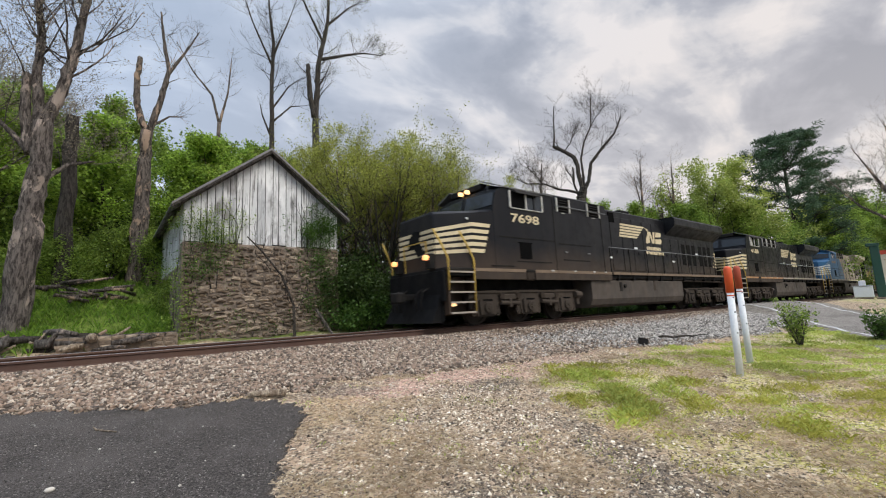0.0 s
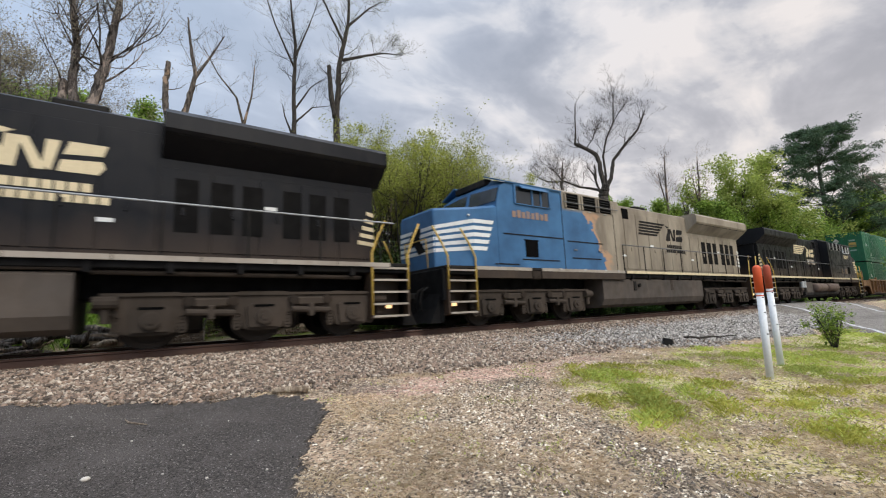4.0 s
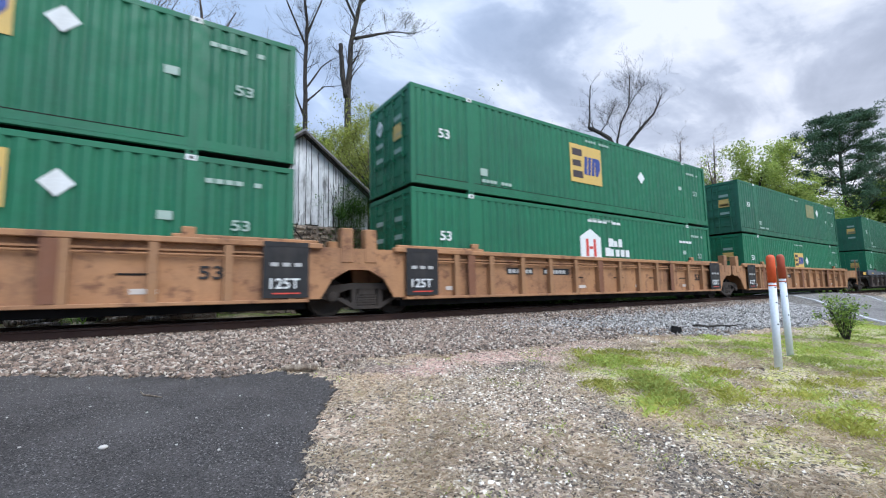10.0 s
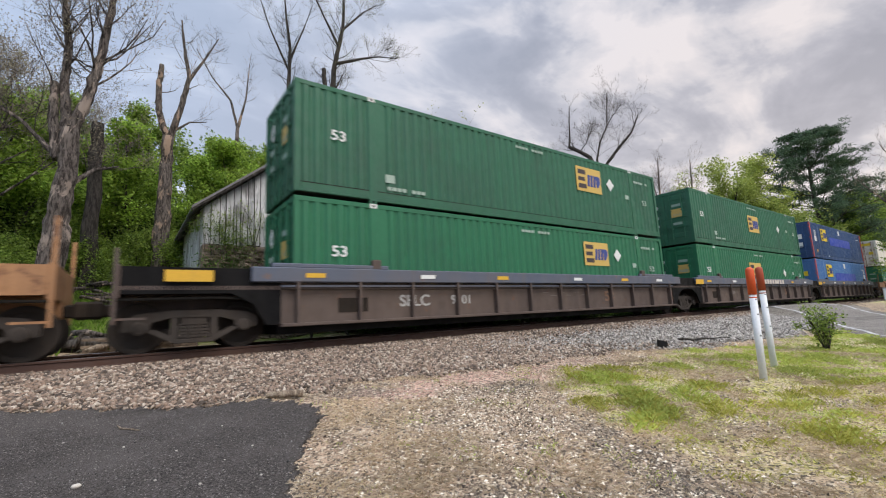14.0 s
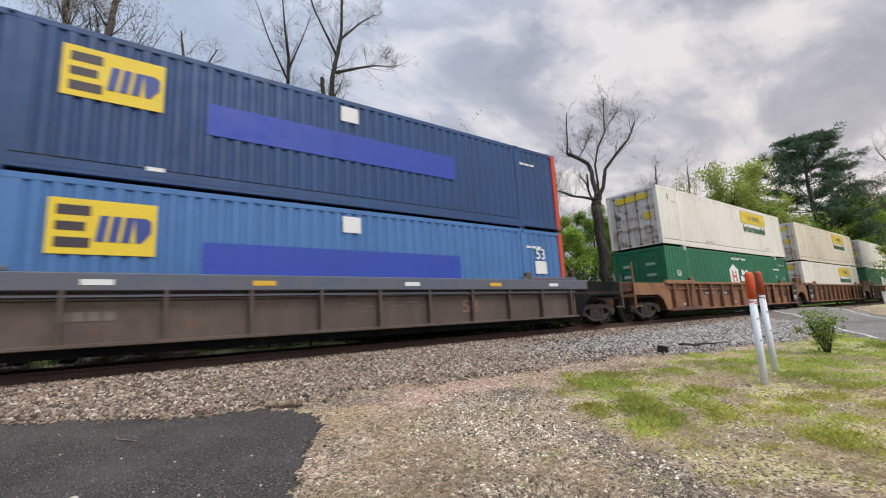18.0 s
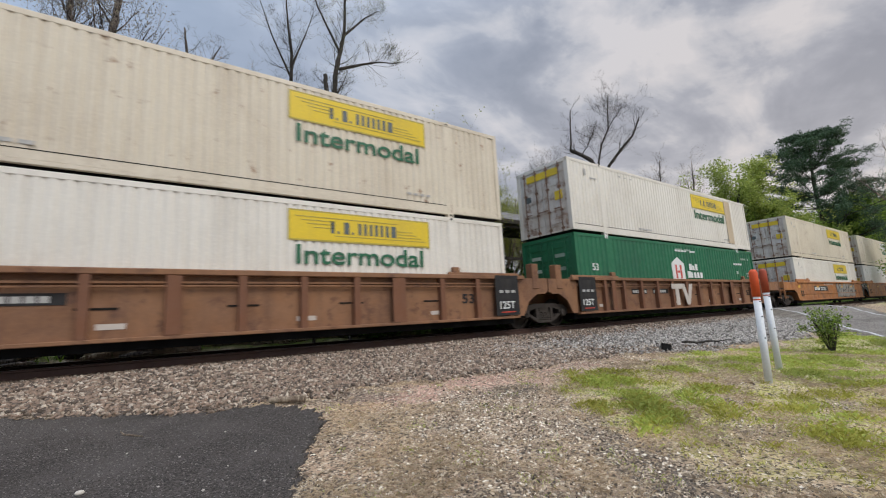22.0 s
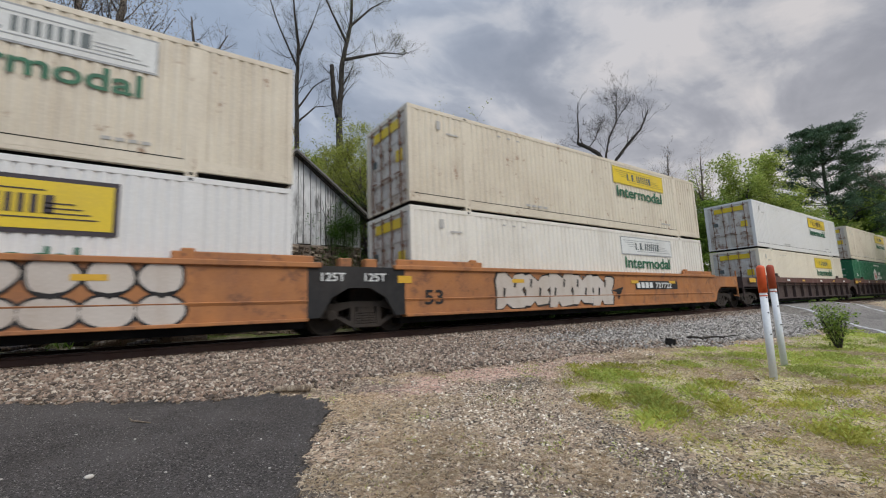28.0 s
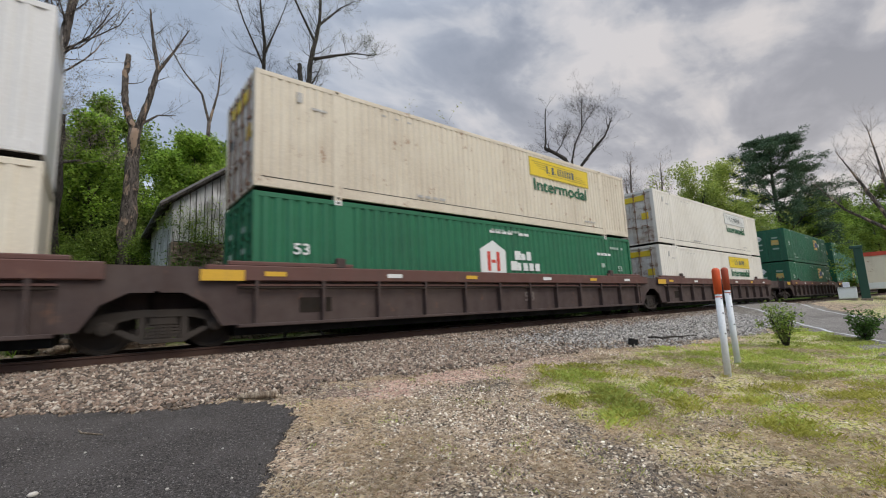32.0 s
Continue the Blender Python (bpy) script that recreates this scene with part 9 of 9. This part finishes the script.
def in_pad(x, y):
    edge = np.interp(y, [-6, 0.5, 2.2, 3.15, 3.85, 4.55, 5.1, 5.55, 5.95, 6.3], [0.0, 0.2, 0.55, 0.85, 1.15, 1.45, 1.75, 2.02, 2.12, 1.95])
    far = np.interp(x, [-12, -6.0, -2.5, -0.9, 0.1, 0.9, 1.55, 1.95, 2.12], [8.6, 8.5, 8.1, 7.62, 7.22, 6.98, 6.75, 6.3, 5.95])
    return (x < edge) & (y < far) | (y < far) & (x < 1.95) & (y > 5.9)


def scatter_all():
    g = np.random.RandomState(8)
    # ballast, thick near the eye
    n = 205000
    x = np.concatenate([g.uniform(-3.5, 9, n), g.uniform(9, 34, n // 2)])
    y = g.uniform(4.0, 13.6, len(x))
    keep = (g.uniform(size=len(x)) < zone_ballast(x, y)) & off_track(x, y) & off_road(x, y) & ~in_pad(x, y) & ((y < 12.4) | (g.uniform(size=len(x)) < 0.5))
    x, y = x[keep], y[keep]
    pale = (x > 9.6 + 0.9 * (7.0 - y) + 1.2 * g.normal(size=len(x))) & (y < 8.4 + 0.4 * g.normal(size=len(x)))
    s = 0.017 + 0.045 * g.uniform(0, 1, len(x)) ** 1.5
    strewn("ballast", x[~pale], y[~pale], s[~pale], "ballast", "crushed brown-grey track ballast", g)
    strewn("pale_ballast", x[pale], y[pale], s[pale], "pale_ballast", "fresh pale grey ballast by the crossing", g)
    # far ballast strip to the left and right, coarser
    x = np.concatenate([g.uniform(-14, -3.5, 6000), g.uniform(34, 60, 5000)])
    y = g.uniform(8.2, 13.4, len(x))
    keep = off_track(x, y) & off_road(x, y)
    strewn("far_ballast", x[keep], y[keep], g.uniform(0.05, 0.1, keep.sum()), "ballast", "track ballast further along the line", g)
    # pebbles over the earth: pale ones in drifts, dark chippings in bands
    n = 230000
    x, y = g.uniform(0.0, 1.0, n) ** 0.8 * 9.5 + 0.1, g.uniform(0.2, 7.0, n)
    w = np.clip(0.10 + 0.16 * fbm(x, y, 1.4, 21) + 0.55 * zone_pebble(x, y), 0.02, 1) * (1 - 0.85 * zone_grass(x, y)) * (1 - zone_ballast(x, y))
    keep = (g.uniform(size=n) < w) & ~in_pad(x, y)
    sz = 0.010 + 0.034 * g.uniform(size=keep.sum()) ** 2.0 + 0.02 * (g.uniform(size=keep.sum()) < 0.02)
    strewn("pebbles", x[keep], y[keep], sz, "pebble", "pale pebbles scattered over dry earth", g, "half", 0.1)
    n = 150000
    x, y = g.uniform(0.1, 8.5, n), g.uniform(0.2, 7.0, n)
    w = np.clip(0.05 + 0.1 * fbm(x, y, 1.8, 22) + 0.6 * zone_dark(x, y), 0.02, 1) * (1 - 0.85 * zone_grass(x, y)) * (1 - zone_ballast(x, y))
    keep = (g.uniform(size=n) < w) & ~in_pad(x, y)
    strewn("chippings", x[keep], y[keep], 0.008 + 0.02 * g.uniform(size=keep.sum()) ** 1.5, "chipping", "dark grey chippings strewn over dry earth", g, "half", 0.1)
    n = 9000
    x, y = g.uniform(-7, 2.0, n), g.uniform(1.5, 8.0, n)
    keep = in_pad(x, y)
    strewn("asphalt_grit", x[keep], y[keep], g.uniform(0.005, 0.012, keep.sum()) * np.where(g.uniform(size=keep.sum()) < 0.02, 2.2, 1.0), "grit", "loose grit on the asphalt", g, "octa", 0.3, 0.022)
    # grass: green blades in clumps, dry stems between
    def blades(name, x, y, h, wdt, mat, label, flat):
        n = len(x)
        a = g.uniform(0, 6.28, n)
        lean = g.uniform(0.1, 0.9, n) * flat
        b = g.uniform(0, 6.28, n)
        zb = land(x, y)
        p0 = np.stack([x - np.cos(a) * wdt, y - np.sin(a) * wdt, zb], -1)
        p1 = np.stack([x + np.cos(a) * wdt, y + np.sin(a) * wdt, zb], -1)
        p2 = np.stack([x + np.cos(b) * lean * h + np.cos(a) * wdt * 0.4, y + np.sin(b) * lean * h + np.sin(a) * wdt * 0.4, zb + h * 0.75], -1)
        p3 = np.stack([x + np.cos(b) * lean * h * 1.7, y + np.sin(b) * lean * h * 1.7, zb + h * (1.05 - 0.4 * np.minimum(lean, 1))], -1)
        v = np.stack([p0, p1, p2, p3], 1).reshape(-1, 3)
        f = np.arange(n * 4).reshape(-1, 4)
        tagged(new(name, raw(name, v, f, M[mat])), label, "grass", kind="stuff")
    n = 420000
    x, y = 3.0 + 19 * g.uniform(0, 1, n) ** 1.5, g.uniform(-1.5, 6.2, n)
    cl = np.clip(fbm(x, y, 3.4, 33) + 0.25, 0, 1)
    lu = lushness(x, y)
    keep = (g.uniform(size=n) < zone_grass(x, y) * (0.06 + 0.5 * cl ** 1.3 + 0.5 * lu * (0.3 + cl))) & off_road(x, y) & (y < 0.35 * x + 3.4)
    x, y, cl, lu = x[keep], y[keep], cl[keep], lu[keep]
    rich = g.uniform(size=len(x)) < lu * 0.85
    h = g.uniform(0.02, 0.07, len(x)) * (0.5 + 0.9 * cl) * (1 + 0.5 * lu * (x < 8.5))
    wd = g.uniform(0.0018, 0.0042, len(x)) * np.clip(x / 6, 1, 2.2)
    blades("verge_grass", x[~rich], y[~rich], h[~rich], wd[~rich], "grass_green", "patchy yellow-green verge grass", 0.9)
    blades("lush_grass", x[rich], y[rich], h[rich], wd[rich], "grass_lush", "thick green tufts of verge grass", 0.8)
    n = 260000
    x, y = 0.2 + 13 * g.uniform(0, 1, n) ** 1.3, g.uniform(0.1, 6.9, n)
    keep = (g.uniform(size=n) < np.clip(0.28 + 0.75 * fbm(x, y, 2.0, 41) - 0.35 * zone_red(x, y), 0, 1) * (1 - 0.75 * zone_dark(x, y)) * (1 - 0.5 * zone_pebble(x, y))) & ~in_pad(x, y) & off_road(x, y) & (zone_ballast(x, y) < 0.3)
    blades("dry_grass", x[keep], y[keep], g.uniform(0.012, 0.045, keep.sum()), g.uniform(0.0012, 0.003, keep.sum()), "grass_dry", "dry flattened grass and straw", 2.0)
    n = 26000
    x, y = g.uniform(0.3, 6.5, n), g.uniform(0.3, 6.6, n)
    keep = (g.uniform(size=n) < np.clip(1.6 * fbm(x, y, 3.2, 43) - 0.62, 0, 1)) & ~in_pad(x, y) & (zone_ballast(x, y) < 0.3)
    blades("weeds", x[keep], y[keep], g.uniform(0.012, 0.04, keep.sum()), g.uniform(0.002, 0.004, keep.sum()), "grass_lush", "sparse green weeds in the dry earth", 0.9)
    n = 60000
    x, y = g.uniform(-8, 6, n), g.uniform(14.0, 24, n)
    keep = g.uniform(size=n) < zone_grass(x, y) * np.clip(0.5 + fbm(x, y, 1.0, 51), 0.1, 1)
    blades("bank_grass", x[keep], y[keep], g.uniform(0.08, 0.28, keep.sum()), g.uniform(0.006, 0.014, keep.sum()), "bank_grass", "lush green grass on the bank across the track", 0.6)


scatter_all()


# ---- what moves ----
def motions():
    """The train runs by from right to left at a steady pace, its wheels rolling."""
    stops = [i * 2.0 for i in range(17)]
    turns = [i * 0.06 for i in range(534)] + [32.0]
    for ob, x, r, way in WHEELS:
        walk(ob, [(t, pose(x, 0, r, 0, -way * math.degrees(run(t) / r), 0)) for t in turns])
    for ob, x, reverse, z in TRAIN:
        walk(ob, [(t, pose(x - run(t), TRACK_Y, RAIL_Z + z, 0, 0, 180 if reverse else 0)) for t in stops])


motions()
